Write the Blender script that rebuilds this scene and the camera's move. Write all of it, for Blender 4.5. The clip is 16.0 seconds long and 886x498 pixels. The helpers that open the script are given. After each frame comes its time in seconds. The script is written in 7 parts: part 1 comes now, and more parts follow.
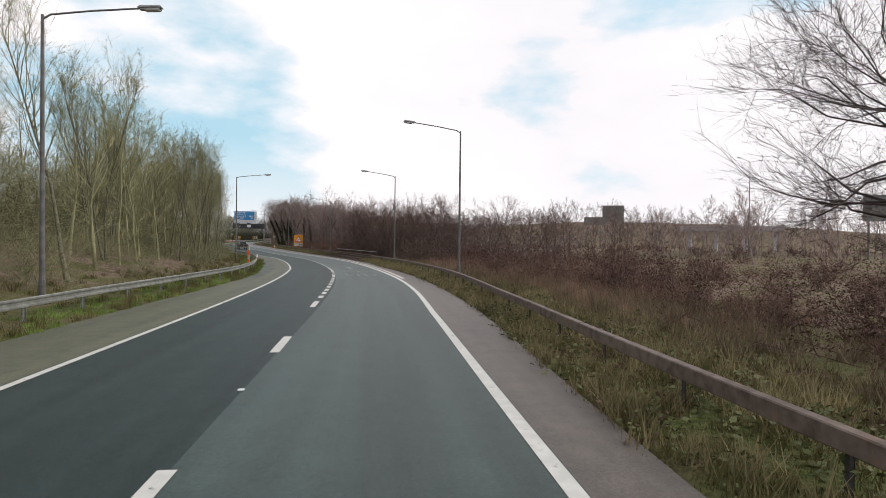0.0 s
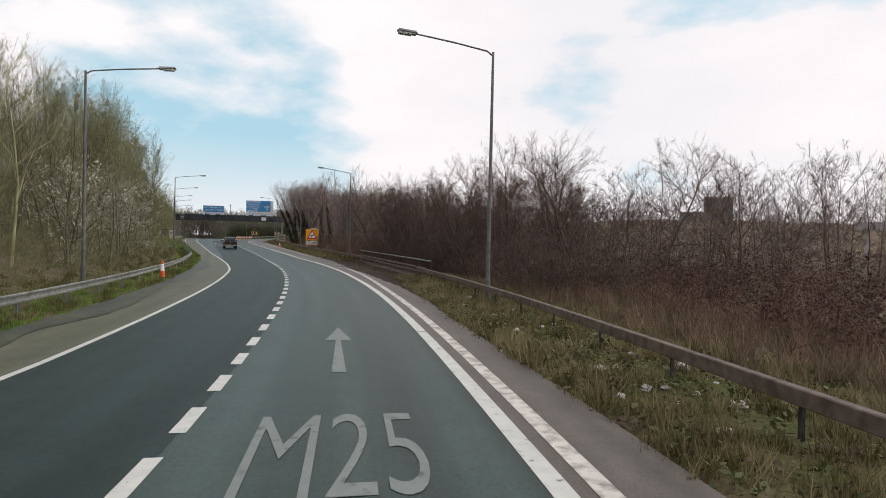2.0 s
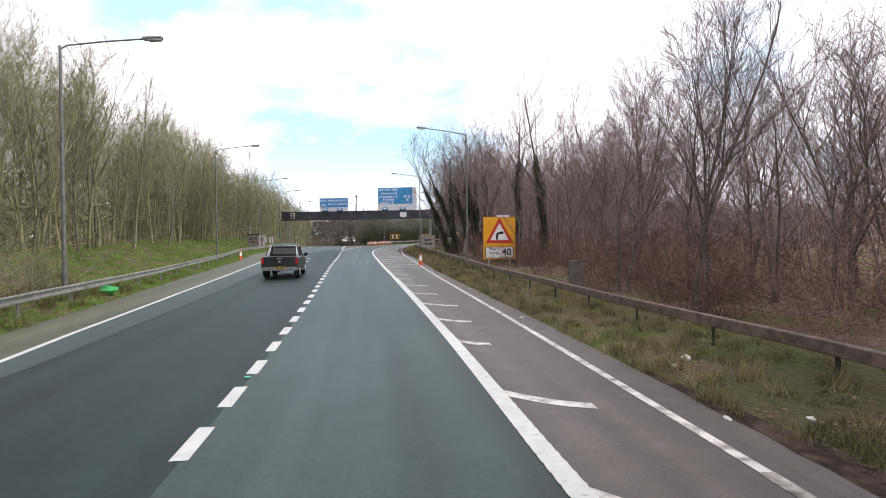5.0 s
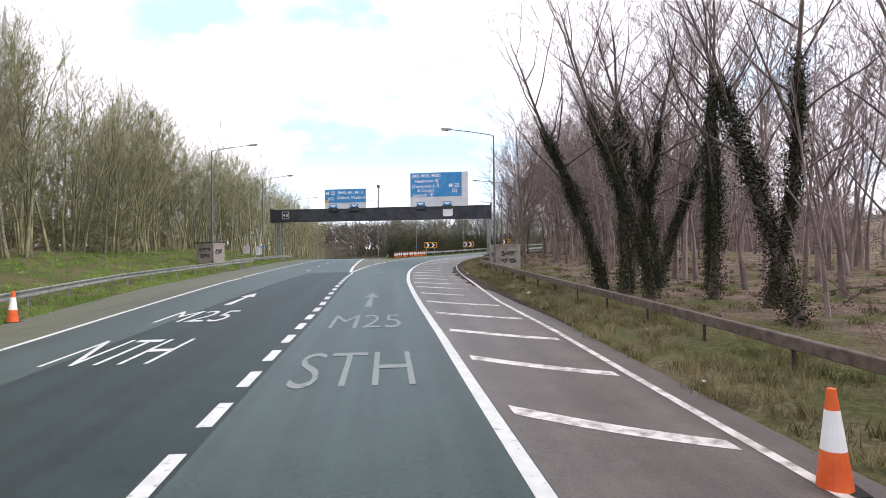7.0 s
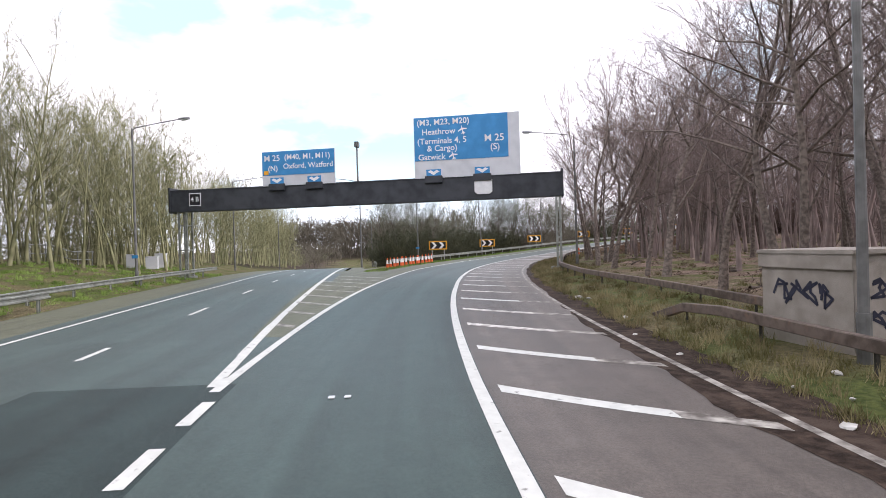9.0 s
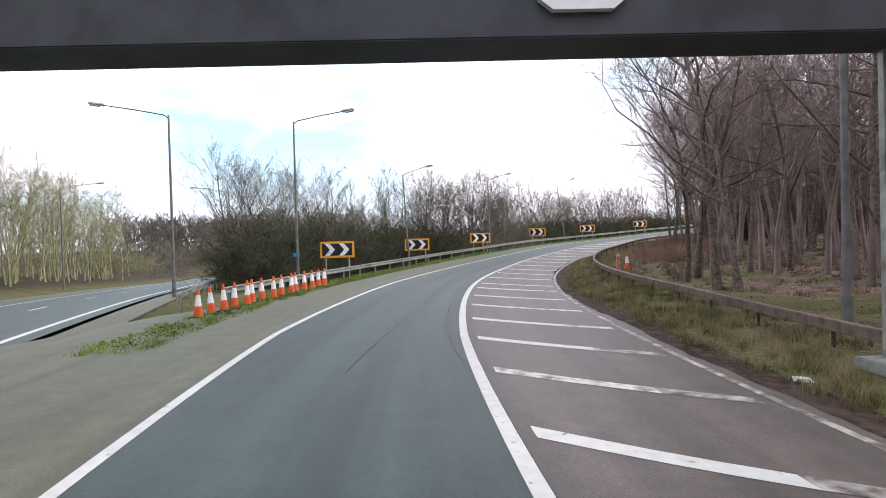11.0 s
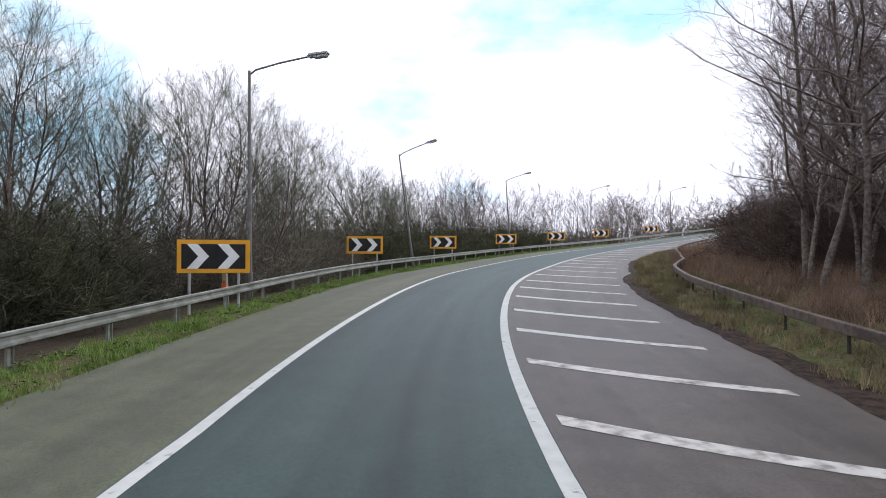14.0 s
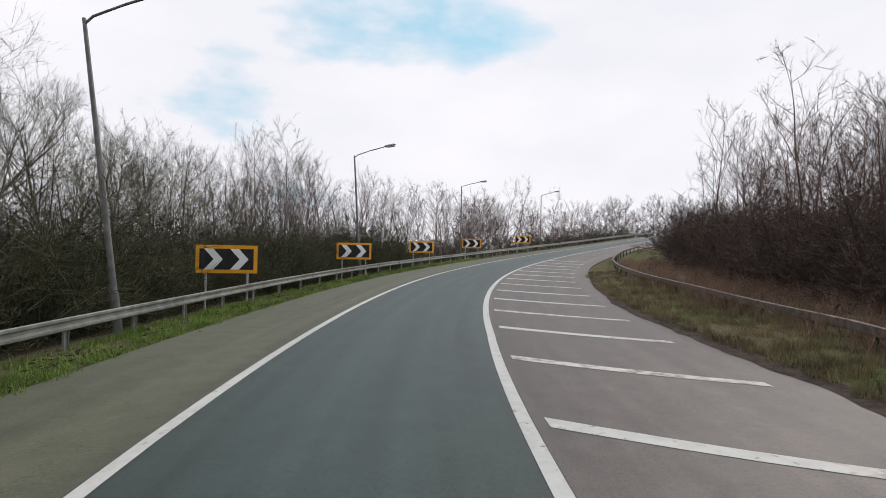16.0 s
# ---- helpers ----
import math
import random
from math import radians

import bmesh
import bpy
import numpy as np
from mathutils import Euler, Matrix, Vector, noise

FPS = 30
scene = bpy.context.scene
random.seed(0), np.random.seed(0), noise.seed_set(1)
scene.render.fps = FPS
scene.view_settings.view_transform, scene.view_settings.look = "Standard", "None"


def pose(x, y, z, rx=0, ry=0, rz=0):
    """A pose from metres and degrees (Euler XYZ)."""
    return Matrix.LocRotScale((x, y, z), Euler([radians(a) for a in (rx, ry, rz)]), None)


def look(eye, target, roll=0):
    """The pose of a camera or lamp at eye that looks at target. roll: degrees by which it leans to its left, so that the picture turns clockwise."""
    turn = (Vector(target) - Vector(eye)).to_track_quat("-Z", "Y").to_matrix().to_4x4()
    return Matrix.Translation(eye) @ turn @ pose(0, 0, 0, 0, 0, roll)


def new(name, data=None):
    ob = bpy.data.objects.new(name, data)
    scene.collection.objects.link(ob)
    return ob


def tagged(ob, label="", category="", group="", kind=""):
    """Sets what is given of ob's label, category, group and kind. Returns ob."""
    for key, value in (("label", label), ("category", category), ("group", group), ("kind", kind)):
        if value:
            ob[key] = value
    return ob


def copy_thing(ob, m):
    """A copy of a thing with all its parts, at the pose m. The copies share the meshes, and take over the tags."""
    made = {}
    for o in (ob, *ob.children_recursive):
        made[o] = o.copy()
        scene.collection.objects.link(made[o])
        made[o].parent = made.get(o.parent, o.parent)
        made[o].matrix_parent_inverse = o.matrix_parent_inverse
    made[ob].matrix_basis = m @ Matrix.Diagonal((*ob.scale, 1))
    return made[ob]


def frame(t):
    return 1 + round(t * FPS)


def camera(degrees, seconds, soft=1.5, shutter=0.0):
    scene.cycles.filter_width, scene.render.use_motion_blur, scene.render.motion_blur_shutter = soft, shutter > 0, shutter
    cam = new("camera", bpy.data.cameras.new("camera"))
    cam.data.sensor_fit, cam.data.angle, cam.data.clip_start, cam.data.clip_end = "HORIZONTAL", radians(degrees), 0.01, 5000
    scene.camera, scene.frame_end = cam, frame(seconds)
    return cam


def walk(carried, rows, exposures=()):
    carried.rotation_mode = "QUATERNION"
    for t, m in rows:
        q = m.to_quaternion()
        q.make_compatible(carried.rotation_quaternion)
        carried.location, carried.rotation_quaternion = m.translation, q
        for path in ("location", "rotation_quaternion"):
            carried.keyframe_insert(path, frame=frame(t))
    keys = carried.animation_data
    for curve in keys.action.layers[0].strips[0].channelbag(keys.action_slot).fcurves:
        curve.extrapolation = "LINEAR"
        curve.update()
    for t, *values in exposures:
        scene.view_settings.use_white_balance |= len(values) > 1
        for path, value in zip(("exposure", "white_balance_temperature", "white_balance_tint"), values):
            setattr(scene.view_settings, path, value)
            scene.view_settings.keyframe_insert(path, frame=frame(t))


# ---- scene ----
# ---- camera and its drive ----
cam = camera(77.04, 16.0, soft=0.75)
# seconds, x, y, z, yaw, pitch, roll
ROWS = [
    (0.0, -0.00, 0.00, 2.34, -8.48, -0.77, 0.69),
    (0.5, 0.24, 10.47, 2.32, -8.31, -1.08, 0.81),
    (1.0, 0.58, 20.68, 2.28, -7.78, -0.81, 0.78),
    (1.5, 0.66, 30.86, 2.22, -6.14, -1.06, 0.97),
    (2.0, 0.34, 40.64, 2.14, -4.38, -0.93, 1.30),
    (2.5, -0.51, 50.80, 2.08, -2.21, -1.10, 1.44),
    (3.0, -1.76, 61.30, 2.04, 0.24, -0.95, 0.88),
    (3.5, -3.59, 71.76, 2.02, 3.31, -0.60, 0.20),
    (4.0, -5.82, 81.65, 2.02, 6.03, -0.88, -0.08),
    (4.5, -8.50, 91.02, 2.00, 8.80, -1.11, -0.30),
    (5.0, -11.34, 99.66, 2.01, 10.76, -0.92, -0.57),
    (5.6, -14.68, 109.96, 2.09, 12.29, -0.29, -0.45),
    (6.2, -18.17, 120.05, 2.24, 13.06, -0.03, -0.44),
    (6.8, -21.66, 129.88, 2.41, 13.28, -0.03, -0.53),
    (7.5, -25.63, 140.97, 2.59, 13.26, -0.43, -0.76),
    (8.0, -28.24, 148.60, 2.71, 13.41, -0.39, -0.97),
    (8.5, -30.79, 155.92, 2.84, 12.99, -0.00, -1.27),
    (9.0, -33.10, 163.04, 2.95, 12.02, -0.37, -1.71),
    (9.6, -35.76, 171.94, 3.08, 9.16, -0.23, -1.29),
    (10.2, -37.98, 181.17, 3.19, 5.81, -0.32, -1.19),
    (10.8, -39.68, 190.58, 3.28, 2.51, -0.56, -1.39),
    (11.5, -40.94, 201.60, 3.32, -1.40, -1.11, -1.93),
    (12.0, -41.26, 209.29, 3.35, -5.03, -0.62, -1.78),
    (12.5, -40.96, 216.77, 3.38, -8.81, -0.76, -1.52),
    (13.0, -40.25, 224.45, 3.48, -12.85, 0.55, -0.44),
    (13.5, -39.14, 230.26, 3.55, -16.84, -0.06, -0.07),
    (14.0, -37.34, 237.17, 3.70, -21.84, 0.62, 0.19),
    (14.5, -35.43, 242.56, 3.87, -26.97, 0.64, 0.26),
    (15.0, -32.66, 248.68, 4.10, -31.39, 1.03, -0.18),
    (15.5, -29.83, 254.16, 4.42, -35.61, 1.19, 0.65),
    (16.0, -26.98, 258.87, 4.73, -39.22, 1.50, 0.80),
]
EXPOSURES = ((0, 0.0, 6680, 17), (1.5, -0.05, 6680, 16), (2.5, -0.12, 6720, 17), (3.5, 0.02, 6780, 17), (4, 0.27, 6700, 19), (5, 0.6, 6450, 21), (7.5, 0.78, 6320, 22), (9, 0.82, 6320, 22), (11.5, 0.78, 6220, 22), (12.5, 0.58, 6050, 20), (14, 0.34, 6050, 18), (16, -0.10, 6450, 16))
walk(cam, [(t, pose(x, y, z, 90 + p, -r, w)) for t, x, y, z, w, p, r in ROWS], EXPOSURES)

# ---- sky, clouds and sun ----
SUN_EL, SUN_AZ = radians(34), radians(5)      # azimuth from +x, anticlockwise
world = bpy.data.worlds.new("sky")
scene.world = world
world.use_nodes = True
wn, wl = world.node_tree.nodes, world.node_tree.links
wn.clear()
w_out = wn.new("ShaderNodeOutputWorld")
w_bg = wn.new("ShaderNodeBackground")
w_sky = wn.new("ShaderNodeTexSky")
w_sky.sky_type = "NISHITA"
w_sky.sun_disc = False
w_sky.sun_elevation = SUN_EL
w_sky.sun_rotation = math.pi / 2 - SUN_AZ
w_sky.air_density, w_sky.dust_density = 1.0, 1.5
w_co = wn.new("ShaderNodeTexCoord")
w_map = wn.new("ShaderNodeMapping")
w_map.inputs["Scale"].default_value = (1.0, 1.0, 2.2)
w_map.inputs["Location"].default_value = (0.35, 0.1, 0.0)
w_noise = wn.new("ShaderNodeTexNoise")
w_noise.inputs["Scale"].default_value = 2.1
w_noise.inputs["Detail"].default_value = 7
w_noise.inputs["Roughness"].default_value = 0.52
w_ramp = wn.new("ShaderNodeValToRGB")
w_ramp.color_ramp.elements[0].position = 0.42
w_ramp.color_ramp.elements[1].position = 0.53
w_cloud = wn.new("ShaderNodeValToRGB")        # cloud tops bright, thin bellies a little greyer
w_cloud.color_ramp.elements[0].color = (10.8, 11.2, 11.5, 1)
w_cloud.color_ramp.elements[1].color = (12.5, 12.6, 12.6, 1)
w_cloud.color_ramp.elements[0].position = 0.35
w_cloud.color_ramp.elements[1].position = 0.65
w_gain = wn.new("ShaderNodeMix")
w_gain.data_type, w_gain.blend_type = "RGBA", "MULTIPLY"
w_gain.inputs["Factor"].default_value = 1.0
w_gain.inputs["B"].default_value = (1.25, 1.75, 1.8, 1)
w_mix = wn.new("ShaderNodeMix")
w_mix.data_type = "RGBA"
w_sepz = wn.new("ShaderNodeSeparateXYZ")
w_low = wn.new("ShaderNodeMapRange")          # haze thickens towards the horizon
w_low.inputs["From Min"].default_value, w_low.inputs["From Max"].default_value = 0.0, 0.17
w_low.inputs["To Min"].default_value, w_low.inputs["To Max"].default_value = 1.0, 0.0
w_max = wn.new("ShaderNodeMath")
w_max.operation = "MAXIMUM"
wl.new(w_co.outputs["Generated"], w_map.inputs["Vector"])
wl.new(w_map.outputs["Vector"], w_noise.inputs["Vector"])
wl.new(w_noise.outputs["Fac"], w_cloud.inputs["Fac"])
wl.new(w_sky.outputs["Color"], w_gain.inputs["A"])
w_thin = wn.new("ShaderNodeMix")               # thin high haze pales the blue
w_thin.data_type = "RGBA"
w_thin.inputs["Factor"].default_value = 0.80
w_thin.inputs["B"].default_value = (5.8, 9.5, 10.9, 1)
wl.new(w_gain.outputs["Result"], w_thin.inputs["A"])
wl.new(w_thin.outputs["Result"], w_mix.inputs["A"])
wl.new(w_cloud.outputs["Color"], w_mix.inputs["B"])
wl.new(w_co.outputs["Generated"], w_sepz.inputs["Vector"])
wl.new(w_sepz.outputs["Z"], w_low.inputs["Value"])
w_dot = wn.new("ShaderNodeVectorMath")         # cloud closes up towards the veiled sun
w_dot.operation = "DOT_PRODUCT"
w_dot.inputs[1].default_value = (math.cos(SUN_AZ) * math.cos(SUN_EL), math.sin(SUN_AZ) * math.cos(SUN_EL), math.sin(SUN_EL))
w_veil = wn.new("ShaderNodeMapRange")
w_veil.inputs["From Min"].default_value, w_veil.inputs["From Max"].default_value = 0.25, 0.85
w_veil.inputs["To Min"].default_value, w_veil.inputs["To Max"].default_value = 0.09, 0.24
w_sum = wn.new("ShaderNodeMath")
w_sum.operation = "ADD"
wl.new(w_co.outputs["Generated"], w_dot.inputs[0])
wl.new(w_dot.outputs["Value"], w_veil.inputs["Value"])
wl.new(w_noise.outputs["Fac"], w_sum.inputs[0])
wl.new(w_veil.outputs["Result"], w_sum.inputs[1])
cover = w_sum.outputs["Value"]
for azimuth, rise, inner, outer, amount in ((113, 17, 0.985, 0.90, -0.16), (53, 25, 0.995, 0.962, -0.13)):   # the two breaks in the cloud
    w_at, w_break, w_less = wn.new("ShaderNodeVectorMath"), wn.new("ShaderNodeMapRange"), wn.new("ShaderNodeMath")
    w_at.operation = "DOT_PRODUCT"
    w_at.inputs[1].default_value = (math.cos(radians(azimuth)) * math.cos(radians(rise)), math.sin(radians(azimuth)) * math.cos(radians(rise)), math.sin(radians(rise)))
    w_break.interpolation_type = "SMOOTHSTEP"
    w_break.inputs["From Min"].default_value, w_break.inputs["From Max"].default_value = outer, inner
    w_break.inputs["To Min"].default_value, w_break.inputs["To Max"].default_value = 0.0, amount
    wl.new(w_co.outputs["Generated"], w_at.inputs[0])
    wl.new(w_at.outputs["Value"], w_break.inputs["Value"])
    wl.new(cover, w_less.inputs[0])
    wl.new(w_break.outputs["Result"], w_less.inputs[1])
    cover = w_less.outputs["Value"]
wl.new(cover, w_ramp.inputs["Fac"])
wl.new(w_ramp.outputs["Color"], w_max.inputs[0])
wl.new(w_low.outputs["Result"], w_max.inputs[1])
wl.new(w_max.outputs["Value"], w_mix.inputs["Factor"])
wl.new(w_mix.outputs["Result"], w_bg.inputs["Color"])
wl.new(w_bg.outputs["Background"], w_out.inputs["Surface"])
w_bg.inputs["Strength"].default_value = 0.085

sun_data = bpy.data.lights.new("sun", "SUN")
sun_data.energy, sun_data.angle, sun_data.color = 1.3, radians(12), (1.0, 0.95, 0.87)
sun = new("sun", sun_data)
sun.matrix_world = look((0, 0, 60), (-math.cos(SUN_AZ) * math.cos(SUN_EL), -math.sin(SUN_AZ) * math.cos(SUN_EL), 60 - math.sin(SUN_EL)))


# ---- materials ----
def material(name, dark, light, scale=3.0, rough=0.8, bump=0.0, bump_scale=40.0, metal=0.0, big=0.25, per_object=0.0, stains=None, spec=0.3):
    """Two noises, one fine and one broad, move the colour between two tones; a third gives relief."""
    m = bpy.data.materials.new(name)
    m.use_nodes = True
    n, l = m.node_tree.nodes, m.node_tree.links
    b = n["Principled BSDF"]
    co = n.new("ShaderNodeTexCoord")
    fine, broad = n.new("ShaderNodeTexNoise"), n.new("ShaderNodeTexNoise")
    fine.inputs["Scale"].default_value, fine.inputs["Detail"].default_value = scale, 8
    broad.inputs["Scale"].default_value, broad.inputs["Detail"].default_value = scale * 0.07, 3
    l.new(co.outputs["Object"], fine.inputs["Vector"])
    l.new(co.outputs["Object"], broad.inputs["Vector"])
    add = n.new("ShaderNodeMath")
    add.operation = "MULTIPLY_ADD"
    add.inputs[1].default_value = big * 2
    l.new(broad.outputs["Fac"], add.inputs[0])
    l.new(fine.outputs["Fac"], add.inputs[2])
    ramp = n.new("ShaderNodeValToRGB")
    ramp.color_ramp.elements[0].position, ramp.color_ramp.elements[1].position = 0.35 + big, 0.65 + big
    ramp.color_ramp.elements[0].color, ramp.color_ramp.elements[1].color = (*dark, 1), (*light, 1)
    l.new(add.outputs["Value"], ramp.inputs["Fac"])
    colour = ramp.outputs["Color"]
    if stains:
        spot = n.new("ShaderNodeTexNoise")
        spot.inputs["Scale"].default_value, spot.inputs["Detail"].default_value = stains[0], 6
        l.new(co.outputs["Object"], spot.inputs["Vector"])
        edge = n.new("ShaderNodeMapRange")
        edge.inputs["From Min"].default_value, edge.inputs["From Max"].default_value = stains[1], stains[1] + (stains[3] if len(stains) > 3 else 0.12)
        l.new(spot.outputs["Fac"], edge.inputs["Value"])
        mix = n.new("ShaderNodeMix")
        mix.data_type = "RGBA"
        mix.inputs["B"].default_value = (*stains[2], 1)
        l.new(edge.outputs["Result"], mix.inputs["Factor"])
        l.new(colour, mix.inputs["A"])
        colour = mix.outputs["Result"]
    if per_object:
        info = n.new("ShaderNodeObjectInfo")
        hue = n.new("ShaderNodeHueSaturation")
        span = n.new("ShaderNodeMapRange")
        span.inputs["To Min"].default_value, span.inputs["To Max"].default_value = 1 - per_object, 1 + per_object
        l.new(info.outputs["Random"], span.inputs["Value"])
        l.new(span.outputs["Result"], hue.inputs["Value"])
        l.new(colour, hue.inputs["Color"])
        colour = hue.outputs["Color"]
    l.new(colour, b.inputs["Base Color"])
    b.inputs["Roughness"].default_value = rough
    b.inputs["Metallic"].default_value = metal
    b.inputs["Specular IOR Level"].default_value = spec
    if bump:
        rel = n.new("ShaderNodeTexNoise")
        rel.inputs["Scale"].default_value, rel.inputs["Detail"].default_value = bump_scale, 4
        l.new(co.outputs["Object"], rel.inputs["Vector"])
        bn = n.new("ShaderNodeBump")
        bn.inputs["Strength"].default_value, bn.inputs["Distance"].default_value = bump, 0.02
        l.new(rel.outputs["Fac"], bn.inputs["Height"])
        l.new(bn.outputs["Normal"], b.inputs["Normal"])
    return m


def wheel_wear(m, amount):
    """Long streaks of wear and rubber along the lane, from the mesh's own offset and station."""
    n, l = m.node_tree.nodes, m.node_tree.links
    b = n["Principled BSDF"]
    base = b.inputs["Base Color"].links[0].from_socket
    att, sc = n.new("ShaderNodeAttribute"), n.new("ShaderNodeVectorMath")
    att.attribute_name = "along"
    sc.operation = "MULTIPLY"
    sc.inputs[1].default_value = (1.5, 0.035, 1.0)
    l.new(att.outputs["Vector"], sc.inputs[0])
    nz, rg = n.new("ShaderNodeTexNoise"), n.new("ShaderNodeMapRange")
    nz.inputs["Scale"].default_value, nz.inputs["Detail"].default_value = 1.0, 5
    l.new(sc.outputs["Vector"], nz.inputs["Vector"])
    rg.inputs["From Min"].default_value, rg.inputs["From Max"].default_value = 0.3, 0.7
    rg.inputs["To Min"].default_value, rg.inputs["To Max"].default_value = 1 - amount, 1 + amount
    l.new(nz.outputs["Fac"], rg.inputs["Value"])
    hs = n.new("ShaderNodeHueSaturation")
    l.new(base, hs.inputs["Color"])
    l.new(rg.outputs["Result"], hs.inputs["Value"])
    l.new(hs.outputs["Color"], b.inputs["Base Color"])


def worn_paint(name, under, tone, keep, fade=0.12):
    """Road paint through which the asphalt shows where it is worn."""
    return material(name, tone, tuple(min(1, c * 1.15) for c in tone), scale=5, rough=0.6, bump=0.3, bump_scale=90, stains=(7.0 if fade < 0.2 else 4.5, keep, under, fade))


M_ROAD = material("asphalt", (0.027, 0.046, 0.042), (0.042, 0.068, 0.062), scale=22, rough=0.52, bump=0.3, bump_scale=160, big=0.22, spec=0.38)
M_ROAD_NEW = material("dark_asphalt", (0.010, 0.021, 0.020), (0.020, 0.036, 0.034), scale=22, rough=0.58, bump=0.3, bump_scale=160, big=0.22, spec=0.26)
M_SHOULDER = material("old_asphalt", (0.062, 0.069, 0.039), (0.102, 0.107, 0.065), scale=30, rough=0.62, bump=0.35, bump_scale=120, big=0.3, spec=0.45, stains=(2.6, 0.60, (0.082, 0.082, 0.062)))
M_HATCH = material("dirty_asphalt", (0.067, 0.056, 0.047), (0.107, 0.090, 0.077), scale=30, rough=0.52, bump=0.35, bump_scale=130, big=0.3, spec=0.5, stains=(2.8, 0.60, (0.100, 0.087, 0.076)))
for m, amount in ((M_ROAD, 0.36), (M_ROAD_NEW, 0.36), (M_SHOULDER, 0.26), (M_HATCH, 0.32)):
    wheel_wear(m, amount)
M_PAINT = worn_paint("white_road_paint", (0.10, 0.10, 0.09), (0.50, 0.51, 0.48), 0.63)
M_PAINT_OLD = worn_paint("faded_road_paint", (0.045, 0.055, 0.052), (0.175, 0.200, 0.190), 0.57, 0.2)
M_PAINT_CHIP = worn_paint("chipped_road_paint", (0.13, 0.115, 0.10), (0.54, 0.52, 0.48), 0.44, 0.30)
M_PAINT_GONE = worn_paint("nearly_gone_road_paint", (0.105, 0.092, 0.080), (0.42, 0.40, 0.36), 0.30, 0.32)
M_DAMP = material("damp_asphalt", (0.034, 0.040, 0.028), (0.062, 0.070, 0.048), scale=14, rough=0.55, bump=0.5, bump_scale=90, stains=(1.5, 0.50, (0.075, 0.081, 0.050), 0.10))
M_MUD = material("wet_mud", (0.018, 0.012, 0.009), (0.058, 0.040, 0.030), scale=6, rough=0.85, bump=0.9, bump_scale=30, spec=0.12, stains=(2.2, 0.52, (0.064, 0.046, 0.036), 0.09))
M_DIRTY_KERB = material("mud_stained_concrete", (0.050, 0.038, 0.031), (0.110, 0.086, 0.072), scale=7, rough=0.9, bump=0.6, bump_scale=40, stains=(1.6, 0.56, (0.055, 0.042, 0.034)))
M_CRACK = material("dark_crack", (0.042, 0.040, 0.036), (0.066, 0.062, 0.056), scale=6, rough=0.9)
M_STEEL = material("galvanised_steel", (0.19, 0.205, 0.185), (0.32, 0.335, 0.305), scale=4, rough=0.5, metal=0.35, stains=(2.0, 0.56, (0.15, 0.155, 0.13)))
M_STEEL_OLD = material("weathered_steel", (0.078, 0.058, 0.047), (0.160, 0.124, 0.104), scale=5, rough=0.65, metal=0.15, stains=(3.0, 0.58, (0.17, 0.115, 0.085)))
M_POST_DARK = material("dark_steel_post", (0.035, 0.035, 0.032), (0.075, 0.07, 0.065), scale=6, rough=0.7, metal=0.2)
M_COLUMN = material("grey_painted_steel", (0.115, 0.117, 0.112), (0.19, 0.192, 0.186), scale=3, rough=0.55, metal=0.3)
M_LANTERN = material("lantern_grey", (0.30, 0.31, 0.32), (0.42, 0.43, 0.44), scale=8, rough=0.5)
M_LENS = material("lantern_glass", (0.55, 0.56, 0.55), (0.66, 0.67, 0.66), scale=8, rough=0.2)
M_BEAM = material("dark_gantry_paint", (0.030, 0.034, 0.040), (0.055, 0.060, 0.068), scale=1.2, rough=0.6, bump=0.1)
M_BLUE = material("sign_blue", (0.035, 0.22, 0.47), (0.050, 0.27, 0.56), scale=1.5, rough=0.45)
M_PANEL = material("sign_back_grey", (0.52, 0.54, 0.56), (0.62, 0.64, 0.66), scale=1.0, rough=0.5)
M_WHITE = material("sign_white", (0.74, 0.75, 0.75), (0.82, 0.83, 0.83), scale=4, rough=0.45)
M_YELLOW = material("sign_yellow", (0.72, 0.33, 0.020), (0.82, 0.40, 0.030), scale=2, rough=0.45)
M_BLACK = material("sign_black", (0.012, 0.012, 0.014), (0.022, 0.022, 0.025), scale=4, rough=0.4)
M_RED = material("sign_red", (0.50, 0.025, 0.025), (0.60, 0.04, 0.035), scale=4, rough=0.45)
M_ORANGE = material("orange_plastic", (0.62, 0.10, 0.025), (0.75, 0.15, 0.04), scale=5, rough=0.5)
M_SIGN_POST = material("sign_post_grey", (0.32, 0.33, 0.33), (0.45, 0.46, 0.46), scale=4, rough=0.5, metal=0.3)
M_BARK = material("bark", (0.086, 0.070, 0.059), (0.211, 0.173, 0.148), scale=9, rough=0.9, bump=0.8, bump_scale=25, per_object=0.25)
M_BARK_OLIVE = material("lichen_bark", (0.085, 0.085, 0.055), (0.225, 0.215, 0.150), scale=9, rough=0.9, bump=0.8, bump_scale=25, per_object=0.25)
M_TWIG = material("brown_twigs", (0.135, 0.104, 0.094), (0.270, 0.212, 0.195), scale=1.2, rough=0.9, per_object=0.25)
M_TWIG_OLIVE = material("olive_twigs", (0.132, 0.137, 0.068), (0.295, 0.290, 0.165), scale=1.2, rough=0.9, per_object=0.25)
M_BRAMBLE = material("bramble_stems", (0.055, 0.031, 0.026), (0.140, 0.080, 0.064), scale=0.35, rough=0.9)
M_BRUSH = material("dark_brush", (0.027, 0.032, 0.016), (0.078, 0.080, 0.044), scale=0.5, rough=0.9)
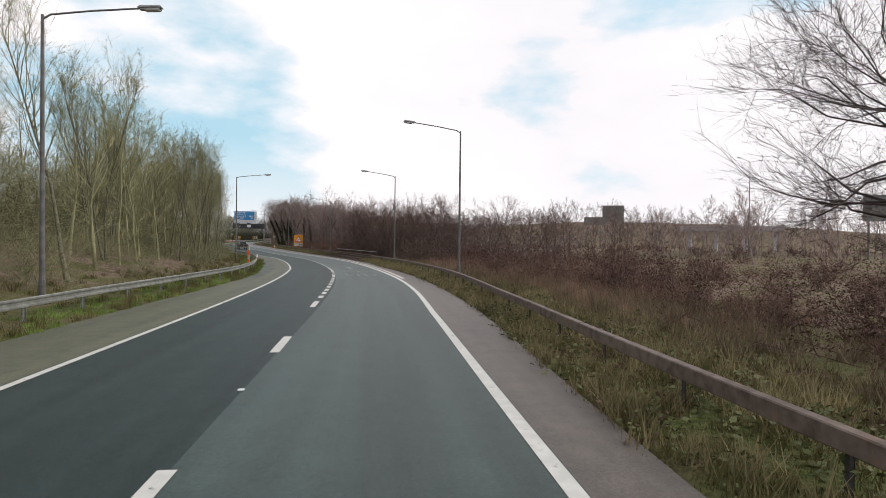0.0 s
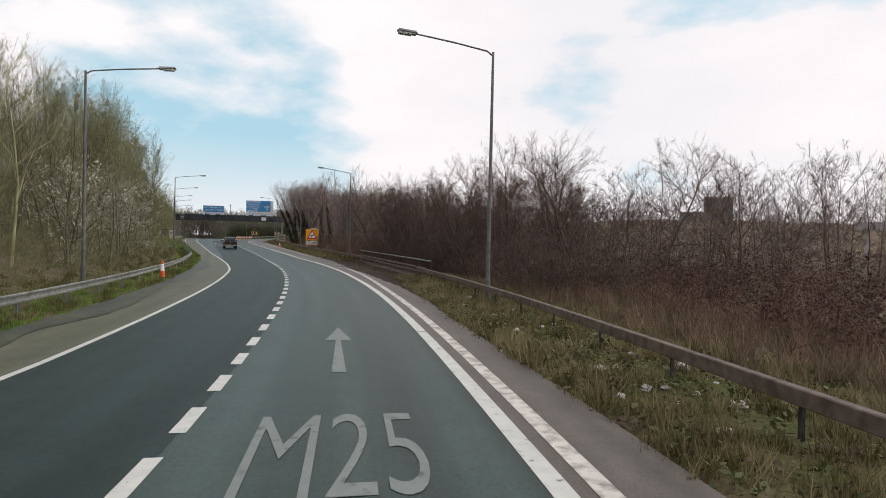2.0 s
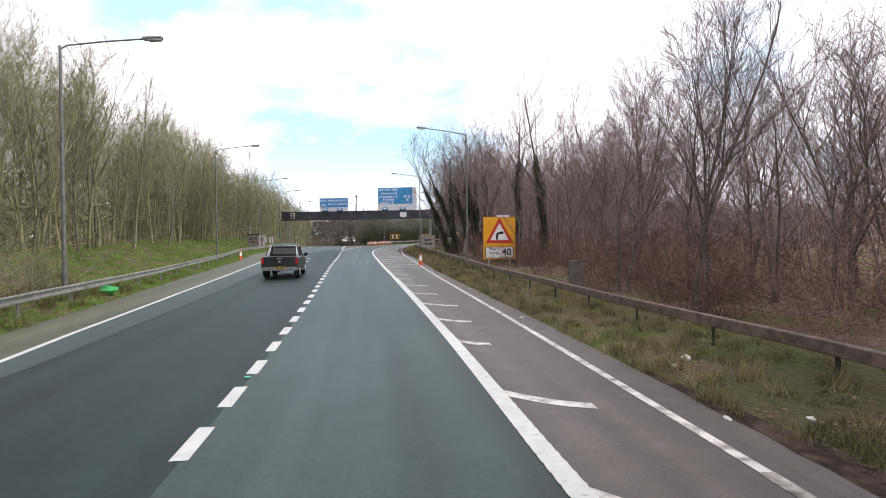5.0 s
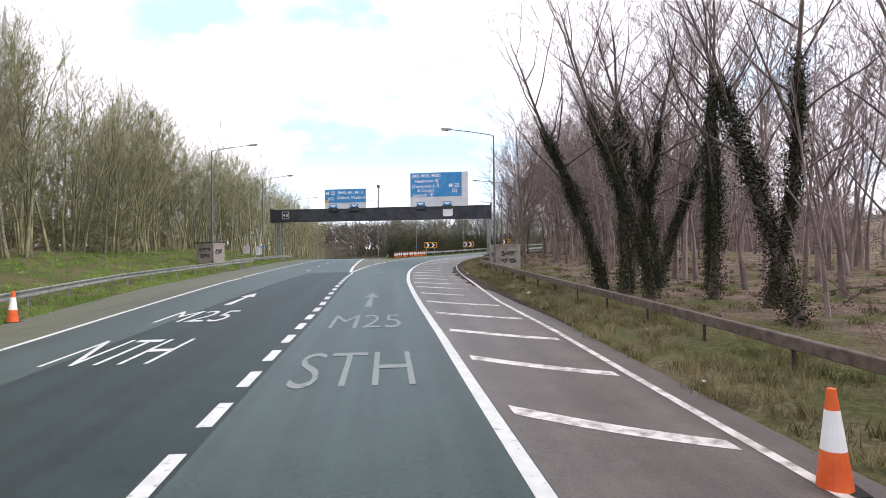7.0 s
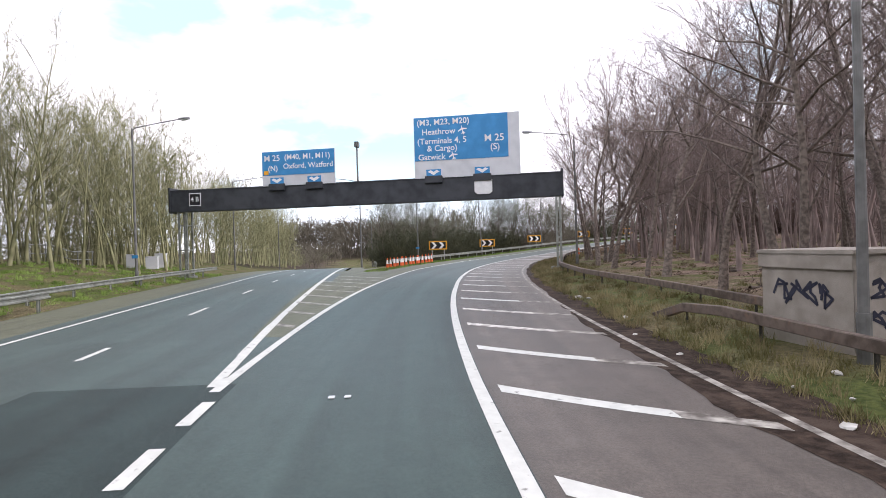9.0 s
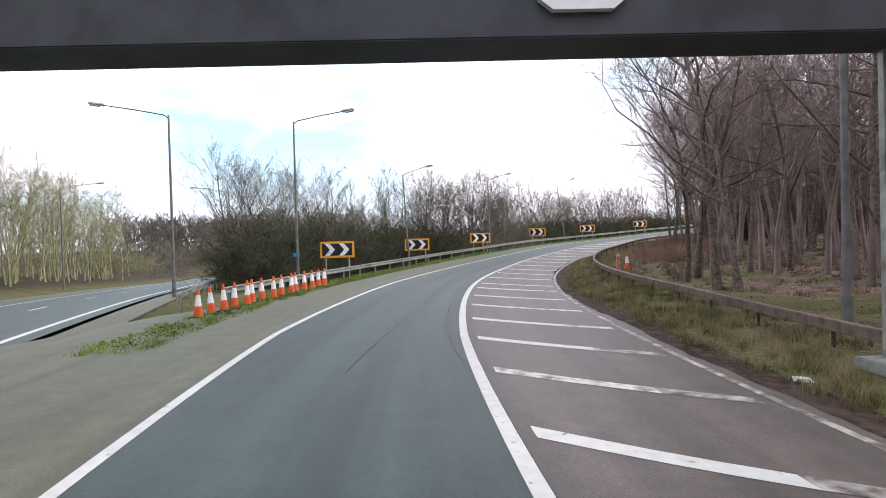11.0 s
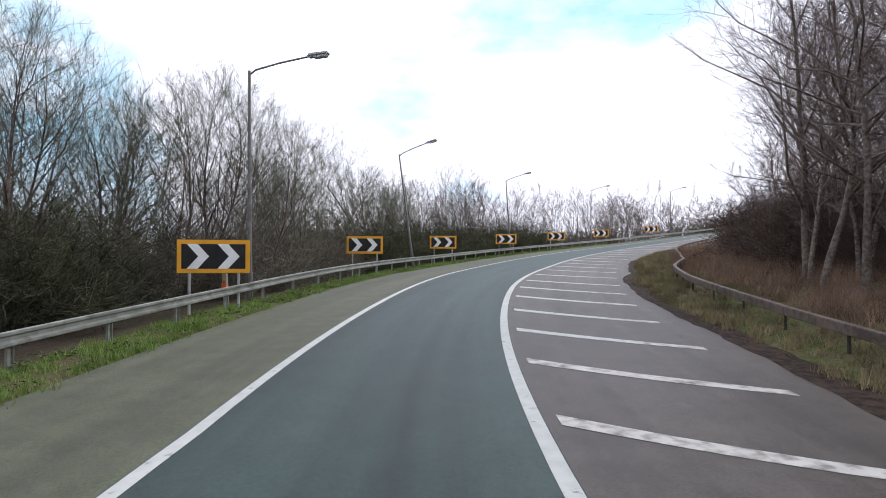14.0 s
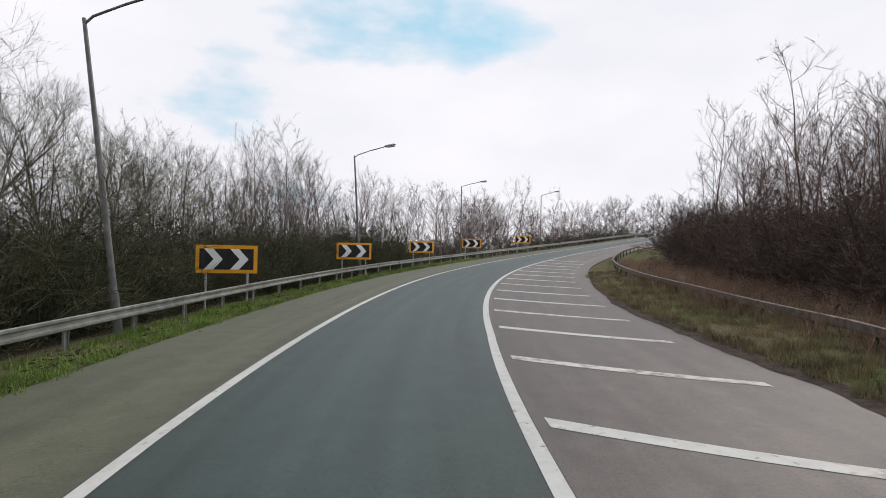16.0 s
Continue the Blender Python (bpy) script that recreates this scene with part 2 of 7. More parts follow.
M_BRUSH_LIGHT = material("dry_brush", (0.089, 0.056, 0.037), (0.191, 0.128, 0.089), scale=0.5, rough=0.9)
M_BRUSH_GREY = material("grey_brown_brush", (0.068, 0.062, 0.046), (0.169, 0.151, 0.116), scale=0.5, rough=0.9)
M_THICKET_RED = material("red_brown_thicket", (0.080, 0.046, 0.036), (0.205, 0.125, 0.098), scale=0.6, rough=0.9)
M_THICKET = material("dark_thicket", (0.040, 0.027, 0.022), (0.110, 0.076, 0.062), scale=0.6, rough=0.9)
M_WEED = material("weed_leaves", (0.056, 0.070, 0.026), (0.135, 0.148, 0.062), scale=1.5, rough=0.8)
M_TWIG_DARK = material("dark_twigs", (0.072, 0.049, 0.041), (0.160, 0.110, 0.092), scale=1.2, rough=0.9, per_object=0.25)
M_BARK_DARK = material("dark_bark", (0.055, 0.044, 0.037), (0.150, 0.120, 0.100), scale=9, rough=0.9, bump=0.8, bump_scale=25, per_object=0.25)
M_TWIG_MID = material("grey_olive_twigs", (0.069, 0.077, 0.053), (0.182, 0.186, 0.134), scale=1.2, rough=0.9, per_object=0.25)
M_TWIG_BLACK = material("near_black_twigs", (0.028, 0.021, 0.019), (0.070, 0.054, 0.048), scale=1.2, rough=0.9)
M_GRASS_TAN = material("tan_dead_grass", (0.095, 0.074, 0.044), (0.215, 0.168, 0.104), scale=0.8, rough=0.9)
M_REED = material("red_brown_stalks", (0.150, 0.094, 0.066), (0.310, 0.205, 0.148), scale=0.8, rough=0.9)
M_IVY = material("ivy_leaves", (0.010, 0.015, 0.007), (0.030, 0.038, 0.016), scale=5, rough=0.95)
M_BLOSSOM = material("white_blossom", (0.45, 0.46, 0.38), (0.70, 0.71, 0.62), scale=4, rough=0.8)
M_LEAF = material("brown_dead_leaves", (0.050, 0.033, 0.022), (0.155, 0.107, 0.076), scale=4, rough=0.9)
M_GRASS = material("verge_grass", (0.074, 0.071, 0.024), (0.166, 0.150, 0.060), scale=0.8, rough=0.9)
M_GRASS_DRY = material("dry_grass", (0.135, 0.116, 0.056), (0.280, 0.236, 0.122), scale=0.8, rough=0.9)
M_GRASS_BRIGHT = material("fresh_grass", (0.105, 0.178, 0.030), (0.225, 0.320, 0.080), scale=0.8, rough=0.9)
M_CONCRETE = material("rendered_concrete", (0.26, 0.235, 0.205), (0.36, 0.325, 0.285), scale=2.5, rough=0.9, bump=0.3, bump_scale=50, stains=(1.2, 0.60, (0.20, 0.18, 0.155)))
M_GRAFFITI = material("dark_spray_paint", (0.020, 0.022, 0.040), (0.035, 0.037, 0.060), scale=4, rough=0.6)
M_CARPAINT = material("dark_green_grey_paint", (0.012, 0.016, 0.015), (0.020, 0.025, 0.023), scale=2, rough=0.4, metal=0.0, spec=0.3)
M_CHROME = material("chrome", (0.38, 0.39, 0.40), (0.48, 0.49, 0.50), scale=2, rough=0.15, metal=1.0)
M_GLASS_DARK = material("tinted_glass", (0.012, 0.014, 0.015), (0.022, 0.025, 0.026), scale=1, rough=0.08, spec=0.6)
M_RUBBER = material("tyre_rubber", (0.012, 0.012, 0.012), (0.022, 0.022, 0.022), scale=9, rough=0.85)
M_ALLOY = material("alloy", (0.35, 0.36, 0.37), (0.45, 0.46, 0.47), scale=3, rough=0.35, metal=0.8)
M_TAIL = material("red_lamp_glass", (0.28, 0.008, 0.008), (0.36, 0.015, 0.015), scale=3, rough=0.2)
M_PLATE = material("yellow_plate", (0.70, 0.42, 0.02), (0.78, 0.48, 0.03), scale=3, rough=0.4)
M_LITTER = material("litter_white", (0.36, 0.35, 0.32), (0.60, 0.59, 0.56), scale=3, rough=0.7)
M_LITTER_GREEN = material("litter_green", (0.03, 0.30, 0.08), (0.05, 0.40, 0.12), scale=3, rough=0.6)
M_SCRATCH = worn_paint("pale_scratch", (0.07, 0.085, 0.08), (0.16, 0.18, 0.175), 0.45, 0.30)
M_POST_WORN = material("weathered_cream_plastic", (0.24, 0.225, 0.19), (0.42, 0.40, 0.35), scale=5, rough=0.7, stains=(6.0, 0.56, (0.15, 0.135, 0.11)))
M_STUD = material("stud_green", (0.02, 0.30, 0.22), (0.03, 0.40, 0.30), scale=3, rough=0.3)
M_FAR = material("distant_concrete", (0.36, 0.35, 0.36), (0.48, 0.47, 0.48), scale=0.3, rough=0.9)


def ground_material():
    """Grass and dry stalks, which give way to leaf litter under the trees (attribute litter) and to dark earth with
    shade in its tone (attribute soil).
    """
    m = bpy.data.materials.new("ground_cover")
    m.use_nodes = True
    n, l = m.node_tree.nodes, m.node_tree.links
    b = n["Principled BSDF"]
    co = n.new("ShaderNodeTexCoord")

    def two(a, c, scale, lo, hi):
        t, r = n.new("ShaderNodeTexNoise"), n.new("ShaderNodeValToRGB")
        t.inputs["Scale"].default_value, t.inputs["Detail"].default_value = scale, 8
        l.new(co.outputs["Object"], t.inputs["Vector"])
        l.new(t.outputs["Fac"], r.inputs["Fac"])
        r.color_ramp.elements[0].position, r.color_ramp.elements[1].position = lo, hi
        r.color_ramp.elements[0].color, r.color_ramp.elements[1].color = (*a, 1), (*c, 1)
        return r.outputs["Color"]

    def mixed(f, a, c):
        x = n.new("ShaderNodeMix")
        x.data_type = "RGBA"
        l.new(f, x.inputs["Factor"])
        l.new(a, x.inputs["A"])
        l.new(c, x.inputs["B"])
        return x.outputs["Result"]

    grass = mixed(two((0, 0, 0), (1, 1, 1), 0.5, 0.40, 0.62), two((0.048, 0.064, 0.020), (0.100, 0.116, 0.038), 9, 0.35, 0.65), two((0.082, 0.070, 0.038), (0.165, 0.138, 0.078), 11, 0.35, 0.65))
    litter = mixed(two((0, 0, 0), (1, 1, 1), 0.45, 0.47, 0.60), mixed(two((0, 0, 0), (1, 1, 1), 1.7, 0.42, 0.58), two((0.120, 0.084, 0.066), (0.330, 0.240, 0.200), 14, 0.38, 0.62), two((0.085, 0.060, 0.045), (0.200, 0.145, 0.115), 14, 0.38, 0.62)), two((0.055, 0.065, 0.022), (0.150, 0.150, 0.065), 9, 0.35, 0.65))
    at = n.new("ShaderNodeAttribute")
    at.attribute_name = "litter"
    # dark humus; the shade beneath wood and scrub is put into this tone too
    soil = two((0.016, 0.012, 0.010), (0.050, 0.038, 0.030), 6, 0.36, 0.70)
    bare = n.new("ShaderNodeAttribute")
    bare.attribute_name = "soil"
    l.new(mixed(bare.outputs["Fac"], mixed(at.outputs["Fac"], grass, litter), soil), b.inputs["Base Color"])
    b.inputs["Roughness"].default_value = 0.95
    b.inputs["Specular IOR Level"].default_value = 0.1
    t, bn = n.new("ShaderNodeTexNoise"), n.new("ShaderNodeBump")
    t.inputs["Scale"].default_value, t.inputs["Detail"].default_value = 9, 6
    l.new(co.outputs["Object"], t.inputs["Vector"])
    l.new(t.outputs["Fac"], bn.inputs["Height"])
    bn.inputs["Strength"].default_value, bn.inputs["Distance"].default_value = 0.9, 0.12
    l.new(bn.outputs["Normal"], b.inputs["Normal"])
    return m


M_GROUND = ground_material()

# ---- the line of the road ----
# stations along the slip road, its heading in degrees and its level
STATION = (-80, -30, 0, 15, 30, 45, 60, 75, 90, 105, 120, 135, 150, 165, 180, 195, 210, 225, 240, 255, 270, 285, 300, 330, 360, 380, 430)
HEADING = (88.8, 88.8, 88.8, 88.1, 90.4, 94.6, 97.9, 102.1, 106.8, 107.9, 109.3, 109.7, 108.9, 107.8, 104.2, 99.0, 93.0, 85.7, 75.5, 64.9, 55.5, 48.0, 40.5, 25.5, 10.3, 0.5, -20)
LEVEL = (0.15, 0.06, 0, -0.04, -0.11, -0.23, -0.30, -0.32, -0.33, -0.31, -0.14, 0.10, 0.33, 0.57, 0.77, 0.93, 0.99, 1.06, 1.27, 1.76, 2.47, 3.02, 3.72, 5.45, 8.0, 10.2, 13.5)


def smooth(x, y, q):
    """A curve through the knots (x, y), at q."""
    x, y, q = np.array(x, float), np.array(y, float), np.asarray(q, float)
    m = np.gradient(y, x)
    i = np.clip(np.searchsorted(x, q) - 1, 0, len(x) - 2)
    h = x[i + 1] - x[i]
    u = (q - x[i]) / h
    return (2 * u**3 - 3 * u**2 + 1) * y[i] + (u**3 - 2 * u**2 + u) * h * m[i] + (-2 * u**3 + 3 * u**2) * y[i + 1] + (u**3 - u**2) * h * m[i + 1]


STEP = 0.5
LINE_S = np.arange(-80, 430 + STEP, STEP)
LINE_H = np.radians(smooth(STATION, HEADING, LINE_S))
LINE_XY = np.cumsum(np.c_[np.cos(LINE_H), np.sin(LINE_H)] * STEP, axis=0)
LINE_XY -= LINE_XY[int(80 / STEP)]
LINE_Z = smooth(STATION, LEVEL, LINE_S)


def at(s, lat=0.0, dz=0.0):
    """A place beside the slip road: station, metres to the right, height over the road."""
    h = np.interp(s, LINE_S, LINE_H)
    return Vector((np.interp(s, LINE_S, LINE_XY[:, 0]) + lat * math.sin(h), np.interp(s, LINE_S, LINE_XY[:, 1]) - lat * math.cos(h), np.interp(s, LINE_S, LINE_Z) + dz))


def turn_at(s):
    return math.degrees(np.interp(s, LINE_S, LINE_H)) - 90


# the main carriageway leaves straight on where the slip road bends away
MAIN_H = radians(109.4)
MAIN_0 = at(170, -6.0)
MAIN_U = np.arange(-20, 420, 1.0)
MAIN_Z = smooth((-20, 0, 15, 30, 45, 60, 80, 150, 300, 420), (0.35, 0.62, 0.82, 0.95, 0.98, 0.75, 0.05, -3.0, -7.5, -10), MAIN_U)


def main_at(u, lat=0.0, dz=0.0):
    return Vector((MAIN_0.x + u * math.cos(MAIN_H) + lat * math.sin(MAIN_H), MAIN_0.y + u * math.sin(MAIN_H) - lat * math.cos(MAIN_H), np.interp(u, MAIN_U, MAIN_Z) + dz))


def knots(*pairs):
    x, y = zip(*pairs)
    return lambda s: float(np.interp(s, x, y))


RIGHT_LINE = knots((-80, 1.92), (19, 1.91), (26, 2.03), (34, 2.03), (47, 1.97), (67, 1.93), (75, 1.88), (90, 2.0), (95, 2.02), (107, 1.8), (113, 1.77), (130, 1.6), (150, 1.38), (157, 1.22), (167, 1.05), (177, 1.02), (195, 1.15), (213, 0.94), (228, 1.08), (235, 1.24), (242, 1.46), (249, 1.44), (262, 1.49), (268, 1.5), (275, 1.66), (282, 1.85), (300, 1.9), (430, 1.9))
LEFT_LINE = knots((-80, -5.75), (40, -5.72), (52, -5.53), (62, -5.66), (84, -5.75), (94, -6.05), (100, -6.35), (108, -6.78), (116, -7.3), (125, -7.6), (135, -7.8), (150, -8.35), (158, -8.78), (163, -9.05), (170, -9.45))
SLIP_LEFT = knots((177, -3.15), (200, -3.4), (214, -3.95), (218, -3.88), (230, -3.55), (238, -3.15), (244, -2.95), (250, -2.7), (262, -2.75), (274, -2.86), (300, -2.8), (430, -2.8))
INNER_LINE = knots((-80, 3.2), (37, 2.36), (47, 2.42), (67, 2.53), (70, 2.6), (88, 3.15), (95, 3.5), (106, 3.78), (130, 3.92), (150, 4.3), (157, 4.2), (166, 4.5), (177, 4.62), (200, 4.85), (220, 4.95), (230, 5.2), (245, 5.7), (262, 5.85), (276, 6.45), (294, 6.6), (330, 6.6), (430, 6.5))
RIGHT_EDGE = knots((-80, 3.2), (5, 3.1), (20, 3.6), (45, 3.5), (57, 3.3), (70, 3.9), (80, 4.6), (93, 4.75), (101, 4.9), (110, 4.5), (135, 4.5), (150, 4.9), (177, 5.2), (200, 5.4), (214, 5.65), (224, 5.6), (235, 6.05), (245, 6.2), (257, 6.9), (263, 6.7), (270, 6.7), (277, 7.4), (290, 7.3), (330, 7.2), (430, 7.0))
LEFT_RAIL = knots((-80, -9.4), (20, -9.6), (40, -8.7), (50, -8.7), (74, -9.1), (103, -9.2), (120, -10.2), (131, -10.3), (150, -11.6), (166, -13.7), (175, -14.0), (188, -14.7), (205, -17.5), (212, -19.4))
LEFT_EDGE = knots((-80, -8.2), (20, -8.4), (44, -7.7), (53, -8.0), (74, -8.3), (103, -8.4), (120, -9.2), (150, -10.6), (166, -12.4), (180, -13.2), (205, -16.3), (215, -18.5))
RIGHT_RAIL = knots((-80, 4.2), (10, 4.3), (20, 4.45), (37, 5.1), (58, 5.6), (72, 5.8), (76, 5.85))
SLIP_EDGE = knots((200, -5.5), (212, -6.4), (222, -6.6), (232, -6.3), (245, -5.9), (275, -5.9), (300, -5.8), (430, -5.8))
SLIP_RAIL = knots((220, -8.6), (230, -8.0), (245, -7.4), (260, -7.1), (280, -7.2), (300, -7.1), (430, -7.1))


# ---- making meshes ----
def tri_mesh(name, verts, tris, mat):
    """A mesh object from arrays of places and triangles."""
    verts, tris = np.asarray(verts, np.float32), np.asarray(tris, np.int32)
    me = bpy.data.meshes.new(name)
    me.vertices.add(len(verts))
    me.vertices.foreach_set("co", verts.ravel())
    me.loops.add(tris.size)
    me.loops.foreach_set("vertex_index", tris.ravel())
    me.polygons.add(len(tris))
    me.polygons.foreach_set("loop_start", np.arange(0, tris.size, 3, dtype=np.int32))
    me.update(calc_edges=True)
    me.materials.append(mat)
    return me


def bm_mesh(name, bm, mat, soft_edges=False):
    me = bpy.data.meshes.new(name)
    bm.normal_update()
    bm.to_mesh(me)
    bm.free()
    me.materials.append(mat)
    if soft_edges:
        me.polygons.foreach_set("use_smooth", [True] * len(me.polygons))
    return me


def part(name, data, parent, label="", m=None):
    """A mesh as a part of a thing."""
    ob = new(name, data)
    ob.parent = parent
    if m is not None:
        ob.matrix_basis = m
    if label:
        ob["label"] = label
    return ob


def thing(name, label, category, group="", kind="", m=None):
    ob = new(name)
    ob.empty_display_size = 0.3
    if m is not None:
        ob.matrix_basis = m
    return tagged(ob, label, category, group, kind)


def box(bm, size, place, bevel=0.0, rot=None):
    """A box, with its edges bevelled, added to bm."""
    b = bmesh.new()
    bmesh.ops.create_cube(b, size=1)
    bmesh.ops.scale(b, vec=size, verts=b.verts)
    if bevel:
        bmesh.ops.bevel(b, geom=b.edges[:], offset=bevel, segments=2, affect="EDGES")
    m = Matrix.Translation(place) @ (rot or Matrix())
    bmesh.ops.transform(b, matrix=m, verts=b.verts)
    tmp = bpy.data.meshes.new("tmp")
    b.to_mesh(tmp)
    b.free()
    bm.from_mesh(tmp)
    bpy.data.meshes.remove(tmp)


def box_mesh(name, size, place, mat, bevel=0.0, rot=None):
    bm = bmesh.new()
    box(bm, size, place, bevel, rot)
    return bm_mesh(name, bm, mat)


def cone(bm, r1, r2, h, place, sides=12, rot=None):
    """A tapered round bar from place upward."""
    m = Matrix.Translation(place) @ (rot or Matrix()) @ Matrix.Translation((0, 0, h / 2))
    bmesh.ops.create_cone(bm, cap_ends=True, segments=sides, radius1=r1, radius2=r2, depth=h, matrix=m)


def prism(bm, outline, depth, m):
    """A flat outline (x, z) with a thickness along y."""
    a = [bm.verts.new(m @ Vector((x, -depth / 2, z))) for x, z in outline]
    b = [bm.verts.new(m @ Vector((x, depth / 2, z))) for x, z in outline]
    bm.faces.new(a)
    bm.faces.new(b[::-1])
    n = len(outline)
    for i in range(n):
        bm.faces.new((a[i], b[i], b[(i + 1) % n], a[(i + 1) % n]))


def text_mesh(name, words, size, mat, sx=1.0, sy=1.0, depth=0.004, bold=0.0, align="CENTER"):
    """Words in the built-in font, as a mesh in the xy plane."""
    cu = bpy.data.curves.new(name, "FONT")
    cu.body, cu.size, cu.extrude, cu.offset = words, size, depth, bold
    cu.align_x, cu.align_y, cu.resolution_u = align, "CENTER", 4
    ob = bpy.data.objects.new(name, cu)
    scene.collection.objects.link(ob)
    me = bpy.data.meshes.new_from_object(ob.evaluated_get(bpy.context.evaluated_depsgraph_get()))
    bpy.data.objects.remove(ob)
    me.transform(Matrix.Diagonal((sx, sy, 1, 1)))
    me.materials.clear()
    me.materials.append(mat)
    me.name = name
    return me


def strip(name, place, s0, s1, left, right, mat, dz=0.0, step=1.0, across=1, drop=0.0):
    """A band along a road between two offsets; drop gives it a lower skirt at both sides."""
    n = max(2, int(abs(s1 - s0) / step) + 1)
    verts, faces, along = [], [], []
    cols = across + 1 + (2 if drop else 0)
    for s in np.linspace(s0, s1, n):
        l, r = (left(s) if callable(left) else left), (right(s) if callable(right) else right)
        row = [place(s, l + (r - l) * k / across, dz) for k in range(across + 1)]
        lats = [l + (r - l) * k / across for k in range(across + 1)]
        along += [(q, s, 0.0) for q in ([lats[0]] + lats + [lats[-1]] if drop else lats)]
        if drop:
            row = [row[0] - Vector((0, 0, drop))] + row + [row[-1] - Vector((0, 0, drop))]
        verts += row
    for i in range(n - 1):
        for k in range(cols - 1):
            a = i * cols + k
            faces.append((a, a + 1, a + cols + 1, a + cols))
    me = bpy.data.meshes.new(name)
    me.from_pydata([tuple(v) for v in verts], [], faces)
    me.attributes.new("along", "FLOAT_VECTOR", "POINT").data.foreach_set("vector", np.array(along, np.float32).ravel())
    me.materials.append(mat)
    return me


def setting(name, data, label, category):
    return tagged(new(name, data), label, category, kind="structure")


# ---- ground ----
def station_of(x, y):
    """Nearest station and offset on the slip road, and along the main carriageway, for arrays of places."""
    pts = np.stack([np.ravel(x), np.ravel(y)], 1)
    sub = slice(None, None, 4)
    best = np.empty(len(pts), int)
    line = LINE_XY[sub]
    for i in range(0, len(pts), 4000):
        best[i : i + 4000] = ((pts[i : i + 4000, None] - line[None]) ** 2).sum(-1).argmin(1)
    k = best * 4
    off = pts - LINE_XY[k]
    s = LINE_S[k] + off[:, 0] * np.cos(LINE_H[k]) + off[:, 1] * np.sin(LINE_H[k])
    lat = off[:, 0] * np.sin(LINE_H[k]) - off[:, 1] * np.cos(LINE_H[k])
    rel = pts - np.array(MAIN_0[:2])
    u = rel[:, 0] * math.cos(MAIN_H) + rel[:, 1] * math.sin(MAIN_H)
    ml = rel[:, 0] * math.sin(MAIN_H) - rel[:, 1] * math.cos(MAIN_H)
    return s, lat, u, ml


LEFT_S = np.array([-80.0, 20, 44, 53, 74, 103, 120, 150, 166, 180, 199.9, 200, 212, 222, 232, 245, 275, 300, 430])
LEFT_L = np.array([LEFT_EDGE(s) if s < 200 else SLIP_EDGE(s) for s in LEFT_S])
RIGHT_S = np.arange(-80.0, 431, 5)
RIGHT_L = np.array([RIGHT_EDGE(s) for s in RIGHT_S])


def height(x, y):
    """The level of the ground, its distance from the nearest road's edge, and that road's station."""
    shape = np.shape(x)
    s, lat, u, ml = station_of(x, y)
    zr = np.interp(s, LINE_S, LINE_Z)
    dl, dr = np.interp(s, LEFT_S, LEFT_L) - lat, lat - np.interp(s, RIGHT_S, RIGHT_L)
    d1 = np.maximum(dl, dr)
    zm = np.interp(u, MAIN_U, MAIN_Z)
    d2 = np.where(u > -5, np.abs(ml + 1.2) - 6.2, 1e3)
    d2 = np.maximum(d2, np.where(u < 5, 5 - u, np.where(u > 306, u - 306, -1e3)))
    # rising wooded bank on the left, wood floor on the right, low ground outside the bend
    bank = np.interp(dl, (0, 1.2, 4, 9, 16, 40), (0, 0.02, 0.25, 1.3, 2.0, 2.4))
    bank = np.where(s > 205, np.interp(dl, (0, 1.5, 4, 10, 40), (0, -0.05, -0.5, -0.9, -1.2)), bank)
    rise = np.interp(s, (-80, 60, 90, 170, 190, 250, 300, 430), (0.0, 0.0, 0.02, 0.03, 0.055, 0.06, 0.03, 0.0))
    wood = np.clip(dr, 0, 28) * rise + np.interp(dr, (0, 1, 3), (0, 0.03, 0.05))
    side = np.where(dl > dr, bank, wood)
    far_bank = np.where(ml < 0, np.interp(d2, (0, 1.5, 5, 10, 18), (0, 0.05, 0.9, 1.6, 2.2)), np.interp(d2, (0, 2, 8), (0, 0.0, 0.4)))
    w1, w2 = 1 / np.clip(d1, 0.05, None) ** 2, 1 / np.clip(d2, 0.05, None) ** 2
    w2 = np.where(d2 > 500, 0, w2)
    z = ((zr + side) * w1 + (zm + far_bank) * w2) / (w1 + w2)
    d = np.minimum(d1, d2)
    z = np.where(d < 0, np.where(d1 < 0, np.where((d2 < 0), np.minimum(zr, zm), zr), zm) - 0.25, z)
    z = np.where((d >= 0) & (d < 0.5), z - 0.25 * (1 - d / 0.5) * 0.15, z)
    away = np.clip((d - 14) / 45, 0, 1)
    away = away * away * (3 - 2 * away)
    z = z * (1 - away) + away * np.where(lat < 0, 1.6, 0.6)
    far = np.clip((np.hypot(np.ravel(x) + 30, np.ravel(y) - 150) - 220) / 200, 0, 1)
    z = z * (1 - far) + far * 1.0
    return z.reshape(shape), d.reshape(shape), s.reshape(shape), lat.reshape(shape), u.reshape(shape), ml.reshape(shape)


def axis_steps(lo, hi, fine, reach):
    inner = list(np.arange(lo, hi + fine, fine))
    out, step = [], fine
    x = hi
    while x < reach:
        step *= 1.35
        x += step
        out.append(x)
    low, step, x = [], fine, lo
    while x > -reach:
        step *= 1.35
        x -= step
        low.append(x)
    return np.array(low[::-1] + inner + out)


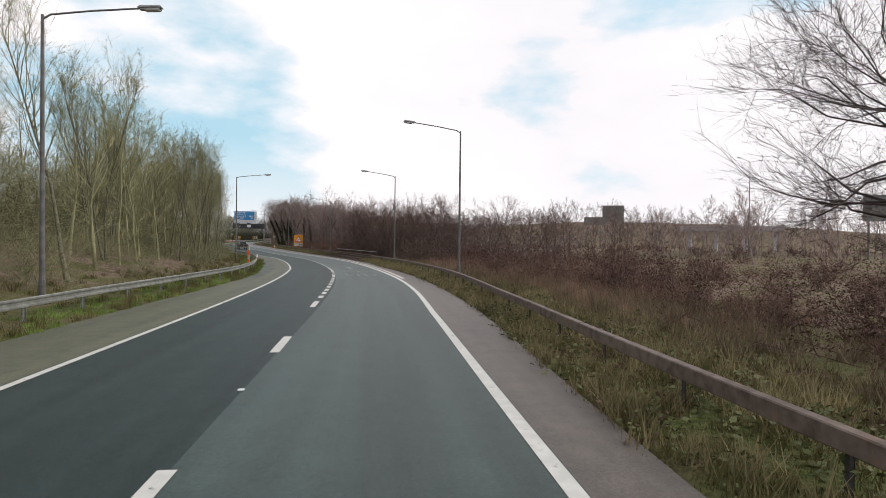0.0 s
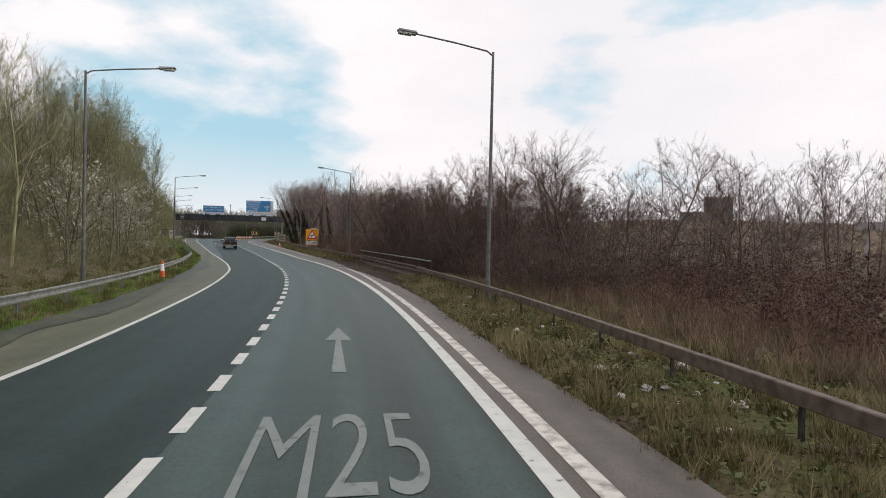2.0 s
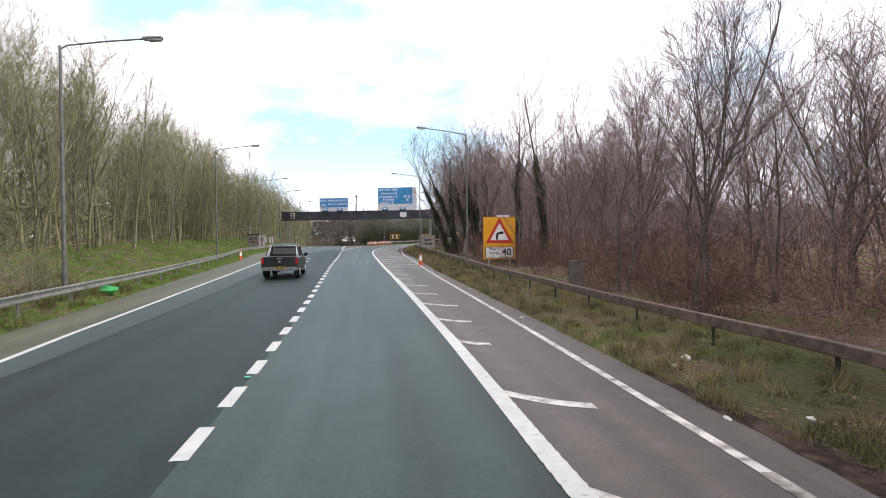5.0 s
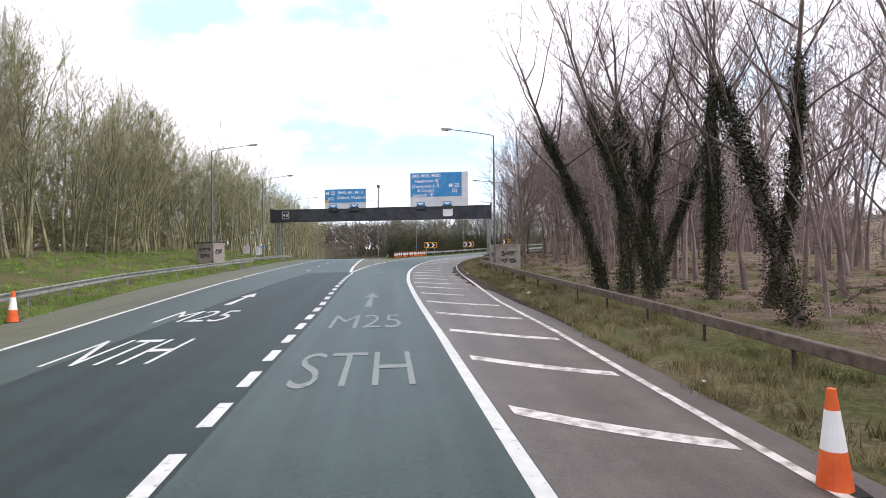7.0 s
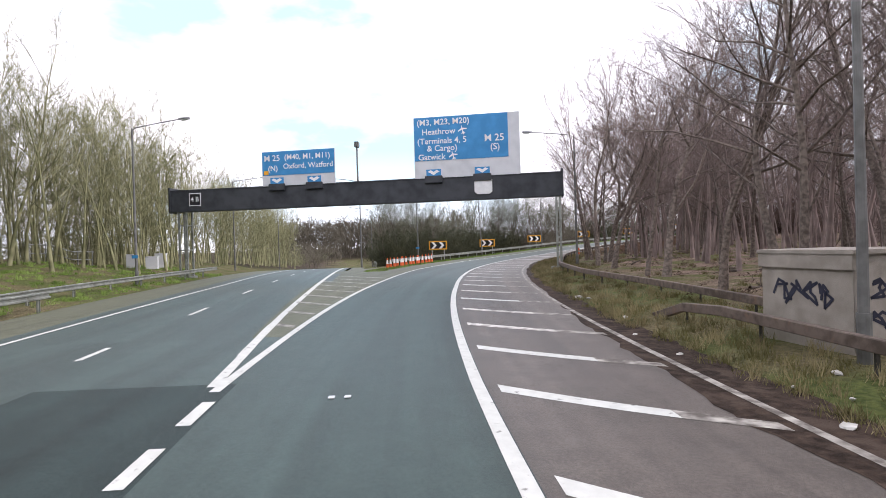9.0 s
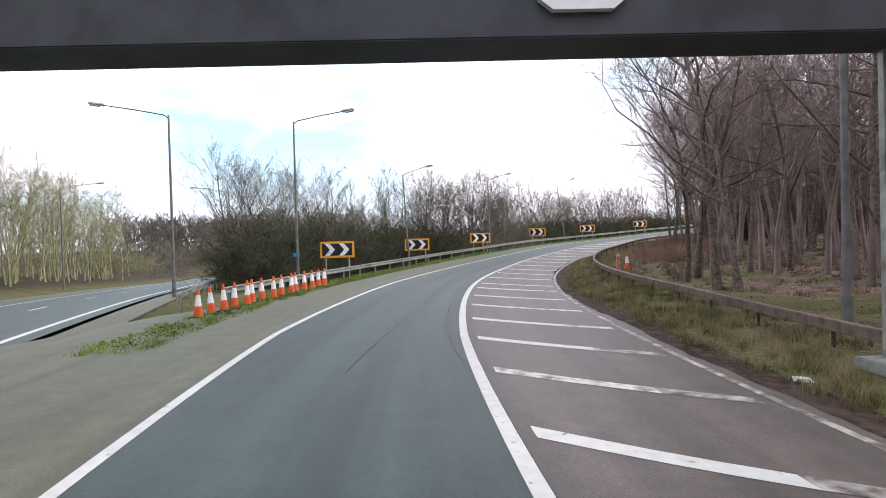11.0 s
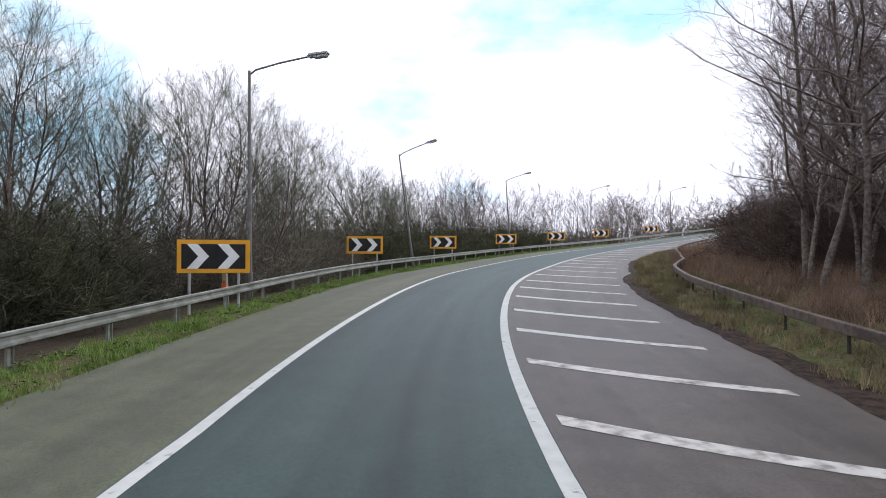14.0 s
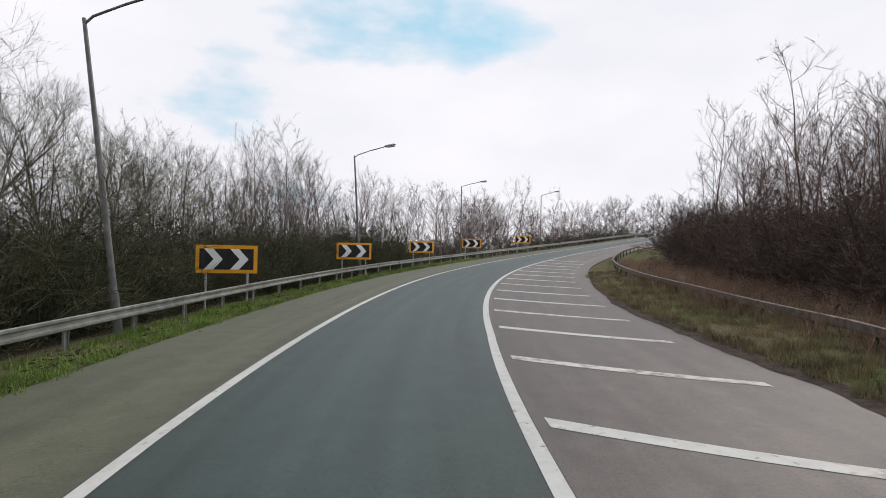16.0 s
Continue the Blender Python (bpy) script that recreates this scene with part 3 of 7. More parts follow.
GX, GY = np.meshgrid(axis_steps(-110, 75, 1.0, 4000), axis_steps(-40, 350, 1.25, 4000))
GZ, GD, GS, GL = height(GX, GY)[:4]
bumps = np.sin(GX * 1.7 + np.sin(GY * 0.9)) * np.cos(GY * 1.3) * 0.05 * np.clip(GD / 3, 0, 1)
GZ = GZ + bumps
rows_n, cols_n = GX.shape
idx = np.arange(rows_n * cols_n).reshape(rows_n, cols_n)
quads = np.stack([idx[:-1, :-1], idx[:-1, 1:], idx[1:, 1:], idx[1:, :-1]], -1).reshape(-1, 4)
ground_me = tri_mesh("ground", np.stack([GX.ravel(), GY.ravel(), GZ.ravel()], 1), np.concatenate([quads[:, [0, 1, 2]], quads[:, [0, 2, 3]]]), M_GROUND)
ground_me.polygons.foreach_set("use_smooth", [True] * len(ground_me.polygons))
litter = ground_me.attributes.new("litter", "FLOAT", "POINT")
in_wood = np.where(GL < 0, np.interp(GD, (2.5, 6), (0, 1)), np.where(GS > 75, np.interp(GD, (3, 6.5), (0, 1)), np.interp(GD, (5, 10), (0, 0.8))))
in_wood = np.where((GL < 0) & (GS > 130) & (GS < 240), np.interp(GD, (9, 14), (0, 1)), in_wood)
in_wood = np.where((GL > 0) & (GS > 74) & (GS < 105), np.maximum(in_wood, np.interp(GD, (0.0, 0.6), (0.4, 1))), in_wood)
litter.data.foreach_set("value", in_wood.ravel().astype(np.float32))
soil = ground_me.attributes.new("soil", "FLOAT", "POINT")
# bare earth by the parapet and under outer brush, darkened for their shade as well
in_shaded_soil = np.where(GL > 0, np.interp(GS, (60, 70, 104, 112), (0, 1, 1, 0)), 0.0) * np.interp(GD, (0, 0.4, 12, 20), (0.5, 0.9, 0.9, 0.4))
in_shaded_soil = np.maximum(in_shaded_soil, np.where((GL < 0) & (GS > 232), np.interp(GD, (1.6, 4), (0, 0.8)), 0.0))
soil.data.foreach_set("value", in_shaded_soil.ravel().astype(np.float32))
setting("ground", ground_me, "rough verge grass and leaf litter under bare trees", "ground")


def ground_z(x, y):
    return float(height(np.array([x]), np.array([y]))[0][0])


# ---- carriageways and markings ----
setting("road", strip("road", at, -80, 177.5, lambda s: float(np.interp(s, (-80, 155, 165, 177.5), (-2.0, -2.08, -2.3, -2.95))), lambda s: RIGHT_LINE(s) + 0.12, M_ROAD, 0, 1, 4), "grey worn asphalt lane of the slip road", "road")
setting("road", strip("road", at, -80, 177.5, lambda s: max(LEFT_LINE(s) - 0.12, -6.25), lambda s: float(np.interp(s, (-80, 155, 165, 177.5), (-2.0, -2.08, -2.3, -2.95))), M_ROAD_NEW, 0, 1, 3), "darker newer asphalt in the outer lane", "road")
setting("road", strip("road", at, 85, 177.5, lambda s: min(LEFT_LINE(s) - 0.12, -6.25), -6.25, M_ROAD, 0, 1, 2), "grey worn asphalt beside the darker lane", "road")
setting("road", strip("road", at, 177.5, 430, lambda s: SLIP_LEFT(s) - 0.12, lambda s: RIGHT_LINE(s) + 0.12, M_ROAD, 0, 1, 4), "single dark asphalt lane of the bending slip road", "road")
setting("road", strip("road", main_at, 6, 304, -4.0, 3.4, M_ROAD, -0.006, 1, 4), "two straight lanes of the main carriageway running downhill", "road")
setting("road", strip("road", at, 177.5, 182, -9.6, -3.0, M_ROAD, -0.003, 1, 2), "grey asphalt where the lanes part", "road")
setting("pavement", strip("pavement", at, -80, 204, LEFT_EDGE, lambda s: LEFT_LINE(s) - 0.12 if s < 170 else float(np.interp(s, (170, 177.5, 182.7, 187.5, 200, 204), (-9.62, -9.7, -10.8, -11.4, -13.9, -14.8))), M_SHOULDER, -0.012, 1, 2, 0.2), "pale dirty hard shoulder beside the outer lane", "shoulder")
setting("pavement", strip("pavement", at, -80, 430, lambda s: RIGHT_LINE(s) + 0.12, RIGHT_EDGE, M_HATCH, 0.0, 1, 3, 0.2), "brown dirty asphalt strip with chipped hatching", "shoulder")
setting("pavement", strip("pavement", at, 176, 232, lambda s: float(np.interp(s, (176, 180, 186.6, 198.5, 212.6, 218, 224, 232), (-3.3, -3.8, -4.8, -7.0, -10.6, -9.5, -6.8, -6.3))), lambda s: SLIP_LEFT(s) - 0.12, M_SHOULDER, -0.006, 1, 3, 0.2), "pale asphalt nose between slip road and carriageway", "shoulder")
setting("pavement", strip("pavement", at, 232, 430, SLIP_EDGE, lambda s: SLIP_LEFT(s) - 0.12, M_SHOULDER, -0.004, 1, 2, 0.2), "pale green-grey hard shoulder outside the bend", "shoulder")
setting("pavement", strip("pavement", main_at, 18, 304, -6.6, -4.0, M_SHOULDER, -0.012, 2, 1, 0.2), "hard shoulder of the main carriageway", "shoulder")
setting("pavement", strip("pavement", main_at, 45, 304, 3.7, 5.0, M_SHOULDER, -0.012, 2, 1, 0.2), "narrow verge strip of the main carriageway", "shoulder")
PAINT_Z = 0.006


def line(place, s0, s1, lat, width, mat=None, dz=PAINT_Z, name="lane_marking", label="white painted edge line"):
    f = lat if callable(lat) else (lambda s: lat)
    return setting(name, strip(name, place, s0, s1, lambda s: f(s) - width / 2, lambda s: f(s) + width / 2, mat or M_PAINT, dz, 1.0), label, "road marking")


line(at, -80, 36, RIGHT_LINE, 0.20)
line(at, 36, 55, RIGHT_LINE, 0.25)
line(at, 130, 430, RIGHT_LINE, 0.20)
# the ribbed stretch of the edge line: a rib every quarter of a metre
ribbed = strip("lane_marking", at, 55, 130, lambda s: RIGHT_LINE(s) - 0.125, lambda s: RIGHT_LINE(s) + 0.125, M_PAINT, PAINT_Z, 0.0625)
for v in ribbed.vertices:
    if (v.index // 2) % 4 == 0:
        v.co.z += 0.012
setting("lane_marking", ribbed, "white ribbed edge line", "road marking")
line(at, -80, 172, LEFT_LINE, 0.15)
line(at, 177, 430, SLIP_LEFT, 0.18)
line(main_at, 7, 304, knots((7, 3.12), (16.8, 2.88), (30, 2.76), (420, 2.75)), 0.22, dz=0.008)
line(main_at, 0, 304, knots((0, -3.6), (19, -3.3), (33, -3.0), (420, -3.0)), 0.15, dz=0.004)
line(at, 86, 106, INNER_LINE, 0.17, M_PAINT_GONE, label="nearly worn away inner edge line")
line(at, 37, 86, INNER_LINE, 0.24, M_PAINT_CHIP, label="chipped inner edge line on brown asphalt")
line(at, 177.3, 184, knots((177.3, -3.28), (180.4, -3.65), (184, -4.2)), 0.2, dz=0.008)
line(at, 169, 186, INNER_LINE, 0.14, M_PAINT_GONE, label="nearly worn away inner edge line")
line(at, 186, 250, INNER_LINE, 0.13, M_PAINT_GONE, label="nearly worn away inner edge line")
line(at, 106, 169, INNER_LINE, 0.14, M_PAINT_CHIP, label="chipped inner edge line on brown asphalt")


def slope_at(s):
    return math.degrees(math.atan((np.interp(s + 2, LINE_S, LINE_Z) - np.interp(s - 2, LINE_S, LINE_Z)) / 4))


def on_road(s, lat, dz=0.0):
    """A pose on the road with +y along it."""
    p = at(s, lat, dz)
    return pose(p.x, p.y, p.z, slope_at(s), 0, turn_at(s))


# broken lane line: single marks first, then the close dashes of the parting lanes
dash_line = thing("lane_marking", "broken white lane line on dark asphalt", "road marking", kind="structure")
DASH = knots((-80, -2.05), (10, -2.05), (22, -2.28), (34, -2.26), (48, -2.06), (58, -2.13), (72, -2.16), (90, -2.1), (110, -2.08), (150, -2.27), (157, -2.32), (167, -2.65), (177, -3.05))
starts = [(-12.5, 2.0), (-4.0, 2.0), (3.9, 2.0), (11.95, 2.0), (20.3, 2.0)]
ticks = np.interp(np.arange(0, 80), (0, 2, 5, 13, 16, 18, 20, 24, 27, 34, 37, 43, 46, 66, 69, 74, 77, 79), (23.6, 27.24, 33.1, 47.71, 53.41, 57.59, 61.36, 69.15, 74.91, 89.18, 94.88, 107.15, 112.75, 151.36, 156.76, 166.41, 171.72, 175.4))
starts += [(float(s), 1.05) for s in ticks if s < 176.5]
for s, long in starts:
    part("dash", strip("dash", at, s, s + long, lambda q: DASH(q) - 0.1, lambda q: DASH(q) + 0.1, M_PAINT, PAINT_Z, 0.5), dash_line)
main_dashes = thing("lane_marking", "broken white line down the main carriageway", "road marking", kind="structure")
for u in np.arange(9.5, 300, 8.0):
    part("dash", strip("dash", main_at, u, u + 2.2, -0.42, -0.28, M_PAINT, 0.004, 1), main_dashes)

# slanted stripes on the brown strip
hatching = thing("hatch_marking", "slanted chipped white stripes on dirty asphalt", "road marking", kind="structure")
marks = np.interp(np.arange(-4, 64), (-4, -3, -2, 0, 1, 2, 3, 13, 14, 15, 16, 17, 18, 19, 20, 21, 33, 34, 35, 36, 37, 38, 39, 40, 41, 42, 43, 44, 47, 48, 49, 50, 51, 52, 53, 63), (91.0, 94.8, 98.5, 105.6, 108.9, 113.0, 116.2, 150.5, 153.9, 157.2, 160.5, 163.8, 166.6, 170.0, 172.9, 176.3, 215.8, 219.3, 222.6, 226.0, 228.5, 232.4, 236.0, 239.5, 243.3, 246.9, 250.3, 253.7, 264.0, 267.2, 270.5, 274.6, 278.9, 283.2, 287.1, 326))
rng = random.Random(5)
for s in marks:
    s = float(s)
    lo = RIGHT_LINE(s) + (0.12 if s < 140 else 0.30)
    hi = INNER_LINE(s) - 0.25
    if s < 140:
        hi = min(hi, lo + rng.uniform(0.6, 1.1))
    back = float(np.interp(s, (235, 245, 280), (0.72, 0.55, 0.5))) * (hi - lo)
    wide = 0.34 if s < 140 else 0.42
    rows, faces = [], []
    for k in range(7):
        f = k / 6
        lat = lo + (hi - lo) * f
        sag = -0.12 * math.sin(f * math.pi)
        rows += [tuple(at(s - back * f + sag, lat, PAINT_Z)), tuple(at(s - back * f + sag + wide * (1 - 0.25 * f), lat, PAINT_Z))]
        if k:
            faces.append((2 * k - 2, 2 * k, 2 * k + 1, 2 * k - 1))
    me = bpy.data.meshes.new("hatch_stripe")
    me.from_pydata(rows, [], faces)
    me.materials.append(M_PAINT if s > 165 and rng.random() < 0.6 else M_PAINT_CHIP)
    me.materials.append(M_PAINT_GONE if 160 < s < 215 else M_PAINT_CHIP)
    for f in me.polygons[4:]:
        f.material_index = 1
    part("hatch_stripe", me, hatching)
nose = thing("hatch_marking", "worn white hatching on the nose between the lanes", "road marking", kind="structure")
for k in range(9):
    s = 184 + 2.9 * k
    lo, hi = float(np.interp(s, (180, 186.6, 198.5, 212.6), (-3.6, -4.5, -6.7, -10.3))), SLIP_LEFT(s) - 0.2
    if hi - lo > 0.25:
        me = bpy.data.meshes.new("hatch_stripe")
        me.from_pydata([tuple(at(s, lo, 0.0)), tuple(at(s - 0.8 * (hi - lo), hi, 0.0)), tuple(at(s - 0.8 * (hi - lo) + 0.35, hi, 0.0)), tuple(at(s + 0.35, lo, 0.0))], [], [(0, 1, 2, 3)])
        me.materials.append(M_PAINT_GONE)
        part("hatch_stripe", me, nose)


def road_words(words, s, lat, long, wide, mat, label):
    me = text_mesh("road_lettering", words, 1.0, mat, depth=0.002, bold=-0.008)
    xs, ys = [v.co.x for v in me.vertices], [v.co.y for v in me.vertices]
    fx, fy = wide / (max(xs) - min(xs)), long / (max(ys) - min(ys))
    me.transform(Matrix.Translation((-(max(xs) + min(xs)) / 2, -(max(ys) + min(ys)) / 2, 0)))
    me.transform(Matrix.Diagonal((fx, fy, 1, 1)))
    ob = setting("road_lettering", me, label, "road marking")
    ob.matrix_basis = on_road(s, lat, 0.008)


def road_arrow(s, lat, long, wide, mat, label):
    bm = bmesh.new()
    v = [(-0.13, -long / 2), (0.13, -long / 2), (0.055, long * 0.12), (wide / 2, long * 0.12), (0, long / 2), (-wide / 2, long * 0.12), (-0.055, long * 0.12)]
    bm.faces.new([bm.verts.new((x, y, 0)) for x, y in v])
    ob = setting("road_arrow", bm_mesh("road_arrow", bm, mat), label, "road marking")
    ob.matrix_basis = on_road(s, lat, 0.008)


road_words("STH", 41.5, -0.22, 2.75, 2.15, M_PAINT_OLD, "faded white letters on the asphalt lane")
road_words("M25", 47.0, -0.17, 2.5, 1.95, M_PAINT_OLD, "faded white road name on the asphalt lane")
road_arrow(53.3, -0.2, 5.2, 0.62, M_PAINT_OLD, "faded white straight-ahead arrow")
road_words("STH", 146.7, -0.52, 2.75, 2.1, M_PAINT_OLD, "faded white letters on the asphalt lane")
road_words("M25", 152.55, -0.53, 2.5, 1.95, M_PAINT_OLD, "faded white road name on the asphalt lane")
road_arrow(158.5, -0.62, 5.0, 0.62, M_PAINT_OLD, "faded white straight-ahead arrow")
road_words("NTH", 148.9, -5.5, 2.7, 2.0, M_PAINT, "crisp white letters on dark asphalt")
road_words("M25", 154.4, -5.75, 2.5, 1.9, M_PAINT, "crisp white road name on dark asphalt")
road_arrow(159.6, -5.8, 4.4, 0.6, M_PAINT, "crisp white straight-ahead arrow")

# dirt and wet mud along the inner kerb of the bend
jag = np.random.default_rng(7).uniform(0, 1, 400)
rim = lambda s, k: float(np.interp(s * 2.5 % 380, np.arange(400), np.roll(jag, k)))
for s0, s1, wide in ((60, 110, knots((60, 0), (68, 0.9), (76, 2.0), (80, 2.4), (86, 2.4), (92, 1.5), (102, 1.1), (112, 0))), (150, 306, knots((150, 0), (160, 0.9), (166, 1.9), (176, 2.0), (186, 1.2), (200, 0.7), (222, 1.2), (236, 1.5), (252, 1.1), (290, 0.9), (306, 0)))):
    setting("mud", strip("mud", at, s0, s1, lambda s: RIGHT_EDGE(s) + 0.1 - wide(s) * (0.33 + 0.07 * rim(s, 0) + 0.12 * rim(s * 0.4, 17) + 0.28 * rim(s * 0.11, 7)), lambda s: RIGHT_EDGE(s) + 0.12 + min(1, wide(s)) * (0.1 + 0.15 * rim(s, 31)), M_MUD, 0.005, 0.2, 3), "dark wet mud and leaves along the road edge", "mud")
jag = np.random.default_rng(5).uniform(0, 1, 400)
rim = lambda s, k: float(np.interp(s * 2.5 % 380, np.arange(400), np.roll(jag, k)))
setting("mud", strip("mud", at, 38, 98, lambda s: LEFT_EDGE(s) - 0.15 * rim(s, 3), lambda s: LEFT_EDGE(s) + 0.3 + 0.2 * rim(s, 11) + 0.9 * rim(s * 0.13, 19), M_DAMP, 0.004, 0.25, 2), "damp dark band along the outer shoulder", "mud")
# cracks and opened joints in the asphalt
def crack(name, label, pts, wide, seed):
    r = random.Random(seed)
    verts, faces = [], []
    for (s0, l0), (s1, l1) in zip(pts, pts[1:]):
        n = max(2, int(math.hypot(s1 - s0, l1 - l0) / 0.22))
        for k in range(n):
            f = k / n
            w = wide * r.uniform(0.3, 1.0)
            s, lat = s0 + (s1 - s0) * f + r.uniform(-0.04, 0.04), l0 + (l1 - l0) * f + r.uniform(-0.03, 0.03)
            dx, dl = (w / 2, 0) if abs(l1 - l0) > abs(s1 - s0) else (0, w / 2)
            verts += [tuple(at(s - dx, lat - dl, 0.009)), tuple(at(s + dx, lat + dl, 0.009))]
    for k in range(len(verts) // 2 - 1):
        faces.append((2 * k, 2 * k + 1, 2 * k + 3, 2 * k + 2))
    me = bpy.data.meshes.new(name)
    me.from_pydata(verts, [], faces)
    me.materials.append(M_CRACK)
    setting(name, me, label, "crack")


crack("crack", "long open crack in the hatched strip", [(225.2, 2.6), (229.5, 2.1), (233.5, 2.6), (240, 2.5)], 0.04, 1)
crack("crack", "open joint across the hatched strip", [(228.4, 2.2), (229.4, 5.2)], 0.03, 2)
crack("crack", "open joint across the hatched strip", [(231.3, 1.7), (231.6, 4.2)], 0.03, 3)
crack("crack", "fine crack along the lane", [(209.5, -1.4), (212.5, -1.1), (216, -0.75), (219, -0.7)], 0.022, 4)
crack("crack", "fine crack along the lane", [(210, 0.75), (214, 0.5), (220, 0.55)], 0.018, 5)


scratch = lambda s0, s1, l0, l1: setting("scratch", strip("scratch", at, s0, s1, l0, l1, M_SCRATCH, 0.004, 0.2), "thin pale scratch in the asphalt", "road marking")
scratch(228.2, 230.4, 0.385, 0.42)
scratch(228.2, 228.26, -0.72, 0.56)


# ---- safety barriers ----
W_PROFILE = [(0.00, 0.70), (0.035, 0.68), (0.035, 0.63), (-0.03, 0.585), (-0.03, 0.535), (0.035, 0.49), (0.035, 0.44), (0.00, 0.42), (-0.02, 0.44), (-0.02, 0.68)]
BOX_PROFILE = [(-0.06, 0.70), (-0.075, 0.685), (-0.075, 0.50), (-0.06, 0.485), (0.06, 0.485), (0.075, 0.50), (0.075, 0.685), (0.06, 0.70)]
PIPE = [(0.035 * math.cos(a), 0.035 * math.sin(a)) for a in np.linspace(0, 2 * math.pi, 9)[:-1]]


def sweep(name, place, s0, s1, lat, profile, mat, flip=1, dz=None, step=1.6):
    n = max(2, int((s1 - s0) / step) + 1)
    m = len(profile)
    verts, faces = [], []
    for s in np.linspace(s0, s1, n):
        for x, z in profile:
            verts.append(tuple(place(s, lat(s) + flip * x, z + (dz(s) if dz else 0))))
    for i in range(n - 1):
        for k in range(m):
            faces.append((i * m + k, i * m + (k + 1) % m, (i + 1) * m + (k + 1) % m, (i + 1) * m + k))
    faces += [tuple(range(m)), tuple(range((n - 1) * m, n * m))]
    me = bpy.data.meshes.new(name)
    me.from_pydata(verts, [], faces)
    me.materials.append(mat)
    return me


def z_post(name, tall, mat):
    bm = bmesh.new()
    box(bm, (0.012, 0.10, tall), (0, 0, tall / 2))
    box(bm, (0.05, 0.012, tall), (0.02, 0.044, tall / 2))
    box(bm, (0.05, 0.012, tall), (-0.02, -0.044, tall / 2))
    return bm_mesh(name, bm, mat)


POST_LIGHT, POST_DARK = z_post("post", 1.05, M_STEEL), z_post("post", 1.05, M_POST_DARK)


def barrier(label, place, s0, s1, lat, profile, mat, post, flip, gap=3.2, dz=None, turn=turn_at, shift=0.08):
    rail = thing("guard_rail", label, "crash barrier", "safety barriers", "structure")
    part("beam", sweep("beam", place, s0, s1, lat, profile, mat, flip, dz), rail)
    for s in np.arange(s0 + 0.6, s1, gap):
        p = place(s, lat(s) - flip * shift, -0.4 + (dz(s) if dz else 0))
        part("post", post, rail, m=pose(p.x, p.y, p.z, 0, 0, turn(s)))
    return rail


end_dip = lambda a, b: (lambda s: -0.55 * max(0.0, min(1.0, (s - a) / (b - a))))
barrier("galvanised corrugated barrier along the outer shoulder", at, -80, 190, LEFT_RAIL, W_PROFILE, M_STEEL, POST_LIGHT, 1)
barrier("galvanised barrier end section near the gantry leg", at, 187, 212.6, knots((187, -15.9), (200, -18.2), (207, -19.9), (212.6, -21.4)), W_PROFILE, M_STEEL, POST_LIGHT, 1)
barrier("weathered box beam barrier beside brambles", at, -80, 75, RIGHT_RAIL, BOX_PROFILE, M_STEEL_OLD, POST_DARK, -1, 2.8)
barrier("weathered box beam barrier in front of bare woods", at, 94, 183, knots((94, 6.25), (101, 6.9), (109, 6.9), (115, 6.5), (130, 6.3), (150, 6.9), (160, 6.9), (170, 6.8), (179, 6.7), (183, 6.45)), BOX_PROFILE, M_STEEL_OLD, POST_DARK, -1, 2.8, end_dip(181, 183))
barrier("weathered box beam barrier inside the bend", at, 181, 345, knots((181, 8.4), (187, 8.2), (195, 7.3), (205, 7.3), (218, 8.0), (232, 7.8), (240, 7.65), (250, 7.6), (259, 8.1), (266, 8.2), (272, 8.7), (281, 10.2), (291, 10.3), (298, 9.8), (310, 9.2), (345, 8.0)), BOX_PROFILE, M_STEEL_OLD, POST_DARK, -1, 2.8)
barrier("pale corrugated barrier outside the bend", at, 221, 420, SLIP_RAIL, W_PROFILE, M_STEEL, POST_LIGHT, 1, 2.4)
barrier("corrugated barrier beyond the nose", main_at, 52, 200, lambda u: 6.2, W_PROFILE, M_STEEL, POST_LIGHT, -1, 3.2, None, lambda s: math.degrees(MAIN_H) - 90)

FENCE_END = 99.5
SLIM = [(-0.045, 0.055), (-0.055, 0.045), (-0.055, -0.045), (-0.045, -0.055), (0.045, -0.055), (0.055, -0.045), (0.055, 0.045), (0.045, 0.055)]
PLINTH = [(-0.42, -0.3), (-0.42, 0.10), (-0.40, 0.13), (0.36, 0.13), (0.38, 0.10), (0.38, -0.3)]
fence_lat = knots((59, 5.75), (82, 6.0), (91, 6.5), (104, 7.7))
fence = thing("three_rail_fence", "weathered steel parapet with three rails", "parapet", kind="structure")
part("top_rail", sweep("top_rail", at, 72, FENCE_END, fence_lat, PIPE, M_STEEL, 1, lambda s: 1.2), fence, "pale galvanised top rail")
part("middle_rail", sweep("middle_rail", at, 73.5, FENCE_END, fence_lat, SLIM, M_STEEL_OLD, 1, lambda s: 0.70), fence)
part("lower_rail", sweep("lower_rail", at, 73.5, FENCE_END, fence_lat, SLIM, M_STEEL_OLD, 1, lambda s: 0.46), fence)
part("plinth", sweep("plinth", at, 73.0, FENCE_END + 0.5, fence_lat, PLINTH, M_DIRTY_KERB, 1, lambda s: 0.0), fence, "mud-stained concrete plinth")
fence_post = z_post("post", 1.6, M_STEEL_OLD)
for s in np.arange(72.4, FENCE_END, 3.2):
    p = at(s, fence_lat(s) + 0.12, -0.4)
    part("post", fence_post, fence, m=pose(p.x, p.y, p.z, 0, 0, turn_at(s)))


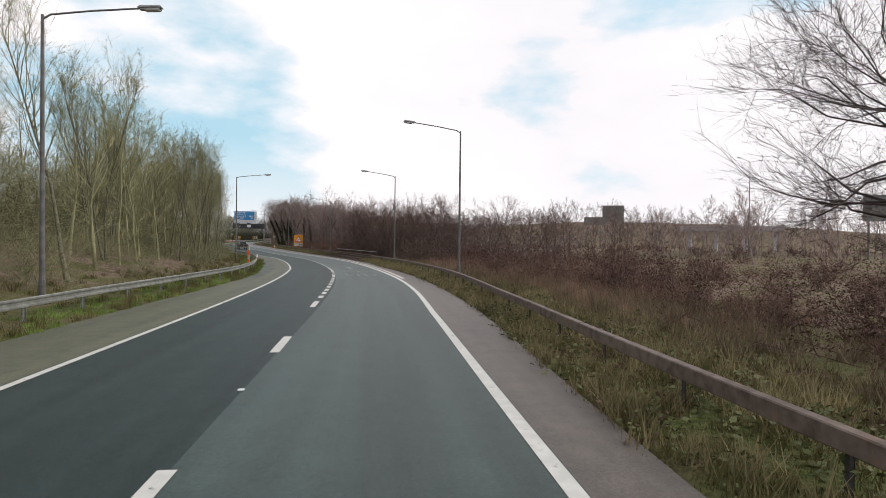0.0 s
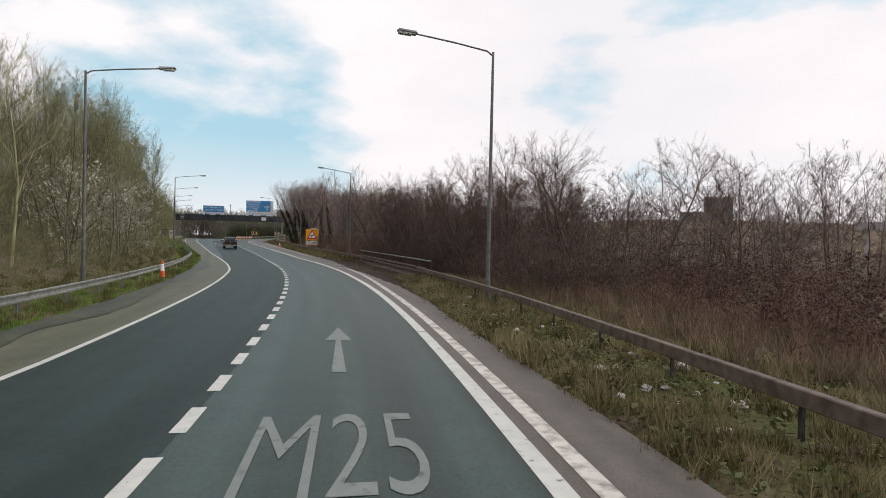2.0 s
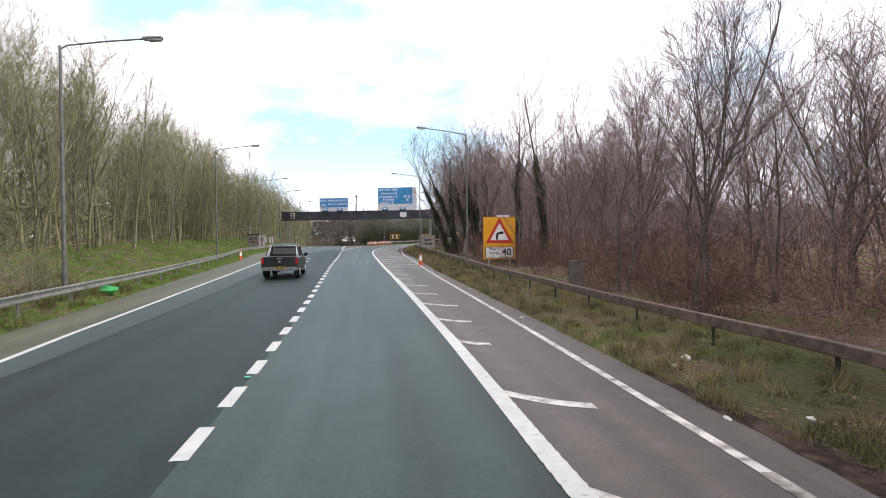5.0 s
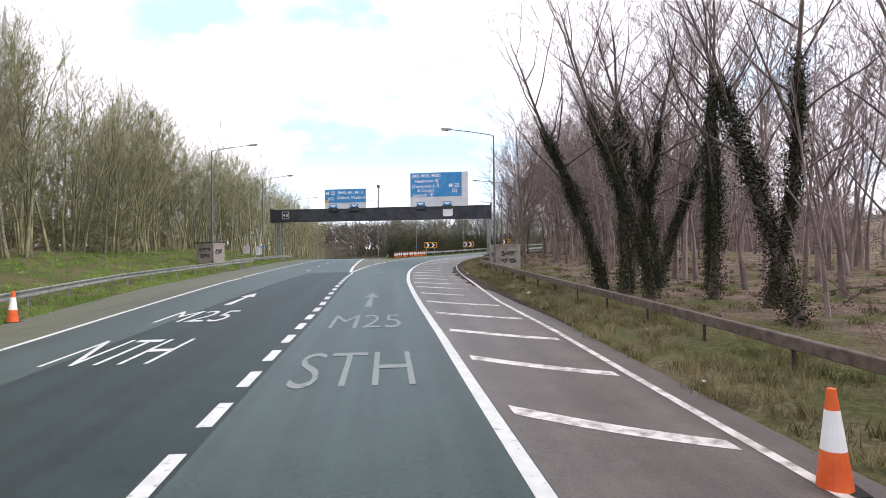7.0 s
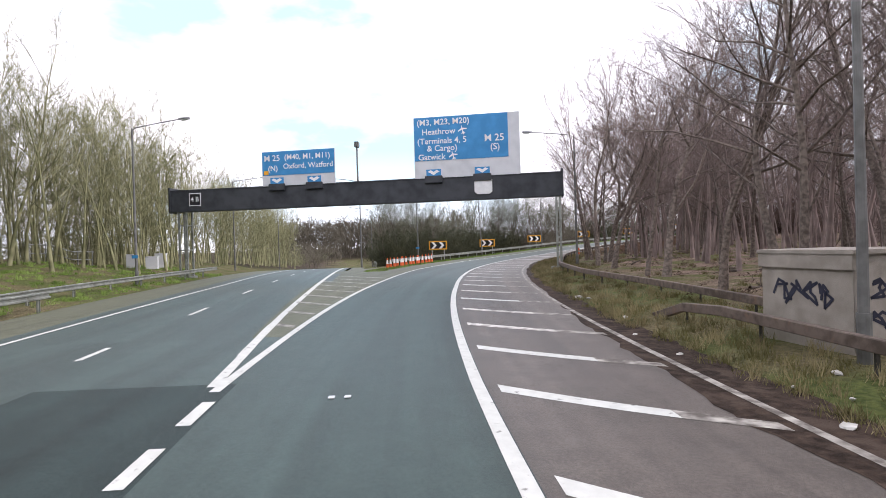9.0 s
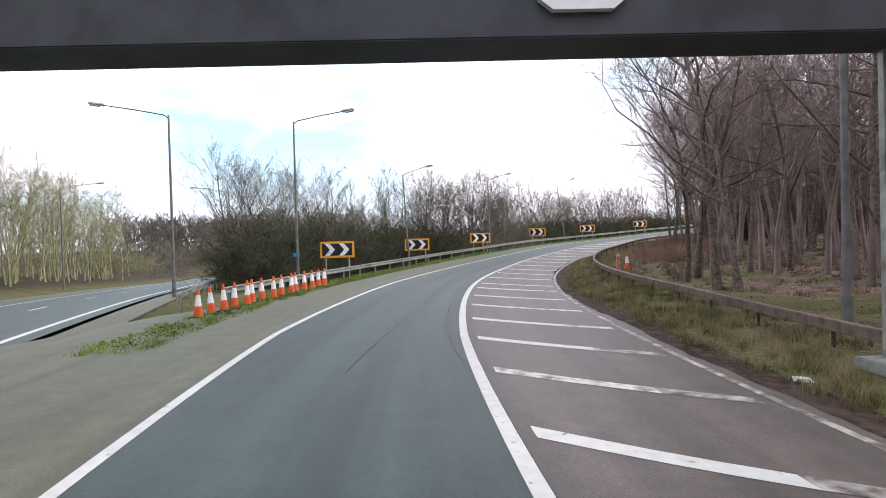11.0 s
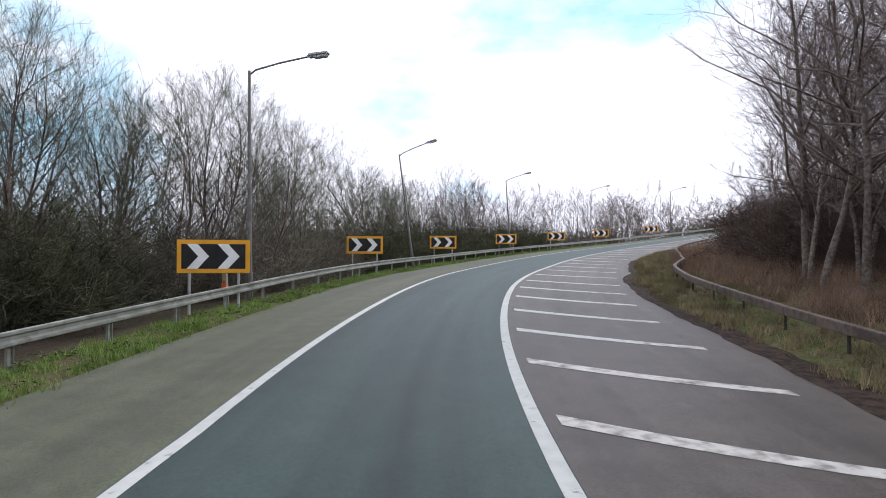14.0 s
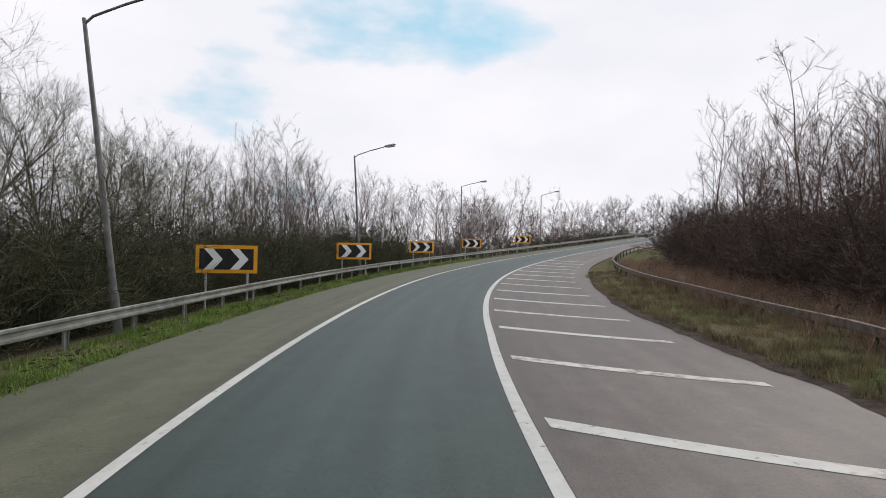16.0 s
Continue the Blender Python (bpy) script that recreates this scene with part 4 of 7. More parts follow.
# ---- street lamps ----
def street_lamp(tall=10.0, arm=3.1, double=False):
    """A tapered column with a bracket arm and a flat lantern; the arm points to -x."""
    lamp = thing("street_lamp", "grey steel street lamp with a long bracket arm", "street lamp", "street lamps")
    bm = bmesh.new()
    cone(bm, 0.11, 0.11, 1.6, (0, 0, -0.5), 12)
    cone(bm, 0.085, 0.05, tall - 1.1, (0, 0, 1.1), 12)
    part("column", bm_mesh("column", bm, M_COLUMN), lamp)
    for side in ((-1, 1) if double else (-1,)):
        bm = bmesh.new()
        pts = [(0, tall - 0.15), (side * 0.25, tall + 0.02), (side * arm * 0.5, tall + 0.22), (side * arm, tall + 0.40)]
        for a, b in zip(pts, pts[1:]):
            d = Vector((b[0] - a[0], 0, b[1] - a[1]))
            cone(bm, 0.035, 0.032, d.length, (a[0], 0, a[1]), 8, d.to_track_quat("Z", "Y").to_matrix().to_4x4())
        part("arm", bm_mesh("arm", bm, M_COLUMN), lamp)
        bm = bmesh.new()
        box(bm, (0.78, 0.30, 0.13), (side * (arm + 0.32), 0, tall + 0.44), 0.05, Matrix.Rotation(-radians(4) * side, 4, "Y"))
        lantern = part("lantern", bm_mesh("lantern", bm, M_LANTERN), lamp)
        bm = bmesh.new()
        box(bm, (0.5, 0.24, 0.05), (side * (arm + 0.40), 0, tall + 0.36), 0.02, Matrix.Rotation(-radians(4) * side, 4, "Y"))
        part("lens", bm_mesh("lens", bm, M_LENS), lantern)
    return lamp


LAMPS_RIGHT = ((36.3, 6.0), (61.7, 5.75), (104.6, 7.3), (143.0, 8.0), (176.5, 7.2), (211.0, 8.9))
LAMPS_LEFT = ((20.3, -11.2), (69.8, -11.2), (125.0, -11.8), (153.0, -12.8), (182.4, -15.4), (201.0, -19.1))
LAMPS_SHORT = ((247.4, -9.0), (262.4, -7.7), (281.8, -7.8), (304.3, -8.0), (328.0, -8.4), (352.0, -8.6))
LEAN = {247.4: 3.0, 262.4: 0.5, 281.8: 8.0, 304.3: 4.0}
tags = []


def lamp_row(template, places, turn):
    """Stands the template at the first place and copies of it at the others."""
    for k, (s, lat) in enumerate(places):
        p = at(s, lat)
        z = ground_z(p.x, p.y)
        m = pose(p.x, p.y, max(min(z, p.z - 0.15), p.z - 0.4), 0, LEAN.get(s, 0.0), turn_at(s) + turn)
        if k:
            tags.append((copy_thing(template, m), s))
        else:
            template.matrix_basis = m
            tags.append((template, s))


first = street_lamp()
lamp_row(first, LAMPS_RIGHT, 0)
lamp_row(copy_thing(first, Matrix()), LAMPS_LEFT + ((231.4, -9.9),), 180)
lamp_row(street_lamp(8.4, 2.3), LAMPS_SHORT, 180)
for u, lat, turn in ((62, -9.2, 180), (92, -9.2, 180), (62.5, 4.7, 0), (94, 6.0, 0)):
    p = main_at(u, lat)
    copy_thing(first, pose(p.x, p.y, max(ground_z(p.x, p.y), p.z) - 0.1, 0, 0, math.degrees(MAIN_H) - 90 + turn))
for lamp, s in tags:
    if s in (201.0, 231.4):
        part("tag_plate", box_mesh("tag_plate", (0.42, 0.02, 0.2), (0, 0.13, 2.0), M_BLUE, 0.004), lamp, "small blue tag plate")
        part("tag_band", box_mesh("tag_band", (0.24, 0.24, 0.05), (0, 0, 2.0), M_COLUMN, 0.01), lamp)
high = street_lamp(14.5, 2.4, True)
tagged(high, "tall twin-arm lamp column above the brambles")
high.matrix_basis = pose(59, 77.6, ground_z(59, 77.6), 0, 0, 20)


# ---- signs ----
def chevron_sign():
    """A yellow-backed black board with two white chevrons, on two posts; it faces -y."""
    sign = thing("chevron_sign", "black and white chevron board with a yellow border", "road sign", "chevron boards of the bend")
    w, h, low = 2.25, 1.08, 1.08
    part("backboard", box_mesh("backboard", (w, 0.03, h), (0, 0, low + h / 2), M_YELLOW, 0.008), sign, "yellow backing board")
    part("panel", box_mesh("panel", (w - 0.28, 0.012, h - 0.28), (0, -0.022, low + h / 2), M_BLACK, 0.003), sign, "black panel")
    for cx in (-0.37, 0.57):
        bm = bmesh.new()
        t, a, hh = 0.33, 0.35, (h - 0.28) / 2
        prism(bm, [(-a, hh), (-a + t, hh), (a - 0.02, 0), (-a + t, -hh), (-a, -hh), (a - 0.02 - t, 0)], 0.008, Matrix.Translation((cx - 0.1, -0.032, low + h / 2)))
        part("chevron", bm_mesh("chevron", bm, M_WHITE), sign, "white chevron")
    for x in (-0.76, 0.76):
        bm = bmesh.new()
        cone(bm, 0.045, 0.045, low + h - 0.1 + 1.2, (x, 0.06, -1.2), 10)
        part("post", bm_mesh("post", bm, M_SIGN_POST), sign)
    return sign


first = chevron_sign()
for k, (s, lat, look_back) in enumerate(((234.6, -8.8, 14), (248.0, -8.5, 16), (260.5, -7.9, 17), (275.9, -8.7, 17), (288.3, -8.1, 17), (302.4, -7.7, 17), (317.0, -8.0, 17), (331, -8.4, 17), (346, -8.4, 17))):
    p = at(s, lat, 0.0 if k else 0.19)
    m = pose(p.x, p.y, p.z, 0, 0, turn_at(s) + look_back)
    if k:
        copy_thing(first, m)
    else:
        first.matrix_basis = m


def warning_sign():
    sign = thing("bend_warning_sign", "yellow board with a red bend triangle and speed plate", "road sign")
    w, h, low = 2.15, 2.72, 0.62
    part("backboard", box_mesh("backboard", (w, 0.03, h), (0, 0, low + h / 2), M_YELLOW, 0.008), sign, "yellow backing board")
    mid = low + 1.72

    def tri(r):
        return [(r * math.cos(a), r * math.sin(a) * 1.02) for a in (math.pi / 2, math.pi * 7 / 6, math.pi * 11 / 6)]

    for name, r, mat, y, label in (("triangle_border", 1.06, M_RED, -0.021, "red triangle border"), ("triangle_face", 0.72, M_WHITE, -0.028, "white triangle face")):
        bm = bmesh.new()
        prism(bm, tri(r), 0.010, Matrix.Translation((0, y, mid - 0.12)))
        part(name, bm_mesh(name, bm, mat), sign, label)
    bm = bmesh.new()
    prism(bm, [(-0.24, -0.34), (-0.10, -0.34), (-0.10, -0.05), (-0.02, 0.03), (0.12, 0.03), (0.12, -0.05), (0.30, 0.10), (0.12, 0.25), (0.12, 0.17), (-0.08, 0.17), (-0.24, 0.02)], 0.008, Matrix.Translation((0, -0.036, mid - 0.12)))
    part("bend_arrow", bm_mesh("bend_arrow", bm, M_BLACK), sign, "black bend arrow")
    part("speed_plate", box_mesh("speed_plate", (w - 0.3, 0.012, 0.66), (0, -0.022, low + 0.44), M_WHITE, 0.004), sign, "white speed plate with black figures")
    part("plate_border", box_mesh("plate_border", (w - 0.22, 0.008, 0.74), (0, -0.018, low + 0.44), M_BLACK, 0.002), sign)
    upright = Matrix.Rotation(math.pi / 2, 4, "X")
    part("figures", text_mesh("figures", "40", 0.62, M_BLACK, bold=0.012), sign, m=Matrix.Translation((0.46, -0.032, low + 0.44)) @ upright)
    part("lettering", text_mesh("lettering", "Max\nspeed", 0.26, M_BLACK), sign, m=Matrix.Translation((-0.42, -0.032, low + 0.55)) @ upright)
    part("cap", box_mesh("cap", (0.85, 0.12, 0.14), (0.25, 0, low + h + 0.06), M_WHITE, 0.02), sign, "white lamp housing")
    for x in (-0.7, 0.7):
        bm = bmesh.new()
        cone(bm, 0.05, 0.05, low + h + 0.5, (x, 0.07, -0.6), 10)
        part("post", bm_mesh("post", bm, M_SIGN_POST), sign)
    return sign


p = at(136.0, 8.75)
warning_sign().matrix_basis = pose(p.x, p.y, p.z, 0, 0, turn_at(136) + 2)

# ---- sign gantry over the road ----
gantry = thing("sign_gantry", "dark steel gantry beam carrying blue motorway signs", "sign gantry")
GL, GR = Vector((-62.5, 201.0, 0)), Vector((-32.9, 202.3, 0))
g_turn = math.degrees(math.atan2(GR.y - GL.y, GR.x - GL.x))
g_long = (GR - GL).length
gantry.matrix_basis = pose(GL.x, GL.y, 0, 0, 0, g_turn)
bm = bmesh.new()
box(bm, (g_long, 0.9, 1.55), (g_long / 2, 0, 6.93), 0.03)
part("beam", bm_mesh("beam", bm, M_BEAM), gantry, "dark painted box beam")
for z in (6.15, 7.72):
    part("flange", box_mesh("flange", (g_long + 0.1, 1.0, 0.10), (g_long / 2, 0, z), M_BEAM, 0.02), gantry)
for x in (0.05, g_long - 0.05):
    part("end_plate", box_mesh("end_plate", (0.14, 1.1, 1.95), (x, 0, 7.0), M_BEAM, 0.02), gantry)
for x, ground in ((1.0, ground_z(-61.5, 201.0)), (g_long - 0.35, ground_z(-33.2, 202.3))):
    bm = bmesh.new()
    tall = 6.15 - ground + 0.3
    for dy in (-0.35, 0.35):
        for dx in (-0.32, 0.32) if x < 5 else (-0.12, 0.12):
            box(bm, (0.13, 0.13, tall), (x + dx, dy, ground - 0.3 + tall / 2), 0.01)
    for z in np.arange(ground + 0.25, 6.1, 1.9):
        box(bm, (0.72 if x < 5 else 0.3, 0.74, 0.10), (x, 0, z), 0.01)
    box(bm, (1.1, 1.1, 0.2), (x, 0, ground + 0.05), 0.02)
    part("leg", bm_mesh("leg", bm, M_STEEL), gantry, "pale steel frame leg")
UP = Matrix.Rotation(math.pi / 2, 4, "X")


def gantry_words(parent, words, x, z, size, align="LEFT", bold=0.006):
    part("lettering", text_mesh("lettering", words, size, M_WHITE, align=align, bold=bold), parent, "white lettering", Matrix.Translation((x, -0.575, z)) @ UP)


def plane_symbol(parent, x, z, r):
    bm = bmesh.new()
    prism(bm, [(-0.09, -1), (0.09, -1), (0.09, -0.7), (0.4, -0.85), (0.4, -0.65), (0.1, -0.4), (0.1, 0.05), (1, -0.15), (1, 0.08), (0.1, 0.45), (0.08, 0.9), (0, 1), (-0.08, 0.9), (-0.1, 0.45), (-1, 0.08), (-1, -0.15), (-0.1, 0.05), (-0.1, -0.4), (-0.4, -0.65), (-0.4, -0.85), (-0.09, -0.7)], 0.01, Matrix.Translation((x, -0.575, z)) @ Matrix.Rotation(-0.25, 4, "Y") @ Matrix.Diagonal((r, 1, r, 1)))
    part("plane_symbol", bm_mesh("plane_symbol", bm, M_WHITE), parent, "white aeroplane symbol")


def board(x0, x1, z0, z1, back_right, label):
    """A blue board on a grey backing that stands on the beam."""
    back = part("sign_board", box_mesh("sign_board", (x1 - x0 + back_right + 0.1, 0.06, z1 - 7.75 + 0.05), ((x0 + x1 + back_right) / 2, -0.50, (z1 + 7.75) / 2), M_PANEL, 0.01), gantry, label)
    part("blue_face", box_mesh("blue_face", (x1 - x0, 0.02, z1 - z0), ((x0 + x1) / 2, -0.545, (z0 + z1) / 2), M_BLUE, 0.005), back, "blue sign face")
    for x in (x0 + (x1 - x0) * 0.2, x0 + (x1 - x0) * 0.72):
        part("lane_panel", box_mesh("lane_panel", (1.05, 0.02, 0.46), (x, -0.545, 8.10), M_BLUE, 0.004), back, "small blue lane panel")
        bm = bmesh.new()
        prism(bm, [(-0.42, 0.08), (-0.22, 0.18), (0, 0.06), (0.22, 0.18), (0.42, 0.08), (0, -0.18)], 0.01, Matrix.Translation((x, -0.56, 8.10)))
        part("arrow", bm_mesh("arrow", bm, M_WHITE), back, "white down arrow")
        part("bracket", box_mesh("bracket", (1.25, 0.3, 0.5), (x, -0.55, 7.62), M_BEAM, 0.03), back)
    return back


north = board(7.8, 13.4, 8.5, 10.25, 0.0, "grey-backed blue board for the northbound lanes")
gantry_words(north, "M 25", 7.95, 9.75, 0.62)
gantry_words(north, "(N)", 8.25, 9.0, 0.55)
gantry_words(north, "(M40, M1, M11)", 9.55, 9.78, 0.55)
gantry_words(north, "Oxford, Watford", 9.45, 9.12, 0.55)
part("junction_patch", box_mesh("junction_patch", (0.35, 0.02, 0.3), (8.1, -0.56, 8.7), M_YELLOW, 0.004), north, "small yellow patch")
south = board(19.4, 26.0, 8.95, 12.0, 0.75, "tall grey-backed blue board for the southbound lane")
gantry_words(south, "(M3, M23, M20)", 19.6, 11.62, 0.58)
gantry_words(south, "Heathrow", 19.95, 10.95, 0.58)
plane_symbol(south, 22.85, 10.98, 0.32)
gantry_words(south, "(Terminals 4, 5", 19.6, 10.30, 0.58)
gantry_words(south, "& Cargo)", 20.3, 9.78, 0.58)
gantry_words(south, "Gatwick", 19.65, 9.18, 0.58)
plane_symbol(south, 22.15, 9.22, 0.32)
gantry_words(south, "M 25", 24.35, 10.30, 0.68)
gantry_words(south, "(S)", 24.75, 9.68, 0.62)
marker = part("marker_plate", box_mesh("marker_plate", (0.98, 0.03, 0.98), (2.2, -0.50, 7.0), M_WHITE, 0.01), gantry, "black plate with a white border")
part("plate_face", box_mesh("plate_face", (0.86, 0.02, 0.86), (2.2, -0.522, 7.0), M_BLACK, 0.01), marker)
part("lettering", text_mesh("lettering", "4 B", 0.5, M_WHITE, bold=0.006), marker, m=Matrix.Translation((2.2, -0.54, 7.0)) @ UP)
bm = bmesh.new()
cone(bm, 0.07, 0.06, 2.9, (14.9, 0.2, 7.7), 10)
camera_post = part("camera_mast", bm_mesh("camera_mast", bm, M_COLUMN), gantry, "slim grey mast")
part("camera_housing", box_mesh("camera_housing", (0.32, 0.4, 0.42), (14.9, 0.2, 10.55), M_COLUMN, 0.04), camera_post)
bm = bmesh.new()
prism(bm, [(-0.62, 0.48), (0.62, 0.48), (0.62, -0.34), (0.42, -0.5), (-0.42, -0.5), (-0.62, -0.34)], 0.12, Matrix.Translation((24.2, -0.52, 6.95)))
part("white_panel", bm_mesh("white_panel", bm, M_WHITE), gantry, "blank white panel")


# ---- huts and cabinets ----
def scribble(parent, w, h, z, y, seed, m=None):
    """Loops of sprayed paint, no words."""
    r = random.Random(seed)
    for k in range(4):
        bm = bmesh.new()
        x0 = -w / 2 + (k + 0.5) * w / 4
        pts = [(x0 + r.uniform(-0.6, 0.6) * w / 4 * math.cos(a) * 1.6, z + h * 0.5 * math.sin(a * 1.5 + r.random()) * r.uniform(0.6, 1)) for a in np.linspace(0, 6, 9)]
        for a, b in zip(pts, pts[1:]):
            d = Vector((b[0] - a[0], 0, b[1] - a[1]))
            if d.length > 1e-3:
                box(bm, (0.05, 0.006, d.length + 0.03), ((a[0] + b[0]) / 2, y, (a[1] + b[1]) / 2), 0, Matrix.Rotation(math.atan2(d.x, d.z), 4, "Y"))
        part("scrawl", bm_mesh("scrawl", bm, M_GRAFFITI), parent, "dark sprayed scrawl", m)


def hut(x, y, turn, w, depth, h, label, seed, side, roof_mat, sink=0.0):
    """A rendered hut with a slab roof; sprayed on its front and on the side given (-1 or 1)."""
    ob = thing("concrete_hut", label, "roadside hut", "graffitied huts")
    bm = bmesh.new()
    box(bm, (w, depth, h + 0.5), (0, 0, h / 2 - 0.25), 0.02)
    part("body", bm_mesh("body", bm, M_CONCRETE), ob)
    bm = bmesh.new()
    box(bm, (w + 0.14, depth + 0.14, 0.09), (0, 0, h + 0.045), 0.02)
    part("roof_slab", bm_mesh("roof_slab", bm, roof_mat), ob, "roof slab")
    part("fascia", box_mesh("fascia", (0.05, depth + 0.06, 0.26), (side * (w / 2 + 0.03), 0, h - 0.13), M_CONCRETE, 0.01), ob, "concrete fascia")
    for k, z in enumerate((0.70, 0.42)):
        scribble(ob, w * 0.6, h * 0.2, h * z, -depth / 2 - 0.006, seed + k)
    quarter = Matrix.Rotation(side * math.pi / 2, 4, "Z")
    scribble(ob, depth * 0.6, h * 0.26, h * 0.62, -w / 2 - 0.006, seed + 5, quarter)
    ob.matrix_basis = pose(x, y, ground_z(x, y) - sink, 0, 0, turn)
    return ob


hut(-27.9, 174.85, 22, 1.8, 2.1, 1.9, "graffitied concrete hut behind the barrier", 3, -1, M_CONCRETE, 0.25)
hut(-54.90, 177.32, -15, 2.26, 1.23, 1.95, "pale graffitied hut with a dark roof on the grass bank", 12, 1, M_POST_DARK)
for k, (x, y, h) in enumerate(((-66.8, 201.6, 1.1), (-66.2, 203.0, 1.0), (-67.3, 205.4, 1.2))):
    box_ob = thing("utility_cabinet", "pale steel equipment cabinet on the bank", "cabinet", "bank cabinets", m=pose(x, y, ground_z(x, y), 0, 0, 25))
    part("body", box_mesh("body", (0.9, 0.5, h), (0, 0, h / 2), M_PANEL, 0.02), box_ob)
    part("lid", box_mesh("lid", (0.96, 0.56, 0.06), (0, 0, h + 0.03), M_PANEL, 0.015), box_ob)
p = at(123.2, 8.7)
cab = thing("utility_cabinet", "small grey cabinet behind the barrier", "cabinet", m=pose(p.x, p.y, ground_z(p.x, p.y), 0, 0, turn_at(123)))
part("body", box_mesh("body", (0.55, 0.4, 1.1), (0, 0, 0.45), M_COLUMN, 0.02), cab)
part("lid", box_mesh("lid", (0.6, 0.45, 0.06), (0, 0, 1.02), M_COLUMN, 0.015), cab)

rails = thing("hand_rail", "pale metal guard fence on the grass bank", "hand rail", kind="structure")
for k in range(5):
    p = at(203 + k * 1.2, -28.5)
    z = ground_z(p.x, p.y)
    part("upright", box_mesh("upright", (0.06, 0.06, 1.5), (p.x, p.y, z + 0.55), M_STEEL), rails)
for z in (0.6, 1.2):
    part("bar", sweep("bar", at, 203, 207.8, lambda s: -28.5, PIPE, M_STEEL, 1, lambda s: z + ground_z(*at(s, -28.5)[:2]) - at(s).z), rails)


# ---- cones and marker posts ----
def traffic_cone(tall=0.98):
    ob = thing("traffic_cone", "orange traffic cone with white sleeve", "traffic cone", "traffic cones")
    part("base", box_mesh("base", (0.46, 0.46, 0.06), (0, 0, 0.03), M_RUBBER, 0.02), ob, "dark rubber base")
    for name, a, b, mat in (("lower_body", 0.06, 0.42, M_ORANGE), ("sleeve", 0.42, 0.80, M_WHITE), ("tip", 0.80, 1.0, M_ORANGE)):
        bm = bmesh.new()
        cone(bm, 0.165 - 0.125 * a, 0.165 - 0.125 * b, (b - a) * tall, (0, 0, a * tall), 14)
        part(name, bm_mesh(name, bm, mat), ob)
    return ob


first = traffic_cone()
spots = [(217.8 + 0.8 * k, -7.85 + 0.045 * k, 0) for k in range(15)] + [(154.1, -11.0, 0), (141.2, 4.25, 0), (74.5, -8.7, 0), (233.3, 9.3, 0)]
rng = random.Random(11)
for k, (s, lat, _) in enumerate(spots):
    p = at(s + rng.uniform(-0.08, 0.08), lat + rng.uniform(-0.08, 0.08))
    m = pose(p.x, p.y, max(ground_z(p.x, p.y), p.z - 0.06), 0, rng.uniform(-2, 2), rng.uniform(0, 90))
    if k:
        copy_thing(first, m)
    else:
        first.matrix_basis = m


def marker_post(s, lat, tall, lean=0):
    ob = thing("marker_post", "weathered white and orange marker post", "marker post", "marker posts")
    p = at(s, lat)
    ob.matrix_basis = pose(p.x, p.y, ground_z(p.x, p.y), 0, lean, turn_at(s))
    bm = bmesh.new()
    cone(bm, 0.095, 0.09, tall, (0, 0, -0.2), 14)
    part("tube", bm_mesh("tube", bm, M_POST_WORN), ob)
    for z, h in ((tall * 0.66, tall * 0.2), (tall * 0.30, tall * 0.2)):
        part("orange_panel", box_mesh("orange_panel", (0.17, 0.04, h), (0, -0.085, z), M_ORANGE, 0.005), ob)
    bm = bmesh.new()
    cone(bm, 0.10, 0.05, 0.12, (0, 0, tall - 0.22), 14)
    part("cap", bm_mesh("cap", bm, M_POST_WORN), ob)


marker_post(50.2, -8.95, 2.15)
marker_post(261.1, -7.8, 2.1, -4)
marker_post(231.8, 8.7, 1.15)
p = at(128, -17.5)
panel = thing("barrier_panel", "orange plastic barrier panel lying on the bank", "barrier panel", m=pose(p.x, p.y, ground_z(p.x, p.y) + 0.1, 0, 8, turn_at(128) + 20))
part("frame", box_mesh("frame", (2.0, 0.05, 0.12), (0, 0, 1.0), M_ORANGE, 0.01), panel)
part("lower_rail", box_mesh("lower_rail", (2.0, 0.05, 0.2), (0, 0, 0.15), M_ORANGE, 0.01), panel)
part("stripe_rail", box_mesh("stripe_rail", (1.96, 0.06, 0.16), (0, 0, 0.85), M_WHITE, 0.01), panel, "white and red board")
for k in range(9):
    part("bar", box_mesh("bar", (0.06, 0.04, 0.7), (-0.92 + 0.23 * k, 0, 0.5), M_ORANGE, 0.008), panel)

# ---- road studs ----
for s, lat, tint in ((8.96, -2.05, M_WHITE), (176.4, -1.22, M_WHITE), (176.4, -0.98, M_WHITE), (26.87, -2.35, M_STUD), (59.08, -2.14, M_STUD), (68.82, -2.17, M_STUD), (110.64, -2.11, M_STUD), (169.74, -2.73, M_STUD)):
    stud = thing("road_stud", "small green reflecting road stud" if tint is M_STUD else "small pale reflecting road stud", "road stud", "road studs", m=on_road(s, lat, 0.004))
    part("casing", box_mesh("casing", (0.10, 0.11, 0.02), (0, 0, 0.006), M_STUD if tint is M_STUD else M_PANEL, 0.006), stud)
    part("reflector", box_mesh("reflector", (0.08, 0.012, 0.014), (0, -0.066, 0.01), tint, 0.002), stud)


# ---- the pickup ----
def loft(name, rings, mat):
    """Rings of the same count, joined one after another, with both ends closed."""
    bm = bmesh.new()
    rows = [[bm.verts.new(q) for q in ring] for ring in rings]
    n = len(rows[0])
    for a, b in zip(rows, rows[1:]):
        for i in range(n):
            bm.faces.new((a[i], a[(i + 1) % n], b[(i + 1) % n], b[i]))
    bm.faces.new(rows[0][::-1])
    bm.faces.new(rows[-1])
    bmesh.ops.recalc_face_normals(bm, faces=bm.faces)
    return bm_mesh(name, bm, mat)


